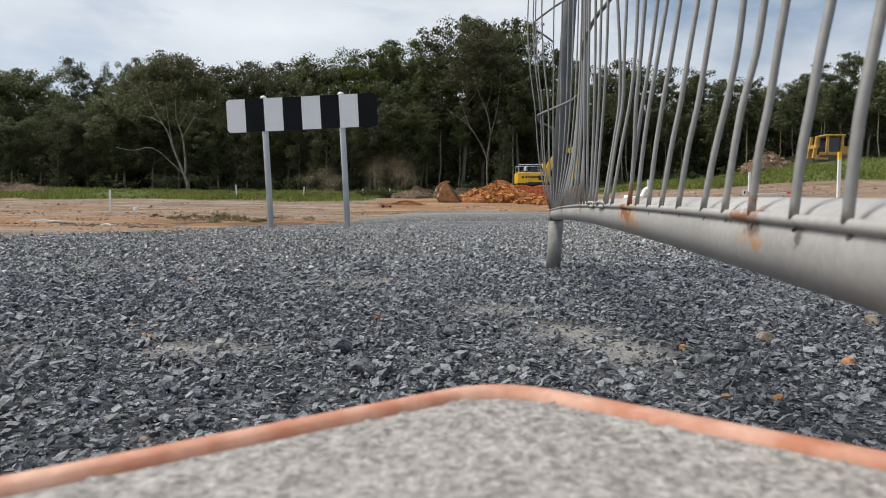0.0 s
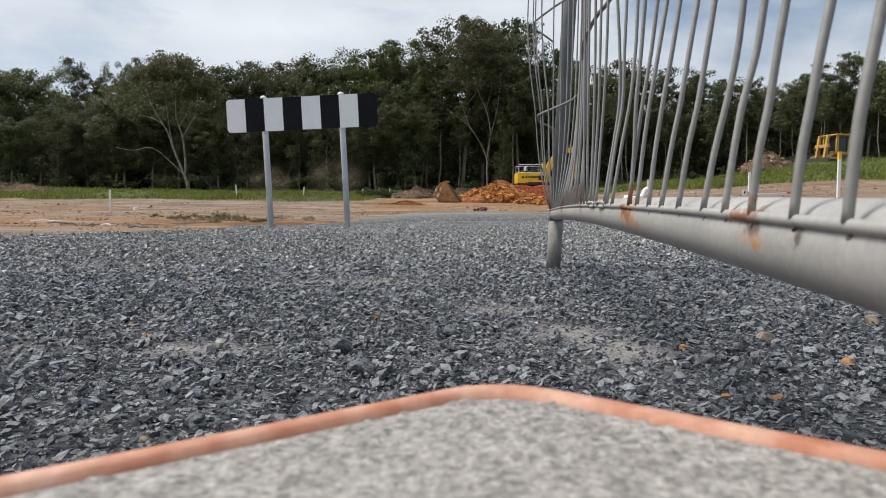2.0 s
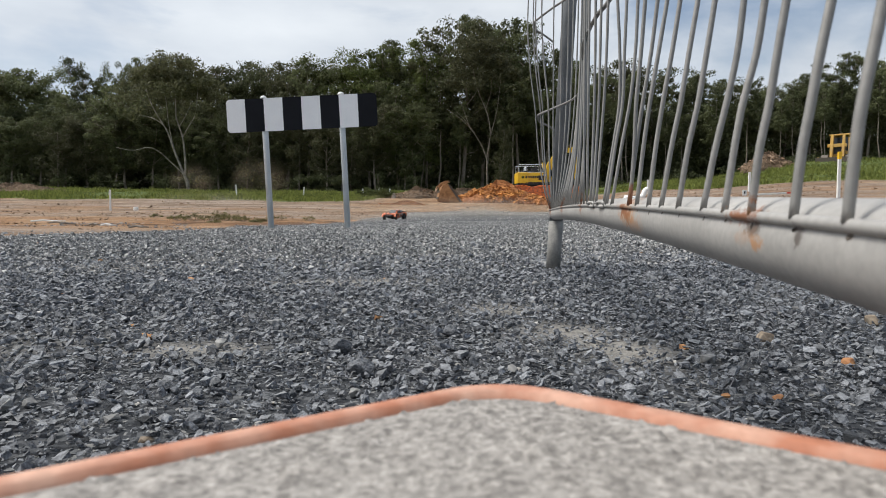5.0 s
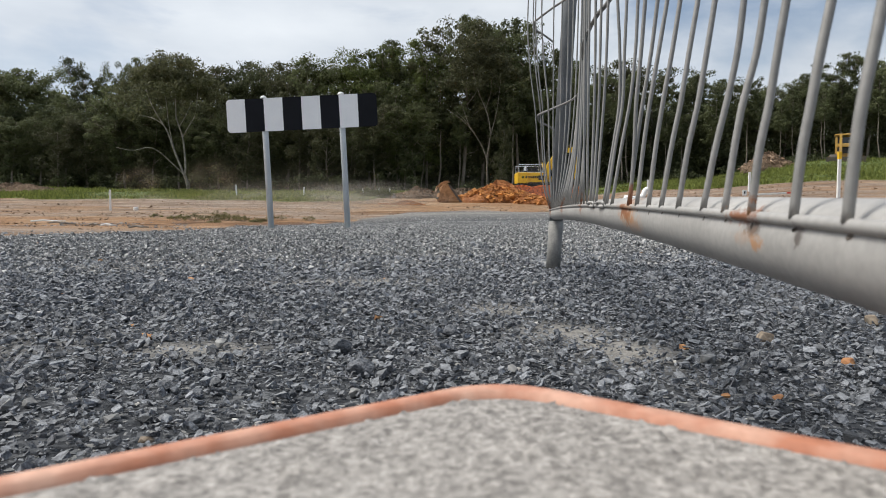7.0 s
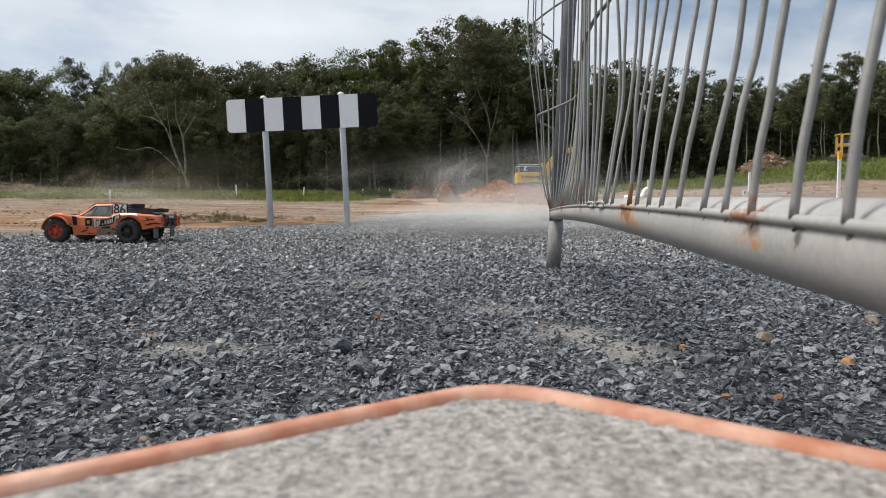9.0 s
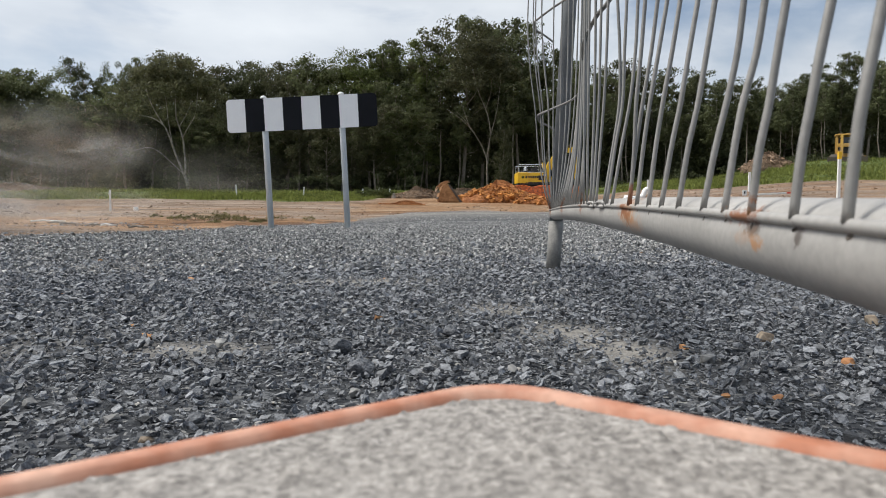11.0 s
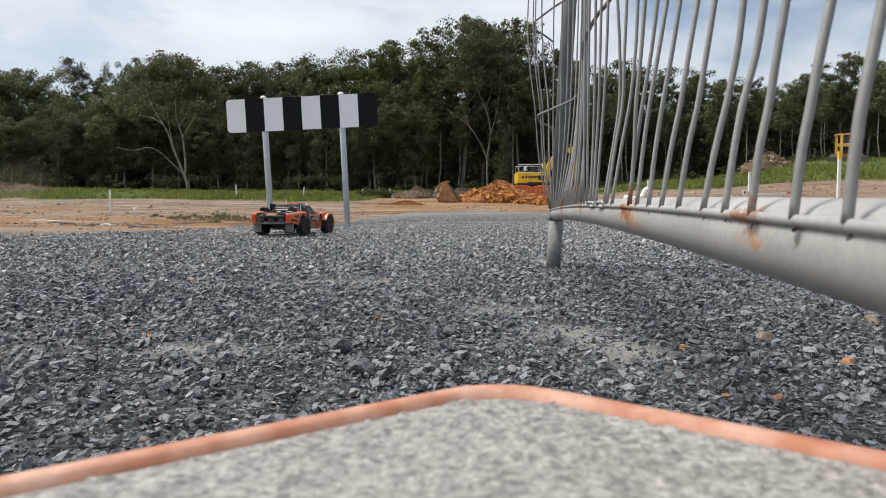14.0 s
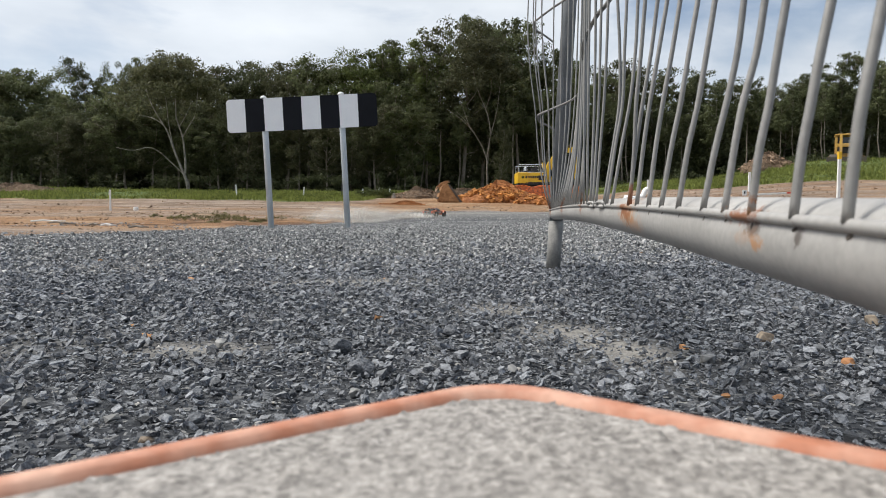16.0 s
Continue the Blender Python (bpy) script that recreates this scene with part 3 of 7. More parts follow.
def spread_points(n, y0, y1, power, seed, half=0.7, pad=0.14):
    """Points over a wedge of ground that widens ahead, thinning with distance."""
    r = np.random.RandomState(seed)
    y = y0 + (y1 - y0) * r.rand(n) ** power
    x = r.uniform(-1, 1, n) * (half * y + pad)
    keep = r.rand(n) < gravel_zone(x, y)
    return x[keep], y[keep]


def build_gravel():
    r = np.random.RandomState(11)
    x, y = spread_points(105000, 0.38, 2.8, 0.68, 71)
    keep = r.rand(len(x)) < 1.05 - 0.7 * bare_zone(x, y)
    x, y = x[keep], y[keep]
    scatter("fine_gravel", x, y, np.clip(r.lognormal(math.log(0.0042), 0.55, len(x)), 0.002, 0.016) * np.clip(0.8 + 0.2 * y, 0.9, 1.3), M_STONE, "loose blue-grey crushed stone, small broken pieces", 72, 0.85, 0.15, shapes=GRIT, stack=0.7)
    x, y = spread_points(7500, 0.4, 4.5, 0.7, 73)
    keep = r.rand(len(x)) < 1.0 - 0.9 * bare_zone(x, y)
    x, y = x[keep], y[keep]
    scatter("crushed_stone", x, y, np.clip(r.lognormal(math.log(0.0085), 0.36, len(x)), 0.006, 0.024), M_STONE, "coarser blue-grey crushed stone lying on the pad", 74, 0.82, 0.12, shapes=STONES, stack=0.3)
    x, y = spread_points(120000, 2.2, 11.0, 0.8, 75)
    keep = r.rand(len(x)) < 1.05 - 0.8 * bare_zone(x, y)
    x, y = x[keep], y[keep]
    scatter("gravel_cover", x, y, np.clip(r.lognormal(math.log(0.0082), 0.4, len(x)), 0.005, 0.024), M_STONE_DUSTY, "dusty crushed blue-grey stone over the pad", 76, 1.15, 0.12, shapes=CHIPS, stack=0.6)
    x, y = spread_points(26000, 9.5, 34.0, 0.8, 77, 0.5)
    keep = r.rand(len(x)) < 1.0 - 0.75 * bare_zone(x, y)
    x, y = x[keep], y[keep]
    scatter("road_gravel", x, y, np.clip(r.lognormal(math.log(0.013), 0.45, len(x)), 0.007, 0.045), M_STONE_DUSTY, "dusty crushed grey stone along the haul road", 78, 0.95, 0.12, shapes=GRIT)
    x, y = spread_points(8000, 0.45, 9.0, 0.62, 79)
    scatter("pale_chips", x, y, np.clip(r.lognormal(math.log(0.0042), 0.45, len(x)), 0.0022, 0.02) * np.clip(0.7 + y * 0.25, 0.8, 2.5), M_STONE_PALE, "pale quartz chips among the gravel", 80, sink=0.1)
    x, y = spread_points(34, 0.5, 5.0, 0.8, 81)
    scatter("rusty_chips", x, y, np.clip(r.lognormal(math.log(0.012), 0.35, len(x)), 0.006, 0.025), M_STONE_RUST, "rust-brown ironstone chips among the gravel", 82, sink=0.1)


build_gravel()


def loose_stone(x, y, size, mat, label, seed, turn=0.0, flat=0.8):
    """One broken stone big enough to pick out."""
    r = random.Random(seed)
    bm = bmesh.new()
    vs = []
    for _ in range(16):
        v = Vector((r.gauss(0, 1), r.gauss(0, 1), r.gauss(0, 1))).normalized() * r.uniform(0.4, 0.52) * size
        vs.append(bm.verts.new((v.x * 1.15, v.y * 0.9, v.z * flat)))
    bmesh.ops.convex_hull(bm, input=vs)
    bmesh.ops.delete(bm, geom=[v for v in bm.verts if not v.link_faces], context="VERTS")
    bmesh.ops.bevel(bm, geom=list(bm.edges), offset=size * 0.025, segments=1, affect="EDGES")
    ob = part("stone", bm, mat)
    ob.matrix_basis = pose(x, y, gz(x, y) + size * flat * 0.3, 0, 0, turn)
    tagged(ob, label, "stone", "loose stones on the gravel")


# ---- fence foot under the camera ----
def build_foot():
    top = 0.14
    foot = thing("fence_foot", "concrete-filled orange plastic temporary fence foot", "fence foot", at=pose(0.0, 0.0, 0.0, 0, 0, 0))

    def outline(inset):
        c = Vector((0.0195, 0.242))
        a, b = radians(216), radians(-38)
        pa, pb = c + Vector((math.cos(a), math.sin(a))) * 0.5, c + Vector((math.cos(b), math.sin(b))) * 0.42
        pts = [c, pb, pb + (pa - c), pa]
        cen = sum(pts, Vector((0, 0))) / 4
        out = []
        for i in range(4):
            p, q, s = pts[i], pts[i - 1], pts[(i + 1) % 4]
            e1, e2 = (q - p).normalized(), (s - p).normalized()
            p = p + (e1 + e2) * inset
            for k in range(9):
                t = k / 8
                w0, w1, w2 = (1 - t) ** 2, 2 * t * (1 - t), t * t
                rr = 0.024
                out.append((p + e1 * rr) * w0 + p * w1 + (p + e2 * rr) * w2)
        return [tuple(v) for v in out]
    bm = bmesh.new()
    rings = []
    for inset, z in ((0.0, 0.0), (-0.0, 0.02), (0.003, top - 0.012), (0.0045, top - 0.003), (0.007, top), (0.0118, top - 0.001), (0.0135, top - 0.006), (0.0135, 0.1)):
        rings.append([bm.verts.new((x, y, z)) for x, y in outline(inset)])
    n = len(rings[0])
    for p, q in zip(rings, rings[1:]):
        for k in range(n):
            bm.faces.new((p[k], p[(k + 1) % n], q[(k + 1) % n], q[k]))
    bm.faces.new(rings[0][::-1])
    part("shell", bm, M_ORANGE_PLASTIC, foot, "scuffed orange plastic shell", smooth=True)
    inner = outline(0.0137)
    bm = bmesh.new()
    prism(bm, inner, 0.1, top - 0.0028, "z")
    bm.faces.ensure_lookup_table()
    bmesh.ops.subdivide_edges(bm, edges=[e for e in bm.edges if e.verts[0].co.z > 0.14 and e.verts[1].co.z > 0.14], cuts=0)
    part("concrete_fill_side", bm, M_CONC, foot, "concrete fill")
    xs, ys = np.linspace(-0.24, 0.24, 220), np.linspace(-0.06, 0.24, 140)
    gx, gy = np.meshgrid(xs, ys)
    inside = np.zeros(gx.shape, bool)
    j = len(inner) - 1
    for i in range(len(inner)):
        (xi, yi), (xj, yj) = inner[i], inner[j]
        inside ^= ((yi > gy) != (yj > gy)) & (gx < (xj - xi) * (gy - yi) / (yj - yi + 1e-12) + xi)
        j = i
    rs = np.random.RandomState(9)
    lump = rs.rand(*gx.shape)
    for _ in range(1):
        lump = (lump + np.roll(lump, 1, 0) + np.roll(lump, -1, 0) + np.roll(lump, 1, 1) + np.roll(lump, -1, 1)) / 5
    z = top - 0.003 + (lump - 0.5) * 0.0055 + (rs.rand(*gx.shape) - 0.5) * 0.0006
    idx = np.arange(gx.size).reshape(gx.shape)
    q = np.stack([idx[:-1, :-1], idx[:-1, 1:], idx[1:, 1:], idx[1:, :-1]], -1).reshape(-1, 4)
    q = q[inside.ravel()[q].all(1)]
    mesh_np("concrete_fill", np.stack([gx, gy, z], -1).reshape(-1, 3), q, M_CONC, foot, "rough weathered concrete fill", smooth=True)


build_foot()


# ---- temporary fence ----
RAIL_R = 0.02
RAIL_KNOTS = [(0.25, 0.1573, 0.184), (0.7, 0.2079, 0.1917), (2.19, 0.3664, 0.1847)]  # y, x, z along the slightly bowed rail
RAIL_DIR = Vector((0.1077, 1.0, 0.0)).normalized()
RAIL_SIDE = Vector((-RAIL_DIR.y, RAIL_DIR.x, 0)).normalized()


def rail_at(y):
    """A point on the axis of the bowed bottom rail; straight behind its near end."""
    yc = max(y, 0.1)
    (y0, x0, z0), (y1, x1, z1), (y2, x2, z2) = RAIL_KNOTS
    a = (yc - y1) * (yc - y2) / ((y0 - y1) * (y0 - y2))
    b = (yc - y0) * (yc - y2) / ((y1 - y0) * (y1 - y2))
    c = (yc - y0) * (yc - y1) / ((y2 - y0) * (y2 - y1))
    return Vector((a * x0 + b * x1 + c * x2 + (y - yc) * 0.11, y, a * z0 + b * z1 + c * z2))


def pipe_patch(fence, y, a0, a1, length, mat, name, r):
    """A ragged thin patch lying on the camera side of the bottom rail; angles from level upwards."""
    bm = bmesh.new()
    rows = []
    n, k = 6, 5
    phase = r.uniform(0, 6)
    for i in range(n):
        a = a0 + (a1 - a0) * i / (n - 1)
        half = length * (0.5 * math.sin(math.pi * (0.12 + 0.8 * i / (n - 1))) * r.uniform(0.8, 1.1))
        mid = length * 0.12 * math.sin(phase + i * 0.6)
        row = []
        for j in range(k):
            s = mid + half * (2 * j / (k - 1) - 1)
            c = rail_at(y) + RAIL_DIR * s
            row.append(bm.verts.new(c + (RAIL_SIDE * math.cos(a) + Vector((0, 0, 1)) * math.sin(a)) * (RAIL_R + 0.0002)))
        rows.append(row)
    for p, q in zip(rows, rows[1:]):
        for j in range(k - 1):
            bm.faces.new((p[j], p[j + 1], q[j + 1], q[j]))
    bmesh.ops.solidify(bm, geom=bm.faces, thickness=0.0001)
    part(name, bm, mat, fence, smooth=True)


# near wires: y of the foot, sideways bend in millimetres at four rising heights
WIRES_NEAR = [(0.221, 2.0, 3.1, 6.3, 9.3), (0.265, 2.7, 5.1, 8.6, 12.5), (0.314, 3.0, 6.6, 10.3, 14.0), (0.355, 5.0, 7.6, 14.9, 18.8),
              (0.397, 7.4, 11.7, 18.3, 21.6), (0.459, 6.4, 11.4, 17.4, 22.6), (0.514, 7.7, 12.6, 19.2, 25.6), (0.564, 5.6, 9.7, 17.5, 24.0)]
WIRES_BENT = [(0.620, 5.7, 9.7, 17.8, 25.6), (0.665, 7.3, 11.3, 19.8, 25.7), (0.658, 5.0, 4.3, 8.6, 12.0), (0.785, 11.4, 18.1, 24.9, 27.0),
              (0.831, 10.7, 17.2, 19.5, 21.6), (0.860, 13.3, 17.8, 18.1, 13.8), (0.941, 5.5, 8.5, 11.9, 13.3), (0.980, 4.5, 6.4, 7.8, 8.7), (1.015, 3.9, 4.1, 4.7, 4.4)]


def build_fence():
    fence = thing("temporary_fence", "bent galvanised wire temporary fence panel with rust spots", "fence")
    part("bottom_rail", tube(bmesh.new(), [rail_at(y) for y in np.linspace(-0.5, 2.19, 40)], RAIL_R, 28), M_GALV, fence, "galvanised pipe rail with rust patches", smooth=True)
    lean = Vector((0.052, 0.0, 1.0))
    for y in (2.19, -0.5):
        b = rail_at(y)
        p0 = Vector((b.x - 0.006, b.y, gz(b.x, b.y) - 0.02))
        zj = 0.16 - p0.z
        part("post_foot", tube(bmesh.new(), [p0, p0 + lean * zj], 0.0235, 24), M_FOOT, fence, "galvanised spigot with dried cement", smooth=True)
        part("post", tube(bmesh.new(), [p0 + lean * zj, p0 + lean * 1.0, p0 + lean * 2.1], 0.0225, 24), M_PIPE_DARK, fence, "weathered grey pipe post", smooth=True)
    part("top_rail", tube(bmesh.new(), [rail_at(-0.5) + lean * 1.9, rail_at(2.19) + lean * 1.93], 0.016, 16), M_GALV, fence, smooth=True)
    seat = (RAIL_SIDE * math.cos(radians(31)) + Vector((0, 0, math.sin(radians(31))))) * (RAIL_R + 0.0015)
    part("bottom_wire", tube(bmesh.new(), [rail_at(y) + seat for y in np.linspace(-0.5, 2.19, 70)], 0.0026, 10), M_GALV, fence, smooth=True)
    r = random.Random(3)
    side_x = Vector((1, 0, 0))
    top_z = 1.86

    def wire(y, bend):
        """One upright wire; bend gives its sideways way at each height above its foot."""
        b = rail_at(y) + seat * 1.06
        zs, os = np.array([0.0] + [q[0] for q in bend]), np.array([0.0] + [q[1] for q in bend])
        tangent = np.gradient(os, zs)
        pts = []
        for z in np.concatenate([np.linspace(0, zs[-3], 16)[:-1], np.linspace(zs[-3], top_z, 8)]):
            i = min(len(zs) - 2, max(0, int(np.searchsorted(zs, z)) - 1))
            h = zs[i + 1] - zs[i]
            q = (z - zs[i]) / h
            o = (2 * q**3 - 3 * q**2 + 1) * os[i] + (q**3 - 2 * q**2 + q) * h * tangent[i] + (3 * q**2 - 2 * q**3) * os[i + 1] + (q**3 - q**2) * h * tangent[i + 1]
            pts.append(b + side_x * float(o) + Vector((0, 0, float(z))))
        part("wire", tube(bmesh.new(), pts, 0.002, 8), M_WIRE, fence, smooth=True)
        # small dark patch on the rail just below the foot of the wire
        if y > 0.05:
            a = radians(25)
            pipe_patch(fence, y, a, a - 0.05 - r.random() * 0.14, 0.002 + r.random() * 0.004, M_DARK_MARK, "dark_mark", r)

    for k in range(12):
        y = -0.45 + 0.054 * k
        wire(y, [(0.05, 0.005), (0.2, 0.012), (0.9, 0.045), (top_z, 0.09)])
    for y, a, b, c, d in WIRES_NEAR + WIRES_BENT:
        a = 0.4 * a + 0.6 * b * (0.008 + 0.09 * y) / (0.007 + 0.132 * y)
        bend = [(0.008 + 0.09 * y, a / 1000), (0.007 + 0.132 * y, b / 1000), (0.007 + 0.217 * y, c / 1000), (0.006 + 0.302 * y, d / 1000)]
        wire(y, bend + [(0.7, (d + 8) / 1000 + 0.012), (top_z, 0.09)])
    y = 1.06
    while y < 2.16:
        full = float(np.interp(y, [1.0, 1.12, 1.2, 1.34, 1.48, 1.7, 1.83, 1.99, 2.13, 2.19], [.005, .004, .008, .02, .034, .046, .034, -.012, -.042, -.03])) + r.gauss(0, 0.004)
        high = full * 1.15 + (-0.02 if y > 1.95 else 0.0)
        bend = [(z, full * (1 - math.exp(-z / 0.15)) / (1 - math.exp(-2))) for z in (0.05, 0.1, 0.16, 0.23, 0.3)]
        wire(y, bend + [(0.42, full * 0.4 + high * 0.6), (0.58, high), (0.8, high * 0.9 + 0.01), (1.2, 0.05), (top_z, 0.09)])
        y += 0.05 if y < 1.9 else 0.036
    # the long wires run level over the bulge and hook down behind the end post
    CROSS = [(-0.46, 0.0), (0.33, 0.0), (0.8, 0.004), (0.95, 0.001), (1.025, -0.0075), (1.12, -0.0103), (1.206, -0.0098), (1.343, 0.0035), (1.484, 0.016), (1.7, 0.03), (1.832, 0.016), (1.987, -0.0286), (2.09, -0.056)]
    for z0, wide in ((0.49, 1.0), (0.78, 1.25), (1.09, 1.1), (1.4, 0.7), (1.7, 0.3)):
        pts = [rail_at(y) + side_x * (o * wide - 0.005 + 0.03 * (z0 - 0.49)) + Vector((0, 0, z0 - rail_at(y).z)) for y, o in CROSS]
        tip = rail_at(2.13) + side_x * (-0.0593 * wide - 0.005 * (wide - 1)) + Vector((0, 0, z0 - rail_at(2.13).z))
        pts += [tip, tip + Vector((0.008, 0.03, -0.012)), tip + Vector((0.04, 0.06, -0.022)), tip + Vector((0.075, 0.08, -0.04))]
        part("cross_wire", tube(bmesh.new(), smooth_path(pts, 5), 0.0032, 8), M_WIRE, fence, smooth=True)
    # loops of tie wire twisted round the rail
    for y0 in (0.88, 0.99):
        c = rail_at(y0) + seat
        loop = [c + RAIL_DIR * (0.035 * math.cos(q)) + seat.normalized() * (0.003 + 0.0015 * math.sin(3 * q)) + Vector((0, 0, 0.0035 * math.sin(q))) for q in np.linspace(0, 5.6, 16)]
        part("tie_wire", tube(bmesh.new(), loop, 0.0019, 8), M_GALV, fence, smooth=True)


def smooth_path(pts, k):
    """A Catmull-Rom curve through points."""
    pts = [Vector(p) for p in pts]
    out = []
    for i in range(len(pts) - 1):
        p0, p1, p2, p3 = pts[max(i - 1, 0)], pts[i], pts[i + 1], pts[min(i + 2, len(pts) - 1)]
        for j in range(k):
            t = j / k
            out.append(0.5 * ((2 * p1) + (p2 - p0) * t + (2 * p0 - 5 * p1 + 4 * p2 - p3) * t * t + (3 * p1 - p0 - 3 * p2 + p3) * t ** 3))
    return out + [pts[-1]]


build_fence()


# ---- hazard board ----
def build_sign():
    sign = thing("hazard_board", "black and white striped road-end board on two galvanised posts", "road sign", at=pose(-1.455, 7.3, -0.035, 0, -2.6, -1.0))
    for x in (-0.419, 0.419):
        post = part("post", lathe(bmesh.new(), [(0.0325, -0.15), (0.0325, 1.452), (0.03, 1.46)], 20, "z"), M_POST, sign, smooth=True)
        post.location = (x, 0, 0)
        cap = part("cap", lathe(bmesh.new(), [(0.034, 1.44), (0.035, 1.452), (0.028, 1.466), (0.01, 1.474)], 20, "z"), M_WHITE, post, "domed post cap", smooth=True)
        for z in (1.15, 1.36):
            b = part("bracket", box(bmesh.new(), (0, -0.036, z), (0.09, 0.012, 0.03), 0.003), M_POST, post)
    w, h, x0, z0 = 0.2025, 0.352, -0.812, 1.087
    for i in range(8):
        bm = bmesh.new()
        a, b = x0 + w * i, x0 + w * (i + 1)
        ol = [(a, z0), (b, z0), (b, z0 + h), (a, z0 + h)]
        if i == 0:
            ol = [(b, z0), (b, z0 + h)] + [(a + 0.04 - 0.04 * math.sin(t), z0 + h - 0.04 + 0.04 * math.cos(t)) for t in np.linspace(0, math.pi / 2, 6)] + [(a + 0.04 - 0.04 * math.cos(t), z0 + 0.04 - 0.04 * math.sin(t)) for t in np.linspace(0, math.pi / 2, 6)]
        if i == 7:
            ol = [(a, z0 + h), (a, z0)] + [(b - 0.04 + 0.04 * math.sin(t), z0 + 0.04 - 0.04 * math.cos(t)) for t in np.linspace(0, math.pi / 2, 6)] + [(b - 0.04 + 0.04 * math.cos(t), z0 + h - 0.04 + 0.04 * math.sin(t)) for t in np.linspace(0, math.pi / 2, 6)]
        prism(bm, ol, -0.046, -0.043)
        part("stripe", bm, M_SIGN_BLACK if i % 2 else M_SIGN_WHITE, sign, "matt black stripe" if i % 2 else "white reflective stripe")


build_sign()


def build_loose_stones():
    kinds = {"d": (M_STONE_ROCK, "dark angular blue-grey stone on the gravel"), "g": (M_STONE_GREY, "grey angular stone on the gravel"), "b": (M_STONE_BROWN, "brown weathered stone on the gravel"),
             "r": (M_STONE_RUST, "rust-orange ironstone lump on the gravel"), "p": (M_STONE_PALE, "pale tan stone on the gravel")}
    near = [(-0.164, 0.709, 0.016, "d"), (-0.233, 0.62, 0.021, "d"), (-0.266, 0.709, 0.02, "d"), (-0.309, 0.74, 0.023, "d"), (-0.256, 0.567, 0.014, "b"), (-0.170, 0.612, 0.011, "p"),
            (-0.425, 0.677, 0.019, "g"), (-0.096, 0.718, 0.018, "g"), (-0.439, 0.784, 0.019, "d"), (-0.376, 0.74, 0.019, "d")]
    mid = [(0.012, 1.067, 0.032, "d"), (0.061, 1.101, 0.022, "d"), (0.349, 0.877, 0.025, "g"), (-0.102, 0.817, 0.036, "d"), (-0.146, 0.94, 0.038, "d"), (-0.295, 1.155, 0.027, "g"),
           (0.486, 1.008, 0.034, "b"), (0.526, 0.858, 0.02, "r"), (0.355, 0.696, 0.016, "r"), (0.305, 0.709, 0.011, "r"), (0.755, 1.167, 0.035, "b"), (-0.465, 1.043, 0.021, "r"),
           (0.088, 0.831, 0.017, "g"), (0.302, 1.003, 0.02, "d"), (0.425, 0.831, 0.021, "d"), (-0.326, 0.979, 0.028, "g"), (-0.715, 1.246, 0.025, "d"), (0.78, 1.754, 0.033, "d"),
           (-0.052, 1.26, 0.021, "g"), (0.233, 1.716, 0.032, "g"), (0.272, 1.393, 0.024, "d")]
    r = random.Random(21)
    for i, (x, y, s, k) in enumerate(near + mid):
        loose_stone(x, y, s, *kinds[k], 100 + i, r.uniform(0, 360), r.uniform(0.6, 0.85))


M_STONE_GREY = material("grey_stone", (0.17, 0.17, 0.168), 0.8, second=(0.3, 0.295, 0.28), scale=45, fine=240, bump=0.4, rnd=0.2, spread=0.2)
M_STONE_BROWN = material("brown_stone", (0.15, 0.11, 0.075), 0.85, second=(0.3, 0.25, 0.19), scale=45, fine=240, bump=0.4, rnd=0.2, spread=0.2)
build_loose_stones()


def strew_stones():
    """The coarser stones nearest the foot, each one loose."""
    r = random.Random(77)
    shapes = []
    for k in range(14):
        rk = random.Random(500 + k)
        bm = bmesh.new()
        vs = []
        for j in range(11):
            v = Vector((rk.uniform(-1, 1), rk.uniform(-1, 1), rk.uniform(-1, 1)))
            v = v / max(abs(v.x), abs(v.y), abs(v.z)) * rk.uniform(0.4, 0.5)
            vs.append(bm.verts.new((v.x * 1.1, v.y * 0.85, v.z * 0.62)))
        bmesh.ops.convex_hull(bm, input=vs)
        bmesh.ops.delete(bm, geom=[v for v in bm.verts if not v.link_faces], context="VERTS")
        me = bpy.data.meshes.new("stone")
        bm.to_mesh(me)
        bm.free()
        me.materials.append(M_STONE_ROCK if k % 3 else M_STONE_GREY)
        shapes.append(me)
    made = 0
    while made < 270:
        y = 0.5 + 2.0 * r.random() ** 0.7
        x = r.uniform(-0.7, 0.7) * y
        if bare_zone(np.array(x), np.array(y)) > 0.6:
            continue
        s = min(0.026, max(0.011, r.lognormvariate(math.log(0.014), 0.24)))
        ob = tagged(new("stone", shapes[r.randrange(14)]), "small angular grey stone lying in the gravel", "stone", "loose stones on the gravel")
        ob.matrix_basis = pose(x, y, gz(x, y) + s * 0.22, r.gauss(0, 14), r.gauss(0, 14), r.uniform(0, 360)) @ Matrix.Diagonal((s, s, s, 1))
        made += 1


strew_stones()


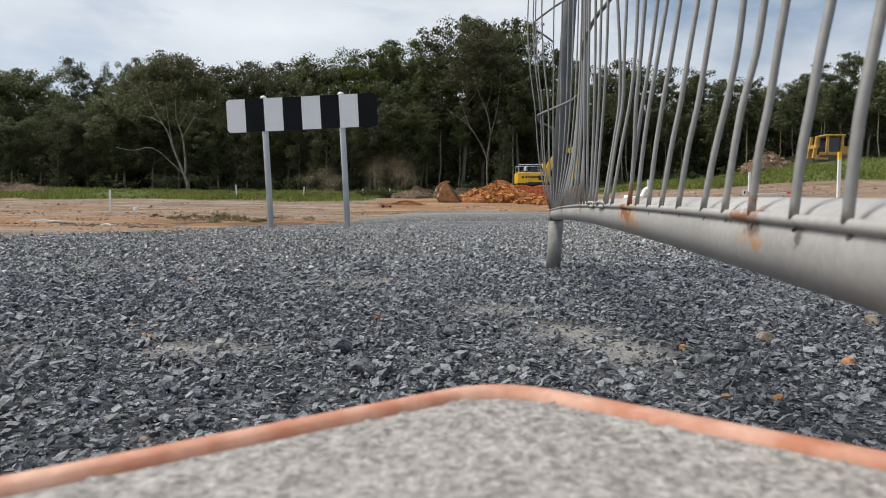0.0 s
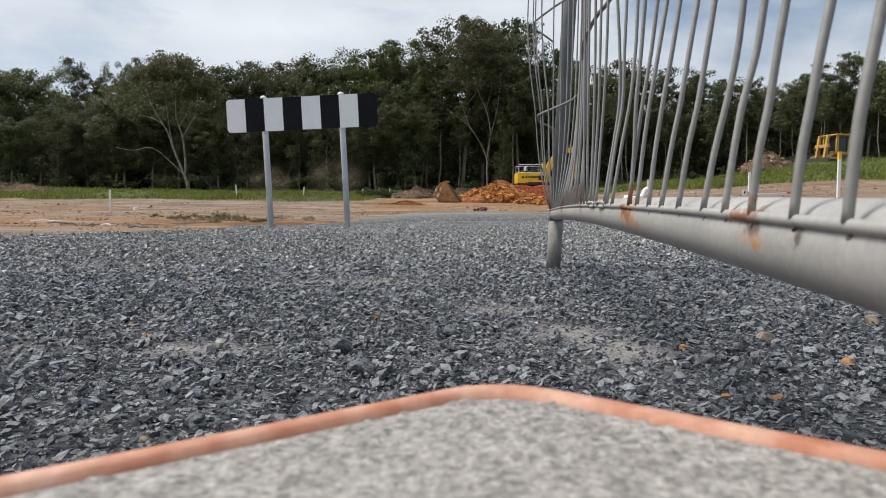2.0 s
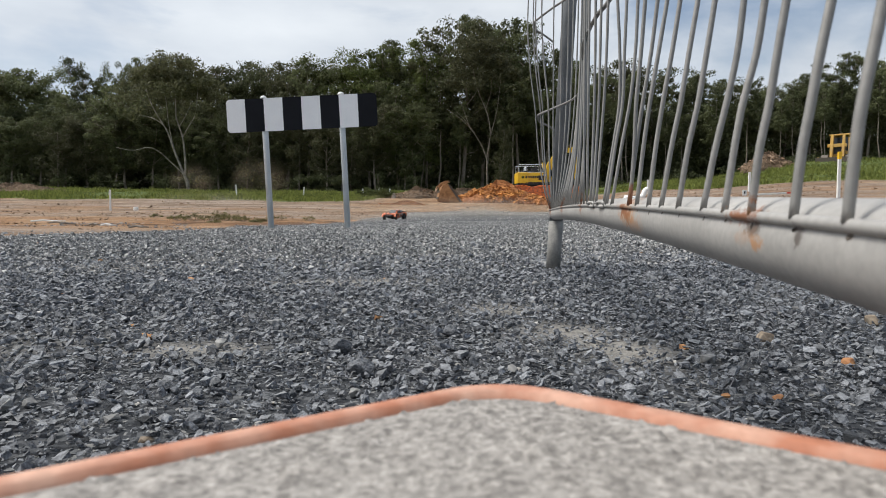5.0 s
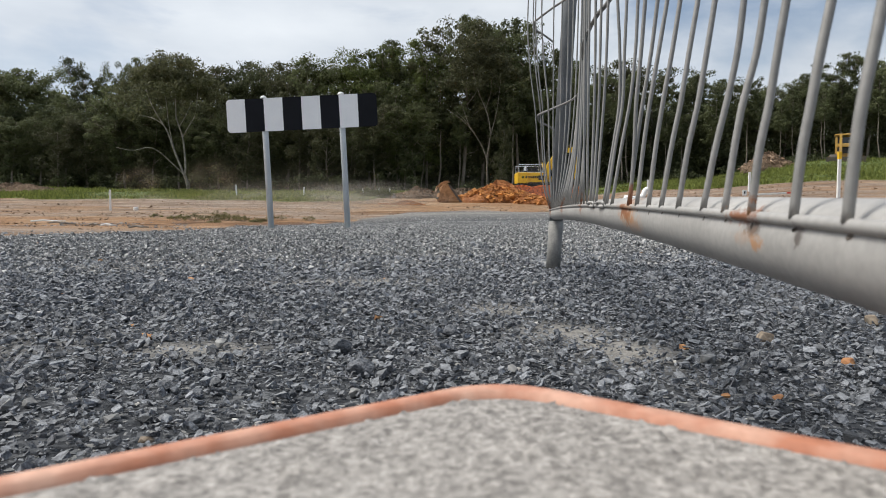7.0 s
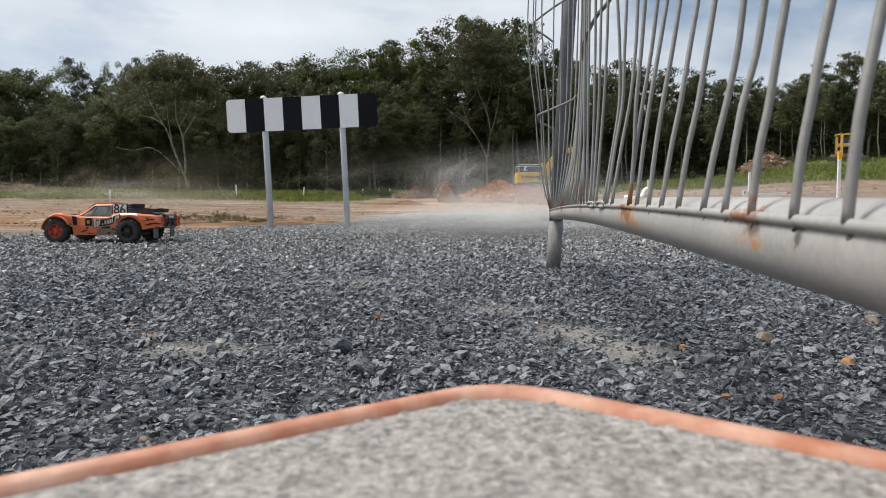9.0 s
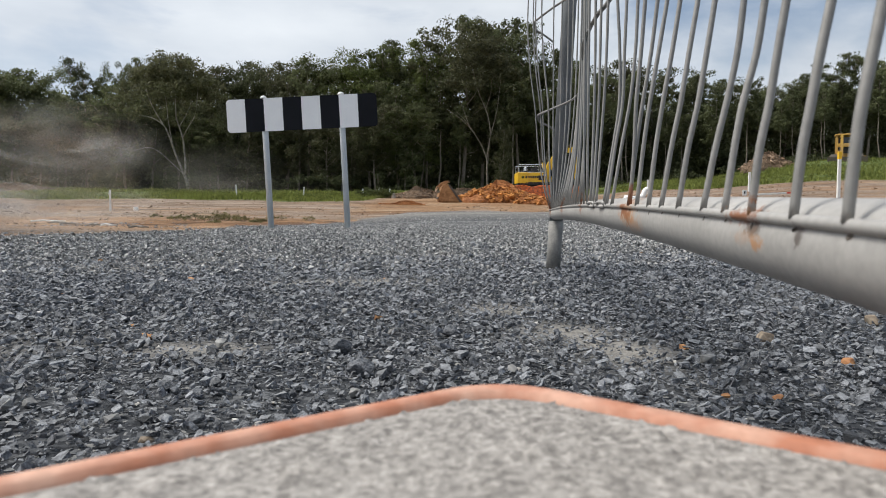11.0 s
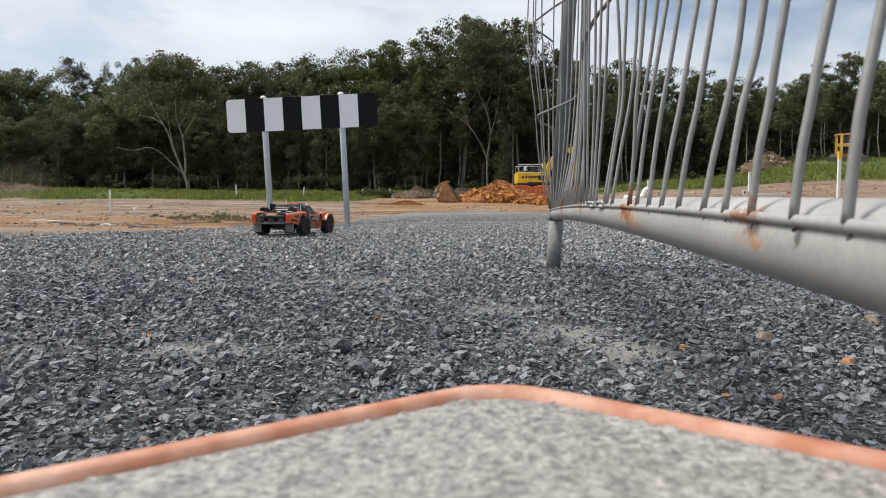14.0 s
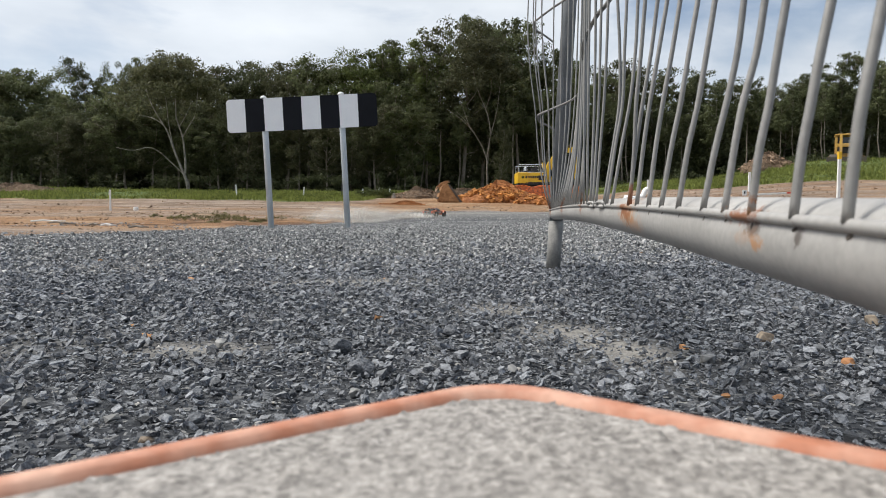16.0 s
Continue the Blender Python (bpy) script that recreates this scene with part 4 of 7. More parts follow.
# ---- trees ----
def leaf_cloud(r, centres, radii, per, size, droop=0.3):
    """Small leaf sprays in domed pads round centres, facing outwards and up; quads as arrays."""
    c = np.repeat(np.asarray(centres, float), per, 0)
    rad = np.repeat(np.asarray(radii, float), per)
    n = len(c)
    v = r.normal(0, 1, (n, 3))
    v[:, 2] += 0.35
    v /= np.linalg.norm(v, axis=1)[:, None]
    p = c + v * (rad * r.rand(n) ** 0.4)[:, None] * np.array([1, 1, 0.66])
    p[:, 2] -= droop * rad * r.rand(n) * 0.5
    nrm = v * 0.9 + np.array([0, 0, 0.35]) + r.normal(0, 0.5, (n, 3))
    nrm /= np.linalg.norm(nrm, axis=1)[:, None]
    a = r.normal(0, 1, (n, 3))
    a[:, 2] -= 0.6
    b = np.cross(nrm, a)
    b /= np.linalg.norm(b, axis=1)[:, None]
    a = np.cross(b, nrm)
    s = size * r.uniform(0.55, 1.3, n)[:, None]
    w = s * r.uniform(0.3, 0.6, n)[:, None]
    fold = nrm * w * -0.3
    q = np.stack([p - a * s, p + b * w + fold, p + a * s, p - b * w + fold], 1)
    return q.reshape(-1, 3), np.arange(n * 4).reshape(n, 4)


def make_tree(name, label, seed, height=20.0, crown_from=0.35, spread=4.2, limbs=9, clumps=7, per=75, size=0.3, clump_r=1.25,
              bark=None, leaves=None, trunk_r=0.26, lean=0.03, fork=False, girth=1.0):
    r = np.random.RandomState(seed)
    tree = thing(name, label, "tree", "trees at the forest edge")
    bm = bmesh.new()
    trunk, p = [], np.array([0.0, 0.0, -0.4])
    for k in range(9):
        trunk.append(Vector(p))
        p = p + np.array([r.normal(lean, 0.05) * height / 8, r.normal(0, 0.04) * height / 8, (height * 0.86 + 0.4) / 8])
    rad = [trunk_r * (1 - 0.85 * k / 8) for k in range(9)]
    tube(bm, trunk, rad, 7)
    tips, tip_r = [], []
    for i in range(limbs):
        f = crown_from + (0.97 - crown_from) * ((i + r.rand() * 0.7) / limbs)
        k = min(7, int(f * 8))
        base = trunk[k].lerp(trunk[k + 1], f * 8 - k)
        az = i * 2.4 + r.normal(0, 0.5)
        shape = math.sin(math.pi * min(1, 0.22 + 0.78 * (1 - (f - crown_from) / (1 - crown_from)) ** 0.7)) * 0.5 + 0.5
        reach = spread * shape * r.uniform(0.65, 1.2)
        rise = min(reach * r.uniform(0.35, 0.95), (height - base.z) * r.uniform(0.5, 0.8))
        end = base + Vector((math.cos(az) * reach, math.sin(az) * reach, rise))
        mid = base.lerp(end, 0.5) + Vector((0, 0, -rise * 0.12)) + Vector(r.normal(0, 0.2, 3))
        tube(bm, [base, mid, end], [rad[k] * 0.5, rad[k] * 0.3, 0.03], 5, False)
        for _ in range(clumps):
            t = r.uniform(0.35, 1.08)
            q = base.lerp(mid, t * 2) if t < 0.5 else mid.lerp(end, (t - 0.5) * 2)
            tips.append(tuple(q + Vector(np.clip(r.normal(0, clump_r * 0.7, 3), -clump_r, clump_r * 0.8))))
            tip_r.append(clump_r * r.uniform(0.55, 1.25))
            if r.rand() < 0.4:
                tube(bm, [q, Vector(tips[-1])], [0.05, 0.02], 4, False)
    for _ in range(clumps * 3):
        f = r.rand()
        k = 5 + min(2, int(f * 3))
        wide = (1.5 - 0.85 * f) * clump_r
        tips.append(tuple(trunk[k].lerp(trunk[k + 1], f * 3 - (k - 5)) + Vector(r.normal(0, 1.0, 3) * np.array([wide, wide, 0.3 * clump_r]))))
        tip_r.append(clump_r * r.uniform(0.6, 1.05))
    part("trunk", bm, bark or M_BARK, tree, smooth=True)
    tips = [(x, y, min(z, height * 0.95 - 0.1 * math.hypot(x - trunk[8].x, y - trunk[8].y) ** 1.3)) for x, y, z in tips]
    v, f = leaf_cloud(r, tips, tip_r, per, size)
    mesh_np("crown", v, f, leaves or M_LEAF, tree)
    return tree


def place_trees():
    kinds = [
        make_tree("gum_tree", "tall dark green gum tree with a ragged crown", 1, 20, 0.26, 4.8, 15, 9, 80, 0.215, 1.3),
        make_tree("gum_tree", "tall gum tree with an open airy crown", 2, 20, 0.42, 4.0, 11, 9, 78, 0.18, 1.05),
        make_tree("gum_tree", "olive green gum tree with a broad crown", 3, 20, 0.26, 5.4, 16, 9, 80, 0.21, 1.3, leaves=M_LEAF_OLIVE),
        make_tree("gum_tree", "bright green leafy tree at the forest edge", 4, 20, 0.2, 4.8, 16, 9, 80, 0.2, 1.25, leaves=M_LEAF_GREEN),
        make_tree("gum_tree", "slender gum tree with a long bare trunk", 5, 20, 0.55, 2.6, 8, 6, 80, 0.19, 0.95, trunk_r=0.15),
        make_tree("she_oak", "dense feathery grey-green tree", 6, 20, 0.08, 4.2, 20, 8, 60, 0.19, 1.15, leaves=M_LEAF_OLIVE, trunk_r=0.2),
    ]
    used = set()

    def put(k, x, y, h, w=1.0, turn=0.0):
        s = h / 20.0
        m = on_ground(x, y, turn, 0.1) @ Matrix.Diagonal((s * w, s * w, s, 1))
        if k in used:
            return copy_thing(kinds[k], on_ground(x, y, turn, 0.1) @ Matrix.Diagonal((s * w / kinds[k].scale.x, s * w / kinds[k].scale.y, s / kinds[k].scale.z, 1)))
        used.add(k)
        kinds[k].matrix_basis = m
        return kinds[k]

    # skyline trees: kind, azimuth (x over y), distance, slope from the eye to the top, girth
    SKY_WEST = [
        (0, -0.665, 84, 0.218, 1.0), (0, -0.615, 88, 0.212, 0.9), (1, -0.53, 92, 0.222, 0.7), (1, -0.465, 95, 0.222, 0.6), (2, -0.41, 82, 0.217, 1.1),
        (2, -0.36, 86, 0.215, 0.9), (0, -0.31, 90, 0.213, 0.9), (1, -0.275, 92, 0.22, 0.8), (2, -0.235, 88, 0.212, 0.9), (1, -0.2, 84, 0.228, 0.9),
        (3, -0.15, 86, 0.23, 1.0), (3, -0.11, 84, 0.237, 0.85)]
    SKY_EAST = [
        (0, -0.065, 86, 0.245, 0.9), (3, -0.025, 84, 0.242, 0.8), (2, 0.028, 82, 0.27, 0.95), (0, 0.058, 86, 0.287, 0.8), (0, 0.088, 87, 0.278, 0.7), (1, 0.112, 84, 0.266, 0.8), (0, 0.15, 86, 0.232, 0.9),
        (0, 0.205, 90, 0.216, 1.0), (2, 0.26, 88, 0.214, 1.0), (1, 0.31, 88, 0.206, 1.0), (0, 0.36, 90, 0.2, 1.0), (1, 0.41, 90, 0.195, 1.0),
        (0, 0.46, 88, 0.186, 1.0), (2, 0.505, 88, 0.184, 1.0), (0, 0.545, 86, 0.2, 1.0), (1, 0.59, 84, 0.225, 1.0), (0, 0.63, 84, 0.23, 1.0), (2, 0.69, 84, 0.21, 1.1)]
    r = random.Random(7)
    tall = None
    for row in (SKY_WEST, SKY_EAST):
        for k, u, d, top, w in row:
            h = (0.2 + top * d - gz(u * d, d)) * 1.05
            t = put(k, u * d, d, h, w, r.uniform(0, 360))
            if (u, d) == (0.058, 86):
                tall = t
    # lower trees in front and behind
    for i in range(24):
        u = -0.72 + i * 0.062
        put(r.choice((0, 0, 2, 3)), u * 96 + r.uniform(-1, 1), 96 + r.uniform(-3, 5), r.uniform(11, 14) - (3.0 if u > 0.25 else 0), 1.1, r.uniform(0, 360))
    for i in range(24):
        u = -0.70 + i * 0.029
        put(r.choice((0, 0, 2, 5)) if u < -0.2 else r.choice((0, 2, 3, 5)), u * 77 + r.uniform(-1, 1), 77 + r.uniform(-2, 2.5), r.uniform(7.5, 11.5), 1.1, r.uniform(0, 360))
    for i in range(26):
        u = -0.1 + i * 0.033
        put(4, u * 79 + r.uniform(-1, 1), 79 + r.uniform(-2, 4), r.uniform(11, 15) - (2.5 if u > 0.3 else 0), r.uniform(0.8, 1.1), r.uniform(0, 360))
    put(5, 0.088 * 73, 73, 8.1, 0.75, 30)
    return tall


TALL_TREE = place_trees()


def build_white_gum():
    """The pale forked gum in front of the wood."""
    x, y = -0.379 * 70, 70.0
    tree = thing("forked_gum", "pale-barked forked gum tree with spreading bare limbs", "tree", "trees at the forest edge", at=on_ground(x, y, 0, 0.1))
    r = np.random.RandomState(15)
    bm = bmesh.new()
    stems = [
        ([(0, 0, -0.3), (-0.1, 0, 0.9), (-0.4, 0, 1.9)], 0.24, 0.2),
        ([(-0.36, 0, 1.7), (-0.27, 0.05, 2.8), (-0.4, 0.1, 4.7), (-0.54, 0, 6.0), (-1.07, 0, 7.6), (-1.12, 0, 8.7), (-1.2, 0.1, 10.6)], 0.17, 0.05),
        ([(-0.4, 0, 1.8), (-1.34, 0.1, 4.15), (-2.0, 0.2, 6.0), (-2.54, 0.2, 7.0), (-3.75, 0.3, 7.76), (-5.2, 0.3, 8.0)], 0.17, 0.03),
        ([(-2.5, 0.2, 6.95), (-3.5, 0.2, 8.7), (-4.0, 0.3, 9.8), (-4.4, 0.3, 11.2)], 0.09, 0.03),
        ([(-0.55, 0, 2.0), (-1.6, -0.3, 3.1), (-2.7, -0.5, 4.15), (-3.75, -0.7, 4.6), (-5.35, -0.8, 4.3), (-7.0, -0.8, 4.6)], 0.09, 0.025),
        ([(-0.5, 0, 5.6), (0.13, -0.3, 6.55), (0.94, -0.3, 7.9), (1.2, -0.2, 9.8), (1.35, -0.2, 11.2)], 0.085, 0.03),
        ([(-0.75, -0.1, 6.8), (0.27, 0, 8.7), (0.6, 0.2, 10.6)], 0.07, 0.03),
        ([(-1.6, 0.2, 5.0), (-1.9, 0, 7.2), (-2.1, 0, 9.4), (-2.6, 0, 11.5)], 0.07, 0.03)]
    tips, tr = [], []
    for pts, r0, r1 in stems:
        n = len(pts)
        path = smooth_path(pts, 4)
        tube(bm, path, [0.72 * (r0 + (r1 - r0) * i / (len(path) - 1)) for i in range(len(path))], 7, False)
        if pts[-1][2] > 9:
            for _ in range(9):
                tips.append(tuple(Vector(pts[-1]) + Vector(r.normal(0, 1.0, 3)) + Vector((0, 0, 0.6))))
                tr.append(r.uniform(0.6, 1.2))
    for _ in range(84):
        a = r.uniform(0, 6.28)
        q = r.rand() ** 0.6 * 5.6
        tips.append((-1.4 + math.cos(a) * q, math.sin(a) * q * 0.7, 12.0 + r.normal(0, 1.1) - 0.085 * q * q))
        tr.append(r.uniform(0.7, 1.35))
    part("trunk", bm, M_BARK_PALE, tree, "pale smooth bark", smooth=True)
    v, f = leaf_cloud(r, tips, tr, 85, 0.17)
    mesh_np("crown", v, f, M_LEAF_OLIVE, tree)


build_white_gum()


def build_spreading_gum():
    """The gum whose thin limbs fan out before the dark trees."""
    x, y = 0.066 * 74, 74.0
    tree = thing("spreading_gum", "tall grey gum tree with thin limbs fanning out", "tree", "trees at the forest edge", at=on_ground(x, y, 0, 0.1))
    r = np.random.RandomState(19)
    bm = bmesh.new()
    stems = [
        ([(0, 0, -0.3), (-0.05, 0, 2.0), (-0.15, 0, 3.9), (-0.9, 0.1, 5.7), (-2.4, 0.2, 7.7), (-4.4, 0.2, 9.2)], 0.13, 0.025),
        ([(-0.12, 0, 3.7), (0.3, 0.1, 6.3), (0.0, 0.1, 8.6), (-1.2, 0, 11.6), (-1.7, 0, 14.2)], 0.11, 0.025),
        ([(-0.85, 0.1, 5.6), (-2.0, -0.1, 7.4), (-3.4, -0.2, 8.9)], 0.06, 0.02),
        ([(-1.8, 0.1, 6.9), (-2.8, 0, 9.5), (-3.3, 0, 11.2)], 0.055, 0.02),
        ([(0.2, 0.1, 5.9), (1.0, 0, 9.0), (1.4, 0, 12.4)], 0.07, 0.02),
        ([(-0.2, 0.1, 9.2), (0.4, 0, 11.4), (0.3, 0, 13.6)], 0.05, 0.02)]
    tips, tr = [], []
    for pts, r0, r1 in stems:
        path = smooth_path(pts, 4)
        tube(bm, path, [0.62 * (r0 + (r1 - r0) * i / (len(path) - 1)) for i in range(len(path))], 6, False)
        if pts[-1][2] > 10:
            for _ in range(10):
                tips.append(tuple(Vector(pts[-1]) + Vector(r.normal(0, 1.0, 3)) + Vector((0, 0, 1.0))))
                tr.append(r.uniform(0.6, 1.1))
    for _ in range(46):
        a, q = r.uniform(0, 6.283), r.rand() ** 0.6 * 4.2
        tips.append((-0.6 + math.cos(a) * q, math.sin(a) * q * 0.7, 15.2 + r.normal(0, 1.0) - 0.12 * q * q))
        tr.append(r.uniform(0.7, 1.2))
    part("trunk", bm, M_BARK, tree, "thin grey limbs", smooth=True)
    v, f = leaf_cloud(r, tips, tr, 80, 0.16)
    mesh_np("crown", v, f, M_LEAF_OLIVE, tree)


build_spreading_gum()


def build_woods():
    r = np.random.RandomState(33)
    n = 3300
    x, y = r.uniform(-105, 105, n), r.uniform(97, 118, n)
    top = np.interp(x / y, [-0.72, -0.62, -0.55, -0.45, -0.3, -0.1, 0.0, 0.15, 0.2, 0.3, 0.5, 0.56, 0.72], [0.19, 0.18, 0.165, 0.19, 0.185, 0.21, 0.225, 0.21, 0.19, 0.165, 0.15, 0.18, 0.19])
    c = np.stack([x, y, 1.5 + r.rand(n) * (top * y - 1.6)], -1)
    v, f = leaf_cloud(r, c, r.uniform(1.3, 2.4, n), 50, 0.42)
    tagged(mesh_np("woods", v, f, M_LEAF), "dark depth of the forest behind the edge trees", "woods", kind="stuff")
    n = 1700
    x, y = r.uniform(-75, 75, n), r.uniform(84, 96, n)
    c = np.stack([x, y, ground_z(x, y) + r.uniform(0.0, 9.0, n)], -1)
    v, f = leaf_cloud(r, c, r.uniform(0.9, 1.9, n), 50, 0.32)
    tagged(mesh_np("understorey", v, f, M_LEAF_SHADE), "shrubs and saplings under the forest trees, leaves coloured dark for shade", "undergrowth", kind="stuff")
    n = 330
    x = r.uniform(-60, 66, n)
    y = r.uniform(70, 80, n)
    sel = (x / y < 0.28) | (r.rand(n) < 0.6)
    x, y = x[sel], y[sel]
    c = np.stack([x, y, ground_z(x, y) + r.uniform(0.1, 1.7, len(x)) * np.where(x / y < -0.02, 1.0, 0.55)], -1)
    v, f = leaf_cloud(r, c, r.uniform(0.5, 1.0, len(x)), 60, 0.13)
    tagged(mesh_np("undergrowth", v, f, M_LEAF_SHADE), "shrubs along the foot of the forest, leaves coloured dark for shade", "undergrowth", kind="stuff")


build_woods()


def build_grass():
    r = np.random.RandomState(44)
    n = 150000
    u = r.uniform(-0.74, 0.74, n)
    y = r.uniform(41, 72, n)
    x = u * y
    keep = (green_zone(x, y) > r.uniform(0.3, 0.9, n))
    x, y = x[keep][:62000], y[keep][:62000]
    n = len(x)
    patch = 0.45 + 0.6 * wave(x, y, 0.5, 45) + 0.45 * wave(x, y, 2.4, 46)
    h = np.clip(r.uniform(0.16, 0.5, n) * (0.4 + 0.6 * np.clip(patch, 0, 1.3)), 0.15, 1.0)
    z = ground_z(x, y) - 0.05
    a = r.uniform(0, 6.283, n)
    w = r.uniform(0.03, 0.075, n)
    dx, dy = np.cos(a) * w, np.sin(a) * w
    lx, ly = r.normal(0, 0.3, n) * h, r.normal(0, 0.3, n) * h
    p = np.stack([np.stack([x - dx, y - dy, z], -1), np.stack([x + dx, y + dy, z], -1), np.stack([x + lx, y + ly, z + h], -1)], 1)
    tagged(mesh_np("grass", p.reshape(-1, 3), np.arange(n * 3).reshape(n, 3), M_GRASS), "tall green weeds and grass along the verge", "grass", kind="stuff")


build_grass()


def build_verge_weeds():
    r = np.random.RandomState(48)
    n = 900
    u, y = r.uniform(-0.72, 0.72, n), r.uniform(44, 62, n)
    x = u * y
    keep = (green_zone(x, y) > 0.5) & (wave(x, y, 0.9, 49) > r.uniform(-0.6, 0.6, n))
    x, y = x[keep], y[keep]
    rad = r.uniform(0.2, 0.5, len(x))
    v, f = leaf_cloud(r, np.stack([x, y, ground_z(x, y) + rad * 0.6], -1), rad, 48, 0.06)
    tagged(mesh_np("verge_weeds", v, f, M_GRASS), "leafy green weeds growing in clumps along the verge", "weeds", kind="stuff")


build_verge_weeds()


def build_mound(name, label, x, y, w, d, h, mat, seed, lumps=0.25):
    """A tipped heap of soil with clods."""
    r = np.random.RandomState(seed)
    nu, nv = 96, 26
    a = np.linspace(0, 2 * np.pi, nu, endpoint=False)
    q = np.linspace(0, 1, nv)
    A, Q = np.meshgrid(a, q)
    edge = 1 + 0.12 * np.sin(A * 3 + seed) + 0.08 * np.sin(A * 7 + seed * 2)
    px, py = np.cos(A) * Q * w / 2 * edge, np.sin(A) * Q * d / 2 * edge
    pz = h * (np.clip(1 - Q, 0, 1) ** 0.8) * (0.8 + 0.22 * wave(px, py, 1.3, seed))
    pz = pz + (1 - Q) ** 0.3 * (wave(px, py, 4.0, seed + 1) * lumps * 0.6 + (r.rand(*px.shape) - 0.5) * lumps * 1.1) * (Q < 0.99) - 0.25 * (Q > 0.98)
    idx = np.arange(nu * nv).reshape(nv, nu)
    nx = np.roll(idx, -1, 1)
    f = np.stack([idx[:-1], nx[:-1], nx[1:], idx[1:]], -1).reshape(-1, 4)
    ob = mesh_np(name, np.stack([px, py, pz], -1).reshape(-1, 3), f, mat)
    ob.matrix_basis = on_ground(x, y)
    tagged(ob, label, "soil heap")
    return ob


build_mound("clay_mound", "heap of freshly dug orange clay", 4.0, 50.0, 6.8, 4.5, 1.6, M_CLAY, 2)
build_mound("clay_mound", "low spill of orange clay beside the heap", 6.6, 48.5, 3.6, 3.0, 0.75, M_CLAY, 5)
build_mound("earth_mound", "low heap of brown earth near the forest", -1.6, 55.0, 6.0, 3.0, 0.85, M_EARTH, 7)
build_mound("earth_mound", "brown earth bank behind the clay", 2.2, 58.0, 7.0, 3.0, 0.9, M_EARTH, 8)
build_mound("earth_mound", "olive-brown spoil heap beside the clay spill", 0.2 * 44, 44.0, 3.4, 2.6, 0.6, M_EARTH, 13)
build_mound("clay_spill", "low ragged line of dropped orange clay", -0.065 * 43, 43.0, 3.0, 0.9, 0.07, M_CLAY, 14)
build_mound("earth_mound", "brown stockpile of earth on the grassy rise", 0.484 * 62, 62.0, 5.2, 4.0, 2.1, M_EARTH, 9)
build_mound("earth_mound", "grey spoil bank overgrown along its foot", -37.0, 58.0, 10.0, 4.0, 0.8, M_EARTH, 10)


def build_shrub(x, y, w, h, seed, label):
    r = np.random.RandomState(seed)
    shrub = thing("shrub", label, "shrub", "shrubs along the verge", at=on_ground(x, y, 0, 0.05))
    bm = bmesh.new()
    tips, tr = [], []
    for k in range(16):
        a, q = r.uniform(0, 6.283), r.rand() ** 0.6
        p = Vector((math.cos(a) * q * w / 2, math.sin(a) * q * w / 3, h * (1 - 0.55 * q * q) * r.uniform(0.6, 1.0)))
        tube(bm, [(0.1 * p.x, 0.1 * p.y, 0), (0.6 * p.x, 0.6 * p.y, 0.5 * p.z), p], [0.02, 0.014, 0.006], 4, False)
        tips += [tuple(p), tuple(p * 0.7)]
        tr += [h * r.uniform(0.22, 0.4), h * r.uniform(0.25, 0.4)]
    part("stems", bm, M_BARK, shrub)
    v, f = leaf_cloud(r, tips, tr, 90, 0.055)
    mesh_np("foliage", v, f, M_LEAF_GREEN, shrub)


build_shrub(-0.103 * 53, 53.0, 2.8, 0.95, 21, "low bright green shrub in the verge grass")
build_shrub(-0.086 * 55, 55.0, 1.5, 0.7, 22, "small bright green shrub in the verge grass")


# ---- survey stakes ----
def stake(x, y, h, w, label, lean=0.0, cap=None, mat=None):
    s = thing("survey_stake", label, "stake", "white survey stakes", at=on_ground(x, y) @ pose(0, 0, 0, 0, lean, 0))
    part("shaft", prism(bmesh.new(), [(-w / 2, -w / 3), (w / 2, -w / 3), (w / 2, w / 3), (-w / 2, w / 3)], -0.15, h, "z", w * 0.12), mat or M_WHITE, s)
    if cap:
        part("painted_top", box(bmesh.new(), (0, 0, h - 0.08), (w * 1.12, w * 0.8, 0.2), w * 0.1), cap, s, "yellow painted top")
    return s


def build_stakes():
    tall = "tall white survey stake with a yellow top on pale soil"
    plain = "white survey stake standing in the stripped soil"
    stake(10.6, 18.0, 1.22, 0.085, tall, 0, M_YELLOW)
    stake(-0.496 * 34, 34, 1.02, 0.085, plain)
    stake(-0.307 * 48, 48, 0.98, 0.09, plain, -4)
    stake(-0.208 * 52, 52, 0.8, 0.09, plain, 5)
    stake(-0.119 * 55, 55, 0.65, 0.1, plain, -3)
    stake(-0.095 * 56, 56, 0.7, 0.1, plain)
    stake(-0.091 * 57, 57, 0.7, 0.1, plain)
    stake(-0.079 * 58, 58, 0.6, 0.1, plain)
    stake(0.456 * 32, 32, 0.95, 0.11, plain)
    stake(0.305 * 40, 40, 0.8, 0.1, plain)
    stake(-0.1505 * 54, 54, 1.1, 0.07, "thin dark steel star picket in the grass", 0, None, M_MACHINE_DARK)


build_stakes()


# ---- earthmoving machines ----
def bars(parent, name, mat, spots):
    """Plain bars in place of lettering: centre and size of each."""
    for c, s in spots:
        part(name, box(bmesh.new(), c, s), mat, parent)


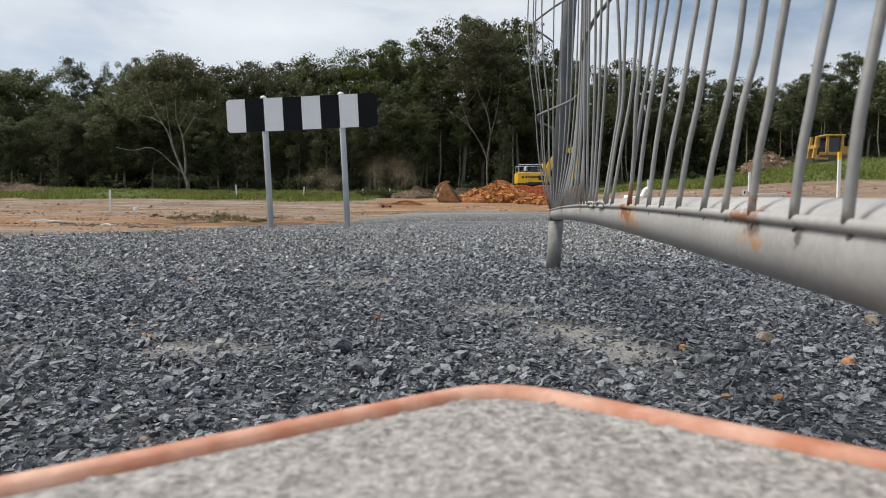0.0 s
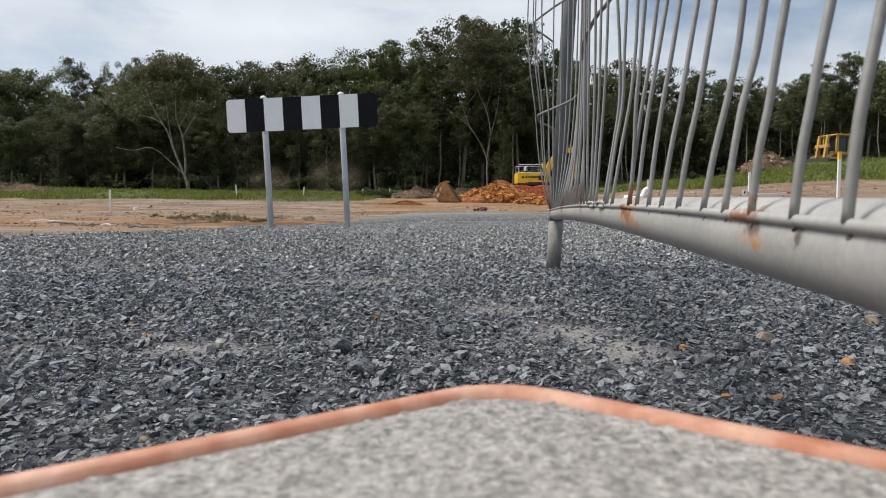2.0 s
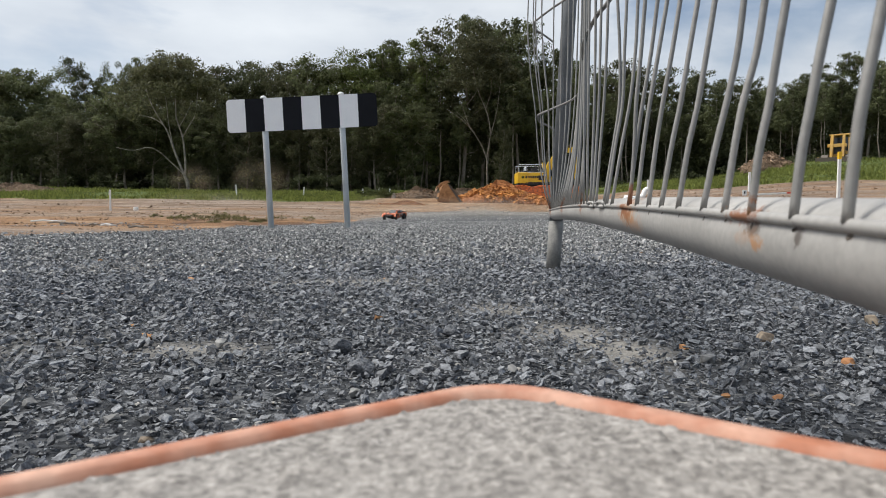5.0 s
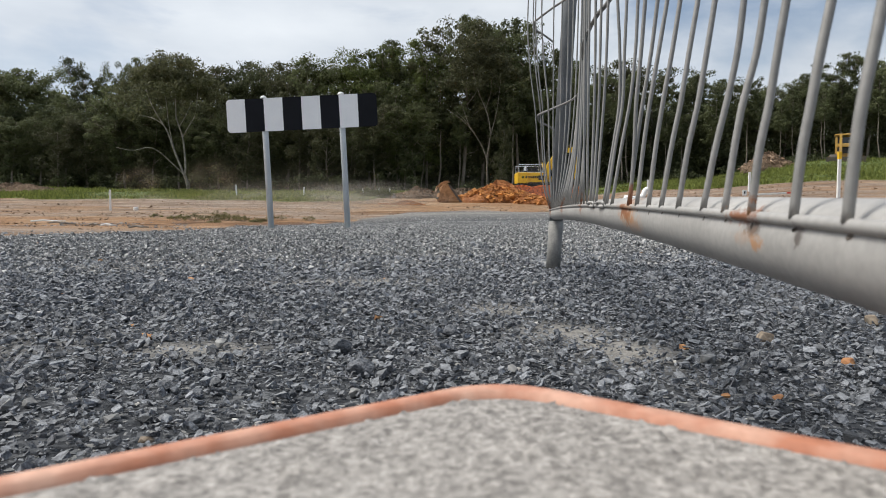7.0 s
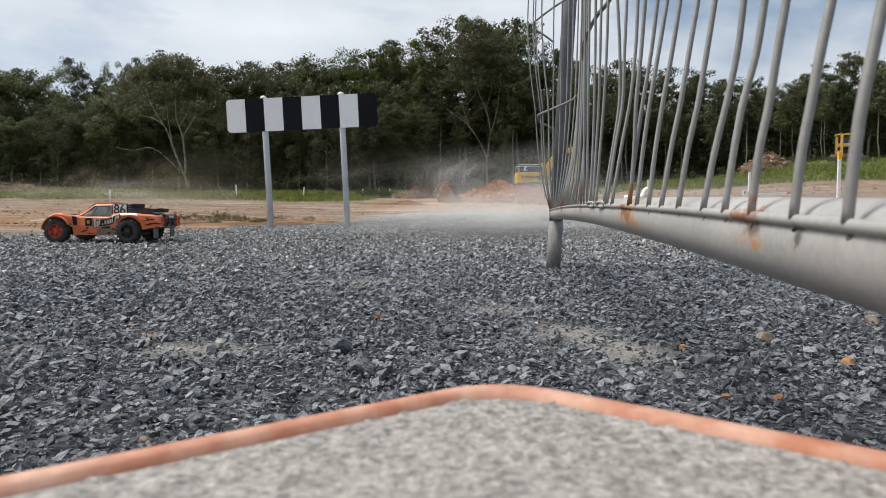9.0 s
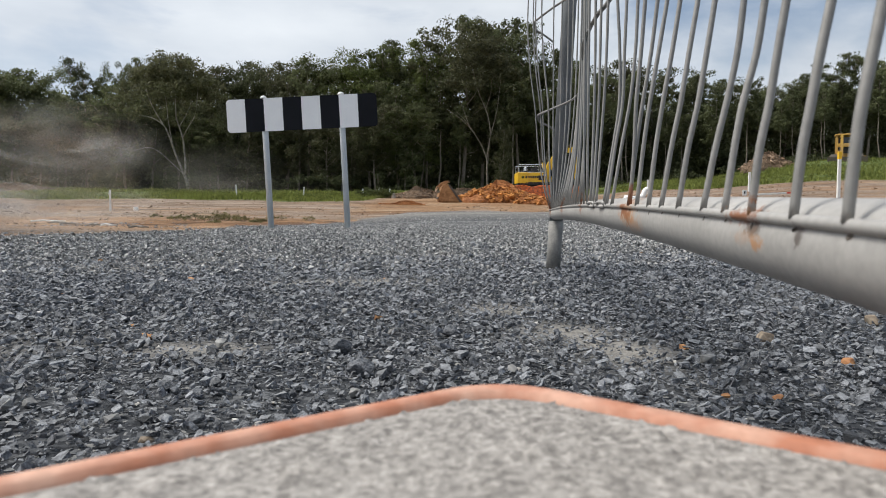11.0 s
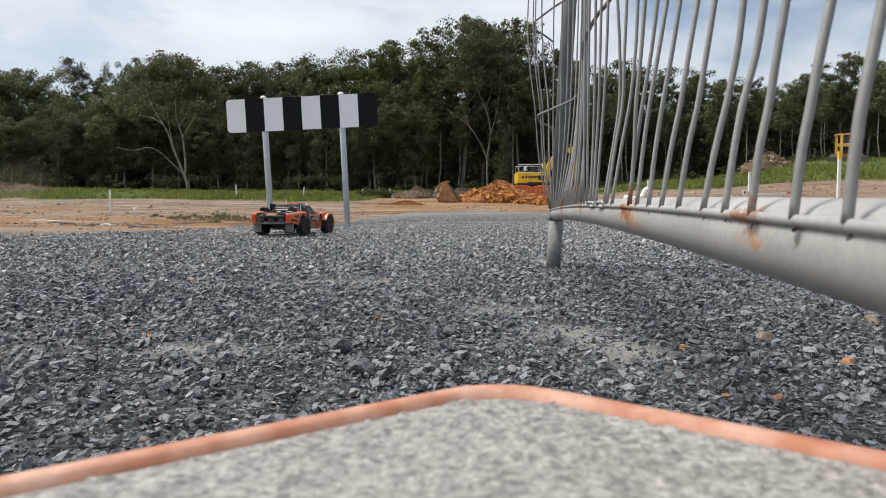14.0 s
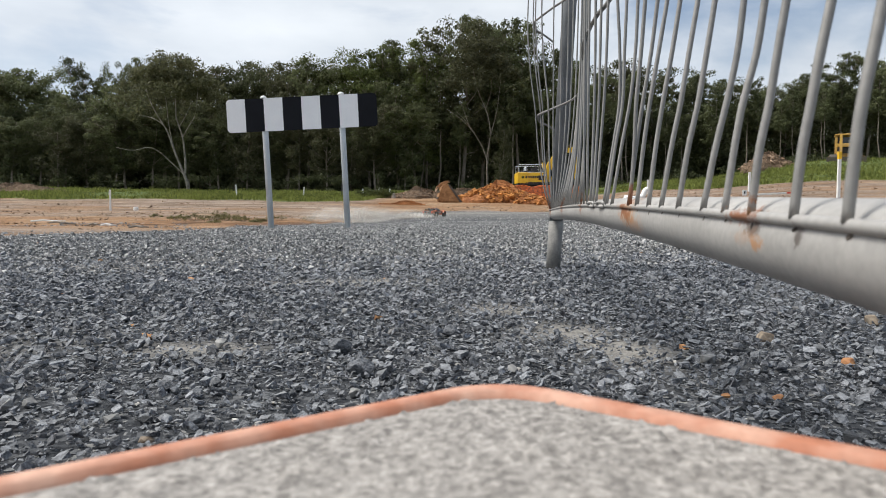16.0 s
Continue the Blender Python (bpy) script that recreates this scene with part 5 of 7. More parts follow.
def build_excavator():
    x, y = 8.75, 62.0
    ex = thing("excavator", "yellow tracked excavator standing behind an orange barrier", "excavator", at=pose(x, y, gz(x, y) - 0.12, 0, 0, 0))
    for sd in (-1, 1):
        ol = [(-1.6 + 0.45 * math.cos(t), 0.45 + 0.45 * math.sin(t)) for t in np.linspace(math.pi / 2, 3 * math.pi / 2, 9)] + [(1.6 + 0.45 * math.cos(t), 0.45 + 0.45 * math.sin(t)) for t in np.linspace(-math.pi / 2, math.pi / 2, 9)]
        tr = part("track", prism(bmesh.new(), ol, sd * 1.15 - 0.3, sd * 1.15 + 0.3), M_TRACK_STEEL, ex)
        for k in range(16):
            part("track_shoe", box(bmesh.new(), (-1.6 + 3.2 * k / 15, sd * 1.15, 0.92), (0.16, 0.62, 0.05)), M_TRACK_STEEL, tr)
    part("turntable", lathe(bmesh.new(), [(0.75, 0.75), (0.75, 1.12)], 24, "z"), M_MACHINE_DARK, ex)
    part("deck", box(bmesh.new(), (0.0, 0, 1.16), (3.9, 2.6, 0.16), 0.03), M_MACHINE_DARK, ex)
    part("counterweight", box(bmesh.new(), (-1.55, 0, 1.72), (0.95, 2.7, 0.98), 0.06, seg=2), M_YELLOW, ex)
    part("engine_cover", box(bmesh.new(), (-0.2, 0, 1.72), (1.8, 2.6, 0.94), 0.06), M_YELLOW, ex)
    part("side_panel_vent", box(bmesh.new(), (0.1, -1.31, 1.72), (0.5, 0.04, 0.4), 0.01), M_MACHINE_DARK, ex)
    part("belt_stripe", box(bmesh.new(), (-0.4, -1.315, 1.3), (3.1, 0.03, 0.07)), M_MACHINE_DARK, ex)
    part("logo_spot", box(bmesh.new(), (-1.55, -1.36, 1.78), (0.2, 0.03, 0.2), 0.03), M_LEAF_GREEN, ex, "green logo shape")
    bars(ex, "lettering_bar", M_MACHINE_DARK, [((-1.25 + 0.17 * k, -1.36 if k < 1 else -1.325, 1.78), (0.12, 0.03, 0.2)) for k in range(8)])
    part("hood", box(bmesh.new(), (-0.7, 0.1, 2.28), (2.2, 1.9, 0.2), 0.06), M_MACHINE_DARK, ex)
    part("air_cleaner", lathe(bmesh.new(), [(0.16, 2.36), (0.17, 2.62), (0.1, 2.7)], 12, "z", Matrix.Translation((-1.2, -0.5, 0))), M_POST, ex)
    part("tool_box", box(bmesh.new(), (-0.45, -0.7, 2.48), (0.5, 0.4, 0.22), 0.03), M_MACHINE_DARK, ex)
    part("deck_plate", box(bmesh.new(), (-0.6, -1.0, 2.215), (2.4, 0.5, 0.05), 0.01), M_POST, ex, "pale walkway plate")
    part("grab_rail", tube(bmesh.new(), [(0.3, -1.28, 1.3), (0.3, -1.36, 1.5), (0.3, -1.36, 2.05), (0.3, -1.28, 2.2)], 0.025, 6), M_MACHINE_DARK, ex)
    part("warning_label", box(bmesh.new(), (0.45, -1.312, 1.95), (0.24, 0.02, 0.16), 0.01), M_WHITE, ex)
    part("exhaust", tube(bmesh.new(), [(-0.1, 0.4, 2.3), (-0.1, 0.4, 2.85)], 0.09, 10), M_MACHINE_DARK, ex)
    for sd in (-1.25, 1.25):
        part("handrail", tube(bmesh.new(), [(-1.9, sd, 2.18), (-1.9, sd, 2.9), (0.2, sd, 2.9), (0.2, sd, 2.18)], 0.03, 6), M_POST, ex, "pale steel handrail")
        part("handrail", tube(bmesh.new(), [(-1.9, sd, 2.55), (0.2, sd, 2.55)], 0.02, 6), M_MACHINE_DARK, ex)
        for xx in (-1.2, -0.5):
            part("rail_post", tube(bmesh.new(), [(xx, sd, 2.18), (xx, sd, 2.9)], 0.02, 6), M_MACHINE_DARK, ex)
    part("beacon_box", box(bmesh.new(), (0.45, -0.5, 2.9), (0.3, 0.3, 0.45), 0.04), M_YELLOW, ex)
    cab = part("cab", prism(bmesh.new(), [(0.8, 1.24), (1.9, 1.24), (2.0, 1.9), (1.7, 2.95), (0.8, 2.95)], 0.35, 1.3, "y", 0.05), M_YELLOW, ex)
    part("cab_glass", prism(bmesh.new(), [(0.95, 1.9), (1.85, 1.9), (1.62, 2.8), (0.95, 2.8)], 0.33, 0.36, "y"), M_GLASS_DARK, cab)
    boom = [(0.5, 1.5), (0.85, 1.4), (1.25, 2.6), (1.9, 3.5), (2.7, 4.05), (3.45, 4.15), (3.45, 4.5), (2.5, 4.5), (1.5, 4.0), (0.8, 3.0)]
    part("boom", prism(bmesh.new(), boom, -0.25, 0.2, "y", 0.03), M_YELLOW, ex)
    part("boom_ram", tube(bmesh.new(), [(1.3, -0.35, 1.5), (1.75, -0.35, 3.1)], 0.09, 8), M_TRACK_STEEL, ex)
    part("stick", prism(bmesh.new(), [(3.1, 4.6), (3.55, 4.55), (3.5, 2.0), (3.3, 1.6), (3.1, 1.7)], -0.18, 0.15, "y", 0.03), M_YELLOW, ex)
    part("stick_ram", tube(bmesh.new(), [(2.2, 0, 4.6), (3.1, 0, 4.75)], 0.08, 8), M_TRACK_STEEL, ex)


build_excavator()


def build_bucket():
    x, y = 0.36, 48.6
    bk = thing("digger_bucket", "rusty clay-caked excavator bucket resting on the ground", "bucket", at=pose(x, y, gz(x, y) - 0.05, 0, 0, 8))
    side = [(0.96, 0.0), (0.86, 0.16), (0.07, 1.26), (-0.41, 1.36), (-0.5, 1.15), (-0.68, 0.71), (-0.76, 0.37), (-0.7, 0.12), (-0.55, 0.02)]
    inner = [(0.8, 0.06), (0.02, 1.12), (-0.34, 1.2), (-0.42, 1.06), (-0.58, 0.68), (-0.64, 0.38), (-0.58, 0.18), (-0.48, 0.1)]
    part("shell", prism(bmesh.new(), side, -0.55, 0.55, "y", 0.03), M_CLAY_STEEL, bk)
    for sd in (-1, 1):
        part("cheek_plate", prism(bmesh.new(), inner, sd * 0.58 - 0.025, sd * 0.58 + 0.025, "y", 0.02), M_TRACK_STEEL if sd > 0 else M_CLAY_STEEL, bk)
        part("side_cutter", prism(bmesh.new(), [(0.98, 0.0), (0.06, 1.3), (-0.06, 1.24), (0.78, 0.0)], sd * 0.6 - 0.03, sd * 0.6 + 0.03, "y", 0.012), M_TRACK_STEEL, bk, "worn steel cutting edge")
    for z, x0 in ((0.35, -0.78), (0.8, -0.68)):
        part("wear_strip", box(bmesh.new(), (x0, 0, z), (0.05, 1.2, 0.14), 0.01), M_TRACK_STEEL, bk)
    for k in range(5):
        part("tooth", box(bmesh.new(), (1.02, -0.5 + 0.25 * k, 0.04), (0.24, 0.1, 0.08), 0.02), M_TRACK_STEEL, bk)
    for sd in (-0.3, 0.16):
        part("lug", prism(bmesh.new(), [(-0.5, 1.2), (-0.72, 1.02), (-0.84, 1.0), (-0.88, 1.14), (-0.72, 1.24), (-0.5, 1.46), (-0.28, 1.56), (0.04, 1.58), (0.1, 1.44), (-0.02, 1.42), (-0.12, 1.36), (0.0, 1.26)], sd - 0.05, sd + 0.05), M_CLAY_STEEL, bk)
    part("lug_pin", tube(bmesh.new(), [(0.03, -0.42, 1.5), (0.03, 0.28, 1.5)], 0.05, 8), M_TRACK_STEEL, bk)
    part("lug_pin", tube(bmesh.new(), [(-0.8, -0.42, 1.08), (-0.8, 0.28, 1.08)], 0.05, 8), M_TRACK_STEEL, bk)


M_CLAY_STEEL = material("clay_caked_steel", (0.24, 0.115, 0.045), 0.8, second=(0.42, 0.225, 0.1), scale=4, fine=20, bump=0.4, bump_dist=0.03, spread=0.25)
build_bucket()


def build_dozer():
    x, y = 34.35, 60.0
    dz = thing("bulldozer", "yellow bulldozer with roll-over frame working behind the grass", "bulldozer", at=pose(x, y, gz(x, y), 0, 0, 0))
    for sd in (-1, 1):
        ol = [(-1.3 + 0.4 * math.cos(t), 0.42 + 0.42 * math.sin(t)) for t in np.linspace(math.pi / 2, 3 * math.pi / 2, 8)] + [(1.3 + 0.4 * math.cos(t), 0.42 + 0.42 * math.sin(t)) for t in np.linspace(-math.pi / 2, math.pi / 2, 8)]
        part("track", prism(bmesh.new(), ol, sd * 0.95 - 0.27, sd * 0.95 + 0.27), M_TRACK_STEEL, dz)
    part("hull", box(bmesh.new(), (0.1, 0, 0.8), (2.6, 1.3, 0.7), 0.06), M_YELLOW_DUSTY, dz)
    part("engine_cover", box(bmesh.new(), (1.1, 0, 1.35), (1.3, 1.0, 0.6), 0.06), M_YELLOW_DUSTY, dz)
    part("cab", box(bmesh.new(), (0.1, 0, 1.75), (1.15, 1.25, 1.3), 0.04), M_GLASS_DARK, dz, "dark cab glazing")
    for xx in (-0.55, 0.75):
        for yy in (-0.72, 0.72):
            part("frame_post", prism(bmesh.new(), [(xx - 0.16, 1.0), (xx + 0.1, 1.0), (xx + 0.12, 2.55), (xx - 0.08, 2.55)], yy - 0.07, yy + 0.07), M_YELLOW_DUSTY, dz)
    part("roof", box(bmesh.new(), (0.1, 0, 2.6), (1.75, 1.7, 0.14), 0.04), M_YELLOW_DUSTY, dz)
    for yy in (-0.5, 0.4):
        part("ripper_post", prism(bmesh.new(), [(-1.75, 0.6), (-1.4, 0.6), (-1.25, 2.5), (-1.45, 2.55)], yy - 0.1, yy + 0.1), M_YELLOW_DUSTY, dz)
    part("ripper_beam", box(bmesh.new(), (-1.45, 0, 1.6), (0.22, 1.5, 0.3), 0.04), M_YELLOW_DUSTY, dz)
    part("winch_guard", box(bmesh.new(), (-0.95, 0, 1.25), (0.6, 1.1, 0.7), 0.06), M_MACHINE_DARK, dz)
    part("exhaust", tube(bmesh.new(), [(1.2, 0.3, 1.6), (1.2, 0.3, 2.4)], 0.06, 8), M_MACHINE_DARK, dz)
    part("blade", prism(bmesh.new(), [(-2.2, -0.1), (-2.05, -0.1), (-2.0, 0.3), (-2.12, 0.55), (-2.25, 0.55)], -1.5, 1.5, "y"), M_TRACK_STEEL, dz)
    part("push_arm", box(bmesh.new(), (-1.5, -1.3, 0.5), (1.4, 0.12, 0.16), 0.02), M_YELLOW_DUSTY, dz)
    part("push_arm", box(bmesh.new(), (-1.5, 1.3, 0.5), (1.4, 0.12, 0.16), 0.02), M_YELLOW_DUSTY, dz)
    return dz


DOZER = build_dozer()


def build_barrier():
    x0, x1, y, h = 5.5, 12.2, 57.5, 1.05
    bar = thing("barrier_mesh", "sagging orange plastic safety mesh on star pickets", "barrier", at=pose(x0, y, gz(x0 + 3, y), 0, 0, 0))
    n = int((x1 - x0) / 0.11)
    bm = bmesh.new()

    def sag(x):
        return 0.06 * math.sin(x * 2.1) + 0.05 * math.sin(x * 4.7 + 1), 0.08 * math.sin(x * 1.3)
    for i in range(n + 1):
        x = i * 0.11
        s, dy = sag(x)
        box(bm, (x, dy, h / 2 + s), (0.035, 0.012, h))
    for k in range(10):
        pts = []
        for i in range(n + 1):
            s, dy = sag(i * 0.11)
            pts.append((i * 0.11, dy - 0.014, 0.05 + k * (h - 0.08) / 9 + s))
        tube(bm, pts, 0.02, 4)
    part("net", bm, M_MESH_ORANGE, bar)
    for i in range(5):
        part("picket", box(bmesh.new(), ((x1 - x0) * i / 4, 0.12, 0.6), (0.05, 0.05, 1.5)), M_MACHINE_DARK, bar)


build_barrier()


# ---- clutter on the stripped ground ----
def build_clutter():
    # white drain pipe bend
    x, y = 0.288 * 30, 30.0
    pipe = thing("drain_pipe", "white plastic drain pipe with an upturned bend", "pipe", at=pose(x, y, gz(x, y) + 0.07, 0, 0, 12))
    part("bend", tube(bmesh.new(), smooth_path([(-0.5, 0, 0), (0.0, 0, 0), (0.3, 0, 0.1), (0.4, 0, 0.3), (0.5, 0, 0.4), (0.66, 0, 0.34)], 5), 0.12, 12), M_WHITE, pipe, smooth=True)
    part("collar", tube(bmesh.new(), [(-0.55, 0, 0), (-0.35, 0, 0)], 0.14, 12), M_WHITE, pipe, smooth=True)
    # small marker board and fallen stake
    x, y = 0.449 * 24, 24.0
    mk = thing("marker_board", "small white marker board with a dark figure on a peg", "marker", at=on_ground(x, y))
    part("board", box(bmesh.new(), (0, 0, 0.16), (0.16, 0.02, 0.2), 0.005), M_WHITE, mk)
    bars(mk, "lettering_bar", M_MACHINE_DARK, [((0, -0.013, 0.17), (0.05, 0.004, 0.1))])
    x, y = 0.49 * 25, 25.0
    st = thing("fallen_stake", "white survey stake with a red tip lying on pale soil", "stake", at=pose(x, y, gz(x, y) + 0.04, 0, -3, 6))
    part("shaft", box(bmesh.new(), (0, 0, 0), (1.15, 0.06, 0.06), 0.008), M_WHITE, st)
    part("painted_tip", box(bmesh.new(), (0.66, 0, 0), (0.17, 0.062, 0.062), 0.008), M_RED, st, "red painted tip")
    # service pit lid and post by the verge
    x, y = -0.458 * 33, 33.0
    lid = part("pit_cap", lathe(bmesh.new(), [(0.11, 0), (0.12, 0.14), (0.1, 0.18)], 14, "z"), M_WHITE)
    lid.matrix_basis = on_ground(x, y)
    tagged(lid, "short white plastic pit riser beside the stake", "pipe cap")
    x, y = -0.145 * 54, 54.0
    cap = part("pit_cap", lathe(bmesh.new(), [(0.07, 0), (0.075, 0.35), (0.06, 0.4)], 14, "z"), M_WHITE)
    cap.matrix_basis = on_ground(x, y)
    tagged(cap, "white plastic riser standing in the grass", "pipe cap")
    x, y = -0.088 * 50, 50.0
    bx = part("tree_stump", lathe(bmesh.new(), [(0.16, -0.1), (0.12, 0.15), (0.1, 0.3), (0.04, 0.36)], 11, "z"), M_BARK_PALE)
    bx.matrix_basis = on_ground(-0.073 * 54, 54)
    tagged(bx, "pale broken stump by the earth bank", "stump")
    # sticks on the clay
    r = random.Random(8)
    for u, d, ln, a, mt in ((-0.59, 10.5, 0.5, 8, M_WHITE), (-0.575, 9.2, 0.28, -12, M_BARK_PALE), (-0.5, 7.6, 0.16, 20, M_WHITE), (-0.52, 7.8, 0.14, 0, M_BARK_PALE), (-0.455, 6.9, 0.2, 4, M_BARK_PALE), (-0.56, 8.4, 0.2, 60, M_BARK_PALE)):
        x, y = u * d, d
        m = pose(x, y, gz(x, y) + 0.012, 0, 0, a)
        bm = tube(bmesh.new(), [(-ln / 2, 0, 0), (-ln / 6, 0.02, 0.012), (ln / 5, -0.01, 0.004), (ln / 2, 0.015, 0.0)], [0.012, 0.014, 0.011, 0.007], 6)
        s = part("stick", bm, mt)
        s.matrix_basis = m
        tagged(s, "bleached stick lying on the clay", "stick", "sticks on the clay")


M_RED = material("red_paint", (0.5, 0.05, 0.03), 0.6, scale=20, fine=90, bump=0)
build_clutter()


def build_weeds():
    """Weed tufts on the stripped soil."""
    r = np.random.RandomState(52)
    spots = [(-0.358, 10.5, 0.34), (-0.34, 10.9, 0.24), (-0.37, 11.6, 0.2), (-0.32, 11.2, 0.24), (-0.295, 11.6, 0.2), (-0.395, 12.5, 0.18), (-0.27, 10.8, 0.12), (-0.31, 13.4, 0.2), (-0.25, 15, 0.2), (-0.2, 17, 0.22), (-0.4, 14, 0.14), (-0.34, 9.4, 0.1), (-0.285, 9.6, 0.12), (-0.43, 16, 0.16)]
    for u, d, h in spots:
        h *= 0.75
        x, y = u * d, d
        n = 9
        a, q = r.uniform(0, 6.283, n), r.rand(n) ** 0.7
        c = np.stack([np.cos(a) * q * h * 1.5, np.sin(a) * q * h * 1.2, h * (0.35 + 0.5 * (1 - q) * r.rand(n))], -1)
        v, f = leaf_cloud(r, c, h * r.uniform(0.25, 0.5, n), 34, 0.016)
        ob = thing("weed", "dry olive-green weed tuft on the stripped soil", "weed", "weeds on the stripped soil", at=on_ground(x, y))
        tagged(mesh_np("foliage", v, f, M_WEED, ob), kind="stuff")
        bm = bmesh.new()
        for p in c:
            tube(bm, [(p[0] * 0.15, p[1] * 0.15, -0.01), (p[0] * 0.6, p[1] * 0.6, p[2] * 0.6), tuple(p)], [0.004, 0.003, 0.0015], 4, False)
        part("stems", bm, M_BARK, ob)


M_WEED = leaf_material("dry_weeds", (0.07, 0.07, 0.03), (0.22, 0.2, 0.095), 0.8)
build_weeds()


def soil_clods():
    r = np.random.RandomState(66)
    n = 5200
    y = r.uniform(6, 44, n)
    x = r.uniform(-0.75, 0.78, n) * y
    keep = (gravel_zone(x, y) < 0.3) & (green_zone(x, y) < 0.5)
    x, y = x[keep], y[keep]
    s = np.clip(r.lognormal(math.log(0.045), 0.5, len(x)), 0.015, 0.2) * np.clip(y / 22, 0.45, 1.3)
    scatter("soil_clods", x, y, s, M_CLOD, "clods and stones scattered over the stripped soil", 67)
    n = 5200
    x, y = r.uniform(-6.2, -2.4, n), r.uniform(5.2, 9.6, n)
    keep = (gravel_zone(x, y) < 0.5) & (wave(x * 0.5, y, 2.6, 91) + 0.5 * wave(x, y, 7, 92) + 0.9 - 0.16 * (y - 5.2) > r.uniform(0.2, 1.2, n))
    scatter("spilt_gravel", x[keep], y[keep], np.clip(r.lognormal(math.log(0.014), 0.45, keep.sum()), 0.007, 0.04), M_STONE, "patch of grey gravel spilt on the clay", 68)


def mound_clods():
    r = np.random.RandomState(83)
    for cx, cy, w, d, h, n, mt in ((4.0, 50, 6.8, 4.5, 1.6, 1500, M_CLAY_CLOD), (6.6, 48.5, 3.6, 3.0, 0.75, 600, M_CLAY_CLOD), (30.0, 62, 5.2, 4.0, 2.1, 260, M_CLOD), (-1.6, 55, 6.0, 3.0, 0.85, 200, M_CLOD)):
        a, q = r.uniform(0, 6.283, n), r.rand(n) ** 0.5
        x, y = cx + np.cos(a) * q * w * 0.52, cy + np.sin(a) * q * d * 0.52
        z = ground_z(cx, cy) + h * np.clip(1 - q, 0, 1) ** 0.8 * 0.85
        scatter("soil_clods", x, y, np.clip(r.lognormal(math.log(0.14), 0.55, n), 0.05, 0.55), mt, "lumps of dug soil on the heap", 84, z=z)


M_CLAY_CLOD = material("clay_clod", (0.28, 0.098, 0.022), 0.95, second=(0.5, 0.22, 0.055), scale=0.9, fine=20, bump=0.5, bump_dist=0.03, rnd=0.35, spread=0.2, island=True)
M_CLOD = material("soil_clod", (0.17, 0.105, 0.062), 0.95, second=(0.36, 0.25, 0.17), scale=0.6, fine=30, bump=0.4, rnd=0.35, spread=0.2, island=True)
soil_clods()
mound_clods()


# ---- radio-controlled truck ----
M_CAR = material("orange_car_body", (0.78, 0.155, 0.035), 0.45, second=(0.62, 0.2, 0.1), scale=14, fine=60, bump=0.03, spread=0.1, coat=0.3)
M_CAR_BLACK = material("black_car_plastic", (0.013, 0.013, 0.014), 0.5, second=(0.03, 0.028, 0.026), scale=20, fine=120, bump=0.1)
M_TYRE = material("dusty_tyre", (0.022, 0.021, 0.02), 0.9, second=(0.06, 0.056, 0.05), scale=25, fine=150, bump=0.3, spread=0.2)
M_RIM = material("orange_red_rim", (0.55, 0.07, 0.02), 0.4, second=(0.45, 0.08, 0.04), scale=20, fine=90, bump=0.02)
# lighter grey than the other glass, painting in the windows' pale sheen
M_CAR_WINDOW = material("pale_sheen_window", (0.16, 0.165, 0.17), 0.12, second=(0.26, 0.265, 0.27), scale=14, fine=60, bump=0, spread=0.1)
M_CAR_GLASS = material("tinted_car_window", (0.03, 0.032, 0.034), 0.3, second=(0.08, 0.08, 0.08), scale=14, fine=60, bump=0.02)
M_CAR_STRIP = material("orange_name_strip", (0.62, 0.2, 0.03), 0.5, scale=20, fine=90, bump=0, spread=0.1)
M_CAR_WHITE = material("white_decal", (0.72, 0.72, 0.7), 0.5, scale=20, fine=90, bump=0)
M_CAR_MUD = material("dusty_grey_decal", (0.3, 0.26, 0.22), 0.8, second=(0.4, 0.35, 0.3), scale=30, fine=120, bump=0.05)
M_CAR_LAMP = material("red_lamp_lens", (0.6, 0.04, 0.02), 0.25, scale=30, fine=120, bump=0.02)
M_CAR_TUBE = material("dark_grey_tube", (0.1, 0.1, 0.1), 0.5, 0.4, scale=20, fine=90, bump=0.05)
M_FLAP = material("grey_rubber_flap", (0.14, 0.135, 0.13), 0.8, second=(0.2, 0.19, 0.18), scale=25, fine=90, bump=0.1)

CAR_S = 0.74
AXLE, TRACK, WHEEL_R, WHEEL_W = 0.2094, 0.162, 0.068, 0.062


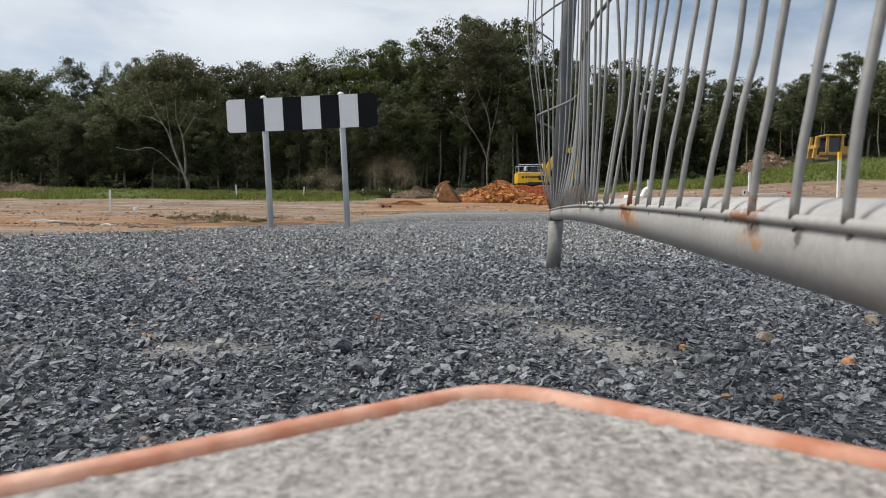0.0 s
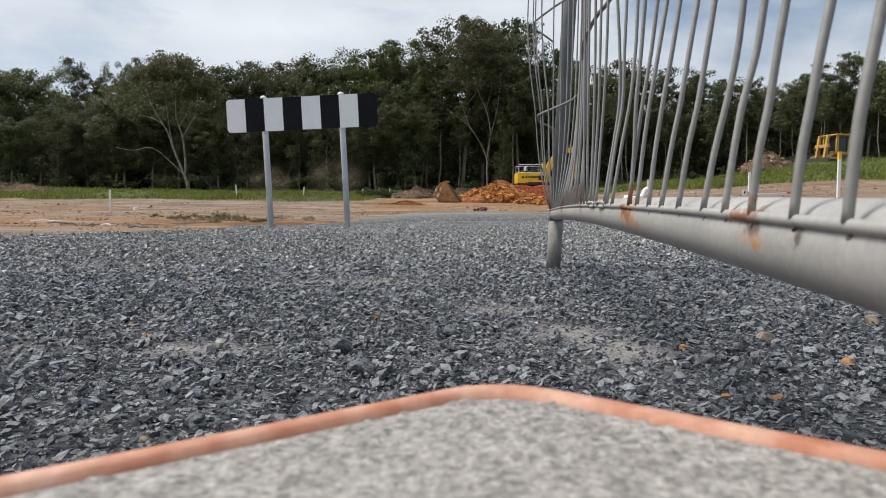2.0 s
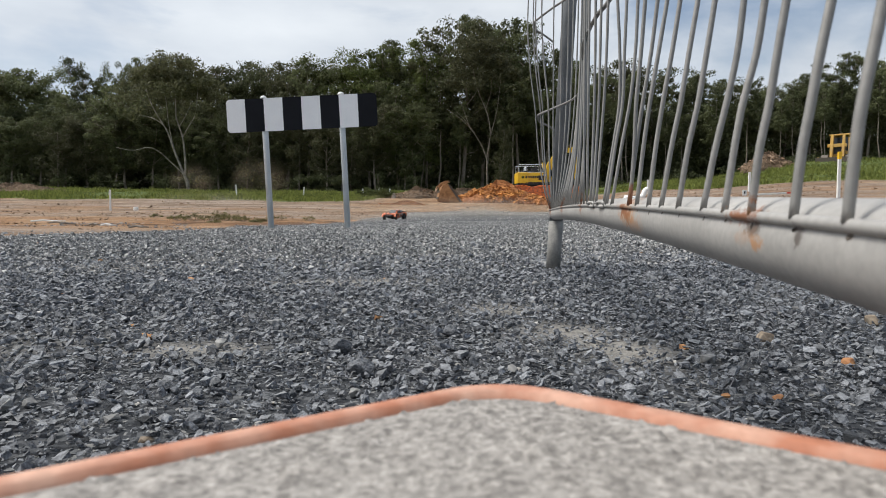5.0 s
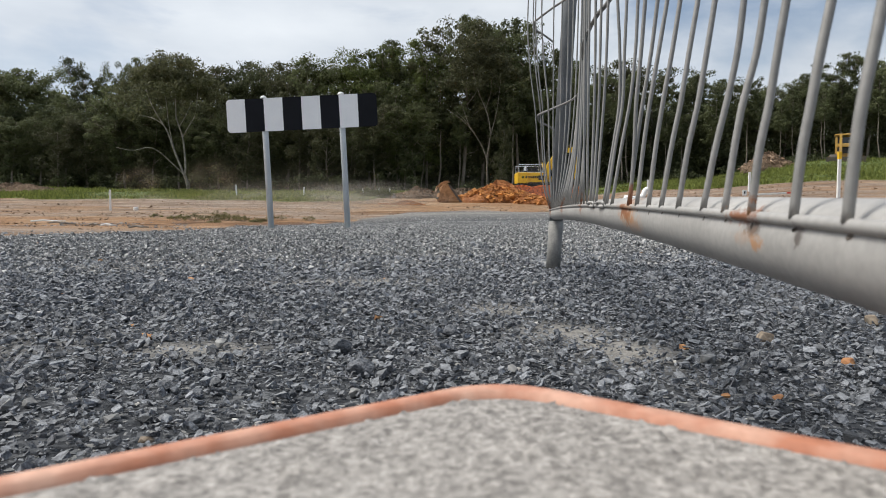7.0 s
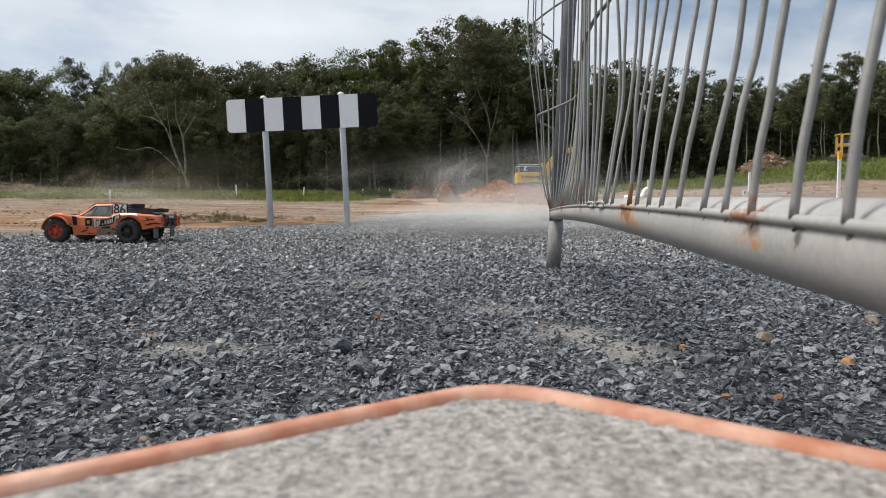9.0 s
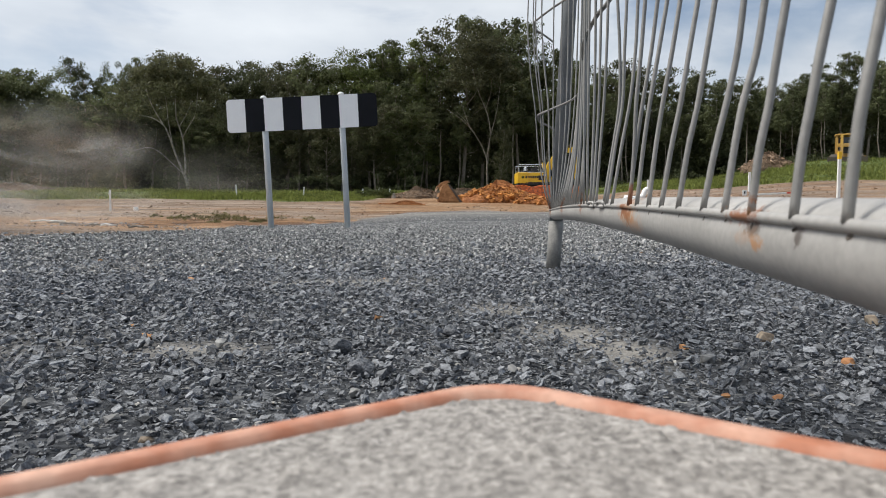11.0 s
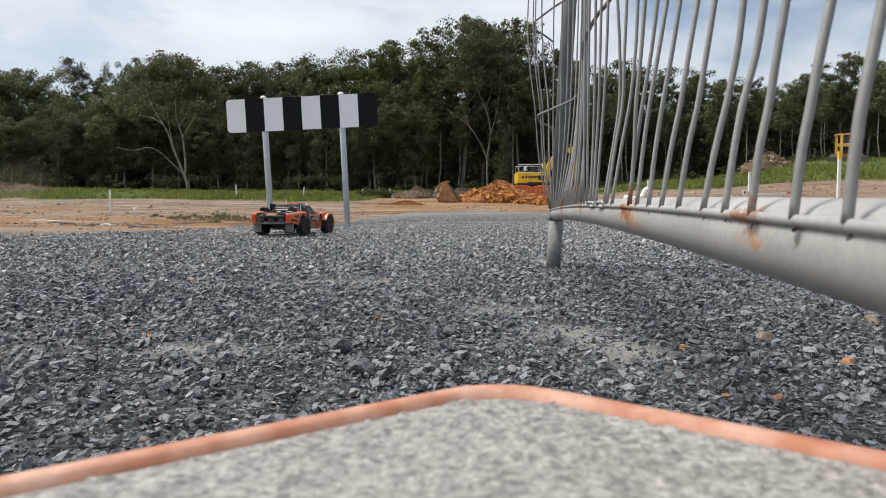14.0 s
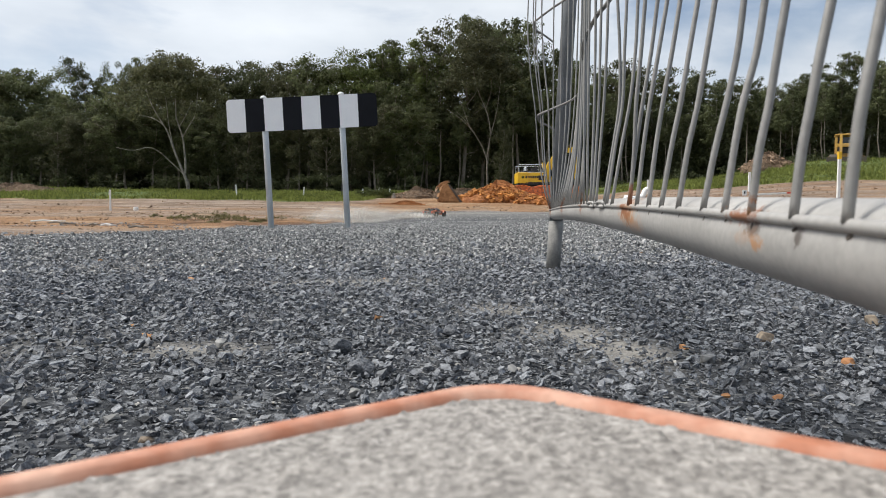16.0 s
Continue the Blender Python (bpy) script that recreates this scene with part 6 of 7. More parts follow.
def car_shape(x):
    """Half width, lower edge, shoulder, roof and roof half width of the body at x, before scaling."""
    w = float(np.interp(x, [-0.53, -0.49, -0.35, -0.22, -0.1, 0.12, 0.22, 0.3, 0.36, 0.39], [0.2, 0.215, 0.235, 0.215, 0.195, 0.195, 0.215, 0.228, 0.215, 0.16]))
    low = float(np.interp(x, [-0.53, -0.42, -0.2, 0.16, 0.36, 0.39], [0.125, 0.105, 0.055, 0.055, 0.12, 0.14]))
    for xw, rr in ((0.283, 0.112), (-0.283, 0.108)):
        if abs(x - xw) < rr:
            low = max(low, 0.083 + math.sqrt(rr * rr - (x - xw) ** 2))
    sh = float(np.interp(x, [-0.53, -0.48, -0.3, -0.2, -0.1, 0.1, 0.17, 0.25, 0.3, 0.36, 0.39], [0.185, 0.208, 0.222, 0.218, 0.195, 0.192, 0.2, 0.217, 0.216, 0.195, 0.17]))
    roof = float(np.interp(x, [-0.53, -0.28, -0.22, -0.125, 0.03, 0.15, 0.22, 0.39], [0.19, 0.225, 0.238, 0.29, 0.284, 0.203, 0.2, 0.172]))
    rw = float(np.interp(x, [-0.53, -0.22, -0.125, 0.03, 0.15, 0.25, 0.39], [0.17, 0.15, 0.13, 0.135, 0.165, 0.15, 0.12]))
    return w, low, max(sh, low + 0.012), roof, rw


def car_body(car):
    bm = bmesh.new()
    rows = []
    for x in np.linspace(-0.53, 0.39, 93):
        w, low, sh, roof, rw = car_shape(x)
        half = [(w - 0.004, low), (w + 0.004, (low + sh) / 2), (w, sh - 0.012), (w - 0.012, sh), (rw + (w - rw) * 0.25, sh + (roof - sh) * 0.25), (rw, roof - 0.012), (rw - 0.018, roof - 0.001), (0, roof + 0.005)]
        full = half + [(-y, z) for y, z in half[-2::-1]]
        rows.append([bm.verts.new((x * CAR_S, y * CAR_S, z * CAR_S)) for y, z in full])
    for a, b in zip(rows, rows[1:]):
        for k in range(len(a) - 1):
            xm = (a[k].co.x + b[k].co.x) / 2 / CAR_S
            if (xm < -0.235 and 4 <= k <= 9) or (xm < -0.13 and 5 <= k <= 8):
                continue
            bm.faces.new((a[k], a[k + 1], b[k + 1], b[k]))
    bmesh.ops.delete(bm, geom=[v for v in bm.verts if not v.link_faces], context="VERTS")
    bmesh.ops.solidify(bm, geom=bm.faces, thickness=0.004)
    return part("body", bm, M_CAR, car, "scuffed orange truck shell with dark streaks", smooth=False)


def on_side(x, f, side, out=0.003):
    """A point on the flank: f from lower edge (0) to shoulder (1) to roof edge (2)."""
    w, low, sh, roof, rw = car_shape(x)
    low = min(low, 0.12)
    if f <= 1:
        y, z = w + 0.004 - 0.012 * max(0, f - 0.75) * 4 * 0.3, low + (sh - low) * f
    else:
        t = f - 1
        y, z = (w - 0.012) + (rw - w + 0.012) * t, sh + (roof - 0.012 - sh) * t
        y += 0.006 * (1 - t)
    return Vector((x * CAR_S, side * (y + out) * CAR_S, z * CAR_S))


def side_panel(name, corners, side, mat, parent, label="", out=0.003, steps=6):
    """A thin decal or pane laid on the flank; corners are (x, f): lower rear, lower front, upper front, upper rear."""
    bm = bmesh.new()
    (x0, f0), (x1, f1), (x2, f2), (x3, f3) = corners
    grid = []
    for i in range(steps + 1):
        a = i / steps
        col = []
        for j in range(3):
            b = j / 2
            x = (x0 * (1 - a) + x1 * a) * (1 - b) + (x3 * (1 - a) + x2 * a) * b
            f = (f0 * (1 - a) + f1 * a) * (1 - b) + (f3 * (1 - a) + f2 * a) * b
            col.append(bm.verts.new(on_side(x, f, side, out)))
        grid.append(col)
    for p, q in zip(grid, grid[1:]):
        for j in range(2):
            bm.faces.new((p[j], q[j], q[j + 1], p[j + 1]))
    bmesh.ops.solidify(bm, geom=bm.faces, thickness=0.0012)
    return part(name, bm, mat, parent, label)


def flat_text(text, size, mat, parent, name="number", m=None):
    c = bpy.data.curves.new(name, "FONT")
    c.body, c.size, c.extrude, c.align_x, c.align_y, c.offset = text, size, 0.0008, "CENTER", "CENTER", 0.0007
    tmp = new("tmp", c)
    me = bpy.data.meshes.new_from_object(tmp.evaluated_get(bpy.context.evaluated_depsgraph_get()))
    bpy.data.objects.remove(tmp)
    ob = link_mesh(name, me, mat, parent)
    if not me.materials:
        me.materials.append(mat)
    me.materials[0] = mat
    ob.matrix_basis = m or Matrix()
    return ob


def build_wheel(car, front, side):
    bm = bmesh.new()
    r, w = WHEEL_R, WHEEL_W
    lathe(bm, [(r * 0.58, -w * 0.46), (r * 0.72, -w * 0.5), (r * 0.9, -w * 0.47), (r * 0.955, -w * 0.36), (r * 0.96, 0), (r * 0.955, w * 0.36), (r * 0.9, w * 0.47), (r * 0.72, w * 0.5), (r * 0.58, w * 0.46), (r * 0.56, 0), (r * 0.58, -w * 0.46)], 30)
    for k in range(20):
        a = 2 * math.pi * k / 20
        for yy, sh in ((-w * 0.37, 0.0), (-w * 0.12, 0.5), (w * 0.12, 0.0), (w * 0.37, 0.5)):
            m = Matrix.Rotation(a + sh * math.pi / 10, 4, "Y") @ Matrix.Translation((r * 0.965, yy, 0))
            box(bm, (0, 0, 0), (r * 0.1, w * 0.2, r * 0.16), 0, m)
    wheel = part("wheel", bm, M_TYRE, car, "dusty black knobbly tyre")
    bm = bmesh.new()
    s = side
    lathe(bm, [(r * 0.6, -w * 0.42), (r * 0.62, s * w * 0.46), (r * 0.56, s * w * 0.47), (r * 0.53, s * w * 0.36), (r * 0.5, s * w * 0.1), (0.001, s * w * 0.08)], 28)
    lathe(bm, [(0.001, s * w * 0.05), (r * 0.17, s * w * 0.08), (r * 0.17, s * w * 0.42), (r * 0.11, s * w * 0.47), (0.001, s * w * 0.47)], 16)
    for k in range(6):
        m = Matrix.Rotation(2 * math.pi * k / 6, 4, "Y")
        box(bm, (r * 0.35, s * w * 0.34, r * 0.05), (r * 0.42, w * 0.1, r * 0.07), r * 0.015, m, 1)
        box(bm, (r * 0.35, s * w * 0.34, -r * 0.05), (r * 0.42, w * 0.1, r * 0.07), r * 0.015, m, 1)
    part("rim", bm, M_RIM if front else M_CAR_BLACK, wheel, "orange-red spoked rim" if front else "black spoked rim")
    wheel.location = (AXLE if front else -AXLE, side * TRACK, WHEEL_R)
    return wheel


def build_car():
    car = thing("radio_controlled_truck", "orange radio-controlled desert truck, dusty, with race number panels", "toy truck")
    S = CAR_S
    body = car_body(car)
    # chassis and running gear
    part("chassis", box(bmesh.new(), (-0.02 * S, 0, 0.068 * S), (0.62 * S, 0.2 * S, 0.03 * S), 0.006), M_CAR_BLACK, car)
    part("engine", box(bmesh.new(), (-0.24 * S, 0, 0.13 * S), (0.22 * S, 0.19 * S, 0.09 * S), 0.01), M_CAR_BLACK, car)
    for xw in (AXLE, -AXLE):
        bm = tube(bmesh.new(), [(xw, -TRACK, WHEEL_R), (xw, TRACK, WHEEL_R)], 0.008, 8)
        for sd in (-1, 1):
            tube(bm, [(xw - 0.03, sd * 0.07, 0.055), (xw, sd * 0.16, 0.055), (xw + 0.03, sd * 0.07, 0.055)], 0.006, 6)
        part("suspension_arm", bm, M_CAR_BLACK, car)
        for sd in (-1, 1):
            part("shock_absorber", tube(bmesh.new(), [(xw, sd * 0.15, 0.06), (xw - 0.02, sd * 0.09, 0.15)], 0.011, 8), M_CAR_LAMP if xw < 0 else M_CAR_TUBE, car)
    # bumpers
    bm = box(bmesh.new(), (0.375 * S, 0, 0.128 * S), (0.05 * S, 0.3 * S, 0.018 * S), 0.006)
    tube(bm, [(0.33 * S, -0.06, 0.1 * S), (0.4 * S, -0.05, 0.12 * S), (0.4 * S, 0.05, 0.12 * S), (0.33 * S, 0.06, 0.1 * S)], 0.007, 8)
    part("front_bumper", bm, M_CAR_BLACK, car)
    part("grille", box(bmesh.new(), (0.372 * S, 0, 0.155 * S), (0.04 * S, 0.24 * S, 0.03 * S), 0.005), M_CAR_BLACK, car)
    for z in (0.115, 0.18):
        part("cage_tube", tube(bmesh.new(), smooth_path([(-0.44 * S, -0.18 * S, z * S), (-0.512 * S, -0.15 * S, z * S), (-0.526 * S, 0, z * S), (-0.512 * S, 0.15 * S, z * S), (-0.44 * S, 0.18 * S, z * S)], 4), 0.0055, 8), M_CAR_TUBE, car)
    for a, b in ((-0.15, -0.05), (-0.05, 0.05), (0.05, 0.15)):
        for za, zb in ((0.115, 0.18), (0.18, 0.115)):
            part("cage_brace", tube(bmesh.new(), [(-0.516 * S, a * S, za * S), (-0.522 * S, b * S, zb * S)], 0.004, 6), M_CAR_TUBE, car)
    # load bed, rear screen and fins
    part("load_bed", box(bmesh.new(), (-0.375 * S, 0, 0.178 * S), (0.29 * S, 0.34 * S, 0.03 * S), 0.008), M_CAR_BLACK, car)
    bm = prism(bmesh.new(), [(-0.128 * S, 0.285 * S), (-0.136 * S, 0.285 * S), (-0.245 * S, 0.2 * S), (-0.235 * S, 0.195 * S)], -0.142 * S, 0.142 * S)
    part("rear_screen", bm, M_CAR_GLASS, car, "louvred dark rear screen")
    for k in range(5):
        t = (k + 0.5) / 5
        x, z = -0.137 - 0.1 * t, 0.288 - 0.083 * t
        part("louvre", box(bmesh.new(), (x * S, 0, z * S), (0.016 * S, 0.28 * S, 0.008 * S), 0.001), M_CAR_BLACK, car)
    part("tailgate", box(bmesh.new(), (-0.515 * S, 0, 0.19 * S), (0.02 * S, 0.3 * S, 0.045 * S), 0.005), M_CAR_BLACK, car)
    part("tailgate_plate", box(bmesh.new(), (-0.528 * S, 0.01 * S, 0.192 * S), (0.006 * S, 0.16 * S, 0.03 * S), 0.001), M_CAR_STRIP, car, "orange name strip")
    for k, (yy, wd, hh) in enumerate(((0.06, 0.03, 0.022), (0.028, 0.012, 0.014), (0.013, 0.012, 0.014), (-0.004, 0.014, 0.013), (-0.021, 0.012, 0.014), (-0.037, 0.012, 0.013), (-0.052, 0.01, 0.014))):
        part("lettering_bar", box(bmesh.new(), (-0.533 * S, (yy + 0.005) * S, 0.192 * S), (0.004 * S, wd * S, hh * S), 0.0008), M_CAR_BLACK if k == 0 else M_CAR_WHITE, car)
    part("roof_panel", prism(bmesh.new(), [(-0.12 * S, 0.2955 * S), (0.02 * S, 0.2925 * S), (0.02 * S, 0.296 * S), (-0.12 * S, 0.299 * S)], -0.1 * S, 0.1 * S), M_CAR, car)
    part("aerial", tube(bmesh.new(), [(-0.1 * S, 0.05 * S, 0.29 * S), (-0.102 * S, 0.05 * S, 0.315 * S), (-0.106 * S, 0.052 * S, 0.33 * S)], [0.004, 0.0035, 0.002], 8), M_CAR_WHITE, car, "short white aerial stub")
    for yy in (-0.05, 0.06):
        part("bed_rail", tube(bmesh.new(), smooth_path([(-0.25 * S, yy * S, 0.2 * S), (-0.34 * S, yy * S, 0.222 * S), (-0.46 * S, yy * S, 0.21 * S), (-0.5 * S, yy * S, 0.19 * S)], 4), 0.005, 8), M_CAR_BLACK, car)
    for sd in (-1, 1):
        bm = prism(bmesh.new(), [(-0.26 * S, 0.215 * S), (-0.45 * S, 0.225 * S), (-0.46 * S, 0.25 * S), (-0.4 * S, 0.258 * S), (-0.3 * S, 0.25 * S)], sd * 0.145 * S, sd * 0.153 * S)
        part("bed_fin", bm, M_CAR_BLACK, car, "black moulded bed fin")
        part("tail_lamp", box(bmesh.new(), (-0.525 * S, sd * 0.178 * S, 0.165 * S), (0.025 * S, 0.036 * S, 0.06 * S), 0.004), M_CAR_LAMP, car, "red tail lamp lens")
        part("tail_panel", box(bmesh.new(), (-0.515 * S, sd * 0.18 * S, 0.16 * S), (0.03 * S, 0.052 * S, 0.088 * S), 0.006), M_CAR, car)
        flap = box(bmesh.new(), (-0.475 * S, sd * 0.17 * S, 0.078 * S), (0.006, 0.085 * S, 0.085 * S), 0.002)
        part("mud_flap", flap, M_FLAP, car, "grey rubber mud flap")
        # fender lip over each front wheel
        bm = bmesh.new()
        arc = [(0.283 + 0.115 * math.cos(t), 0.083 + 0.115 * math.sin(t)) for t in np.linspace(0.1, 2.7, 14)]
        inner = [(0.283 + 0.108 * math.cos(t), 0.083 + 0.108 * math.sin(t)) for t in np.linspace(2.7, 0.1, 14)]
        prism(bm, [(x * S, z * S) for x, z in arc + inner], sd * 0.205 * S, sd * 0.258 * S)
        part("wheel_arch", bm, M_CAR, car)
        # glazing and decals
        side_panel("side_window", [(-0.085, 1.1), (0.115, 1.12), (0.022, 1.93), (-0.085, 1.93)], sd, M_CAR_WINDOW, car, "grey side window with a pale sheen in its colour")
        for fr in ([(-0.09, 1.04), (0.125, 1.05), (0.116, 1.14), (-0.09, 1.12)], [(-0.09, 1.9), (0.03, 1.9), (0.02, 1.99), (-0.09, 1.99)], [(0.108, 1.06), (0.126, 1.06), (0.03, 1.97), (0.012, 1.97)], [(-0.125, 1.02), (-0.085, 1.06), (-0.085, 1.98), (-0.118, 1.98)]):
            side_panel("window_frame", fr, sd, M_CAR_BLACK, car, steps=4, out=0.0055)
        side_panel("window_bar", [(0.018, 1.1), (0.026, 1.1), (0.005, 1.92), (-0.003, 1.92)], sd, M_CAR_BLACK, car, out=0.006)
        part("number_panel", box(bmesh.new(), (-0.188 * S, sd * 0.166 * S, 0.245 * S), (0.105 * S, 0.006, 0.074 * S), 0.002), M_CAR_WHITE, car, "white race number panel")
        part("panel_backing", box(bmesh.new(), (-0.188 * S, sd * (0.166 * S - 0.006), 0.245 * S), (0.124 * S, 0.005, 0.09 * S), 0.002), M_CAR_BLACK, car)
        side_panel("vent", [(0.135, 0.5), (0.165, 0.52), (0.175, 0.95), (0.14, 0.95)], sd, M_CAR_BLACK, car, steps=2)
        side_panel("emblem", [(0.02, 0.5), (0.075, 0.48), (0.075, 0.9), (0.02, 0.92)] if sd > 0 else [(-0.19, 0.42), (-0.13, 0.42), (-0.13, 0.92), (-0.19, 0.92)], sd, M_CAR_BLACK, car, steps=2)
        side_panel("emblem_spot", [(0.036, 0.62), (0.06, 0.62), (0.06, 0.78), (0.036, 0.78)] if sd > 0 else [(-0.172, 0.58), (-0.148, 0.58), (-0.148, 0.76), (-0.172, 0.76)], sd, M_YELLOW, car, steps=2, out=0.005)
        for k, (wd, hi) in enumerate(((0.016, 0.34), (0.018, 0.24), (0.008, 0.32), (0.012, 0.07), (0.014, 0.2), (0.018, 0.22), (0.016, 0.2), (0.007, 0.3), (0.018, 0.22), (0.018, 0.28))):
            xa = 0.005 - 0.0215 * k if sd > 0 else -0.115 + 0.0215 * k
            fo = 0.5 + 0.018 * k if sd > 0 else 0.68 - 0.018 * k
            lo = fo - (0.06 if k in (0, 1, 9) else 0)
            side_panel("lettering_bar", [(xa - wd, lo), (xa, lo), (xa, fo + hi), (xa - wd, fo + hi)], sd, M_CAR_WHITE, car, steps=1, out=0.006)
        edge = [(-0.215, 0.6), (0.012, 0.44), (0.012, 0.76), (-0.215, 0.95)] if sd > 0 else [(-0.135, 0.6), (0.1, 0.44), (0.1, 0.76), (-0.135, 0.95)]
        side_panel("logo_ground", edge, sd, M_CAR_BLACK, car, out=0.0035)
        side_panel("dust_patch", [(-0.19, 0.05), (0.0, 0.02), (-0.03, 0.34), (-0.19, 0.42)], sd, M_CAR_MUD, car, "dried grey dust on the sill")
        r = random.Random(5)
        for k in range(16):
            xx = r.uniform(-0.5, -0.39) if k < 8 else r.uniform(-0.14, 0.14)
            ff = r.uniform(0.15, 0.75) if k < 8 else r.uniform(0.05, 0.38)
            ll, hh = r.uniform(0.02, 0.055), r.uniform(0.04, 0.1)
            side_panel("streak", [(xx - ll, ff), (xx, ff), (xx, ff + hh), (xx - ll, ff + hh)], sd, M_CAR_BLACK, car, steps=2, out=0.0045)
        m = Matrix(((-sd, 0, 0), (0, 0, sd), (0, 1, 0))).to_4x4()
        m.translation = (-0.188 * S, sd * (0.166 * S + 0.0048), 0.245 * S)
        flat_text("86", 0.07, M_CAR_BLACK, car, "race_number", m)
    # windscreen and bonnet trim
    bm = prism(bmesh.new(), [(0.035 * S, 0.289 * S), (0.15 * S, 0.211 * S), (0.146 * S, 0.207 * S), (0.03 * S, 0.284 * S)], -0.12 * S, 0.12 * S)
    part("windscreen", bm, M_CAR_GLASS, car, "dark tinted windscreen")
    part("bonnet_scoop", box(bmesh.new(), (0.25 * S, 0, 0.203 * S), (0.09 * S, 0.12 * S, 0.014 * S), 0.005), M_CAR_BLACK, car)
    tall = Matrix.Diagonal((1, 1, 1.08, 1))
    for ob in car.children:
        if ob.name.startswith("race_number"):
            ob.matrix_basis = tall @ ob.matrix_basis
        else:
            ob.data.transform(tall)
    wheels = [build_wheel(car, f, sd) for f in (True, False) for sd in (1, -1)]
    return car, wheels


CAR, CAR_WHEELS = build_car()


# ---- dust ----
def dust_material(name, colour, strength):
    m = bpy.data.materials.new(name)
    m.use_nodes = True
    n, l = m.node_tree.nodes, m.node_tree.links
    n.clear()
    out, mix, tr, df = n.new("ShaderNodeOutputMaterial"), n.new("ShaderNodeMixShader"), n.new("ShaderNodeBsdfTransparent"), n.new("ShaderNodeBsdfDiffuse")
    df.inputs["Color"].default_value = (*colour, 1)
    co, no = n.new("ShaderNodeTexCoord"), n.new("ShaderNodeTexNoise")
    no.inputs["Scale"].default_value, no.inputs["Detail"].default_value = 3.2, 5
    l.new(co.outputs["Generated"], no.inputs["Vector"])
    mr = n.new("ShaderNodeMapRange")
    mr.inputs["From Min"].default_value, mr.inputs["From Max"].default_value = 0.34, 0.7
    mr.inputs["To Min"].default_value, mr.inputs["To Max"].default_value = 0.0, strength * 2.3
    l.new(no.outputs["Fac"], mr.inputs["Value"])
    mid = n.new("ShaderNodeVectorMath")
    mid.operation = "DISTANCE"
    mid.inputs[1].default_value = (0.5, 0.5, 0.42)
    l.new(co.outputs["Generated"], mid.inputs[0])
    thin = n.new("ShaderNodeMapRange")
    thin.interpolation_type = "SMOOTHSTEP"
    thin.inputs["From Min"].default_value, thin.inputs["From Max"].default_value = 0.08, 0.46
    thin.inputs["To Min"].default_value, thin.inputs["To Max"].default_value = 1.0, 0.0
    l.new(mid.outputs["Value"], thin.inputs["Value"])
    both = n.new("ShaderNodeMath")
    both.operation = "MULTIPLY"
    l.new(mr.outputs["Result"], both.inputs[0])
    l.new(thin.outputs["Result"], both.inputs[1])
    l.new(both.outputs["Value"], mix.inputs["Fac"])
    l.new(tr.outputs["BSDF"], mix.inputs[1])
    l.new(df.outputs["BSDF"], mix.inputs[2])
    l.new(mix.outputs["Shader"], out.inputs["Surface"])
    return m


M_DUST_FAR = dust_material("brown_dust", (0.42, 0.33, 0.23), 0.0165)
M_DUST = dust_material("grey_dust", (0.7, 0.68, 0.64), 0.026)
M_DUST_LOW = dust_material("rolling_dust", (0.7, 0.66, 0.6), 0.068)
M_HAZE = dust_material("thin_haze", (0.42, 0.35, 0.27), 0.0085)
M_HAZE_GREY = dust_material("grey_haze", (0.5, 0.46, 0.4), 0.011)
M_DUST_ROAD = dust_material("road_dust", (0.62, 0.56, 0.48), 0.024)
M_DUST_MID = dust_material("billowing_dust", (0.72, 0.7, 0.67), 0.06)
M_DUST_THIN = dust_material("thin_dust", (0.6, 0.54, 0.45), 0.0095)


def dust_puff(label, size, mat, seed, shells=30):
    """A soft billow: thin uneven shells one inside the other."""
    r = np.random.RandomState(seed)
    bm = bmesh.new()
    vs, fs, base = [], [], 0
    bmesh.ops.create_icosphere(bm, subdivisions=3, radius=1.0)
    bm.verts.index_update()
    v = np.array([p.co[:] for p in bm.verts])
    f = np.array([[p.index for p in q.verts] for q in bm.faces])
    bm.free()
    lobes = r.normal(0, 1, (9, 3))
    lobes /= np.linalg.norm(lobes, axis=1)[:, None]
    for k in range(shells):
        q = (k + 0.6) / shells
        lift = sum(np.clip(v @ (lb + r.normal(0, 0.15, 3)), 0, 1) ** 4 for lb in lobes) * 0.35
        off = r.normal(0, 0.06, 3)
        p = v * (q * (0.7 + lift))[:, None] + off
        vs.append(p * np.array(size) / 2)
        fs.append(f + base)
        base += len(v)
    ob = mesh_np("dust_cloud", np.concatenate(vs), np.concatenate(fs), mat, smooth=True)
    return tagged(ob, label, "dust", "drifting dust")


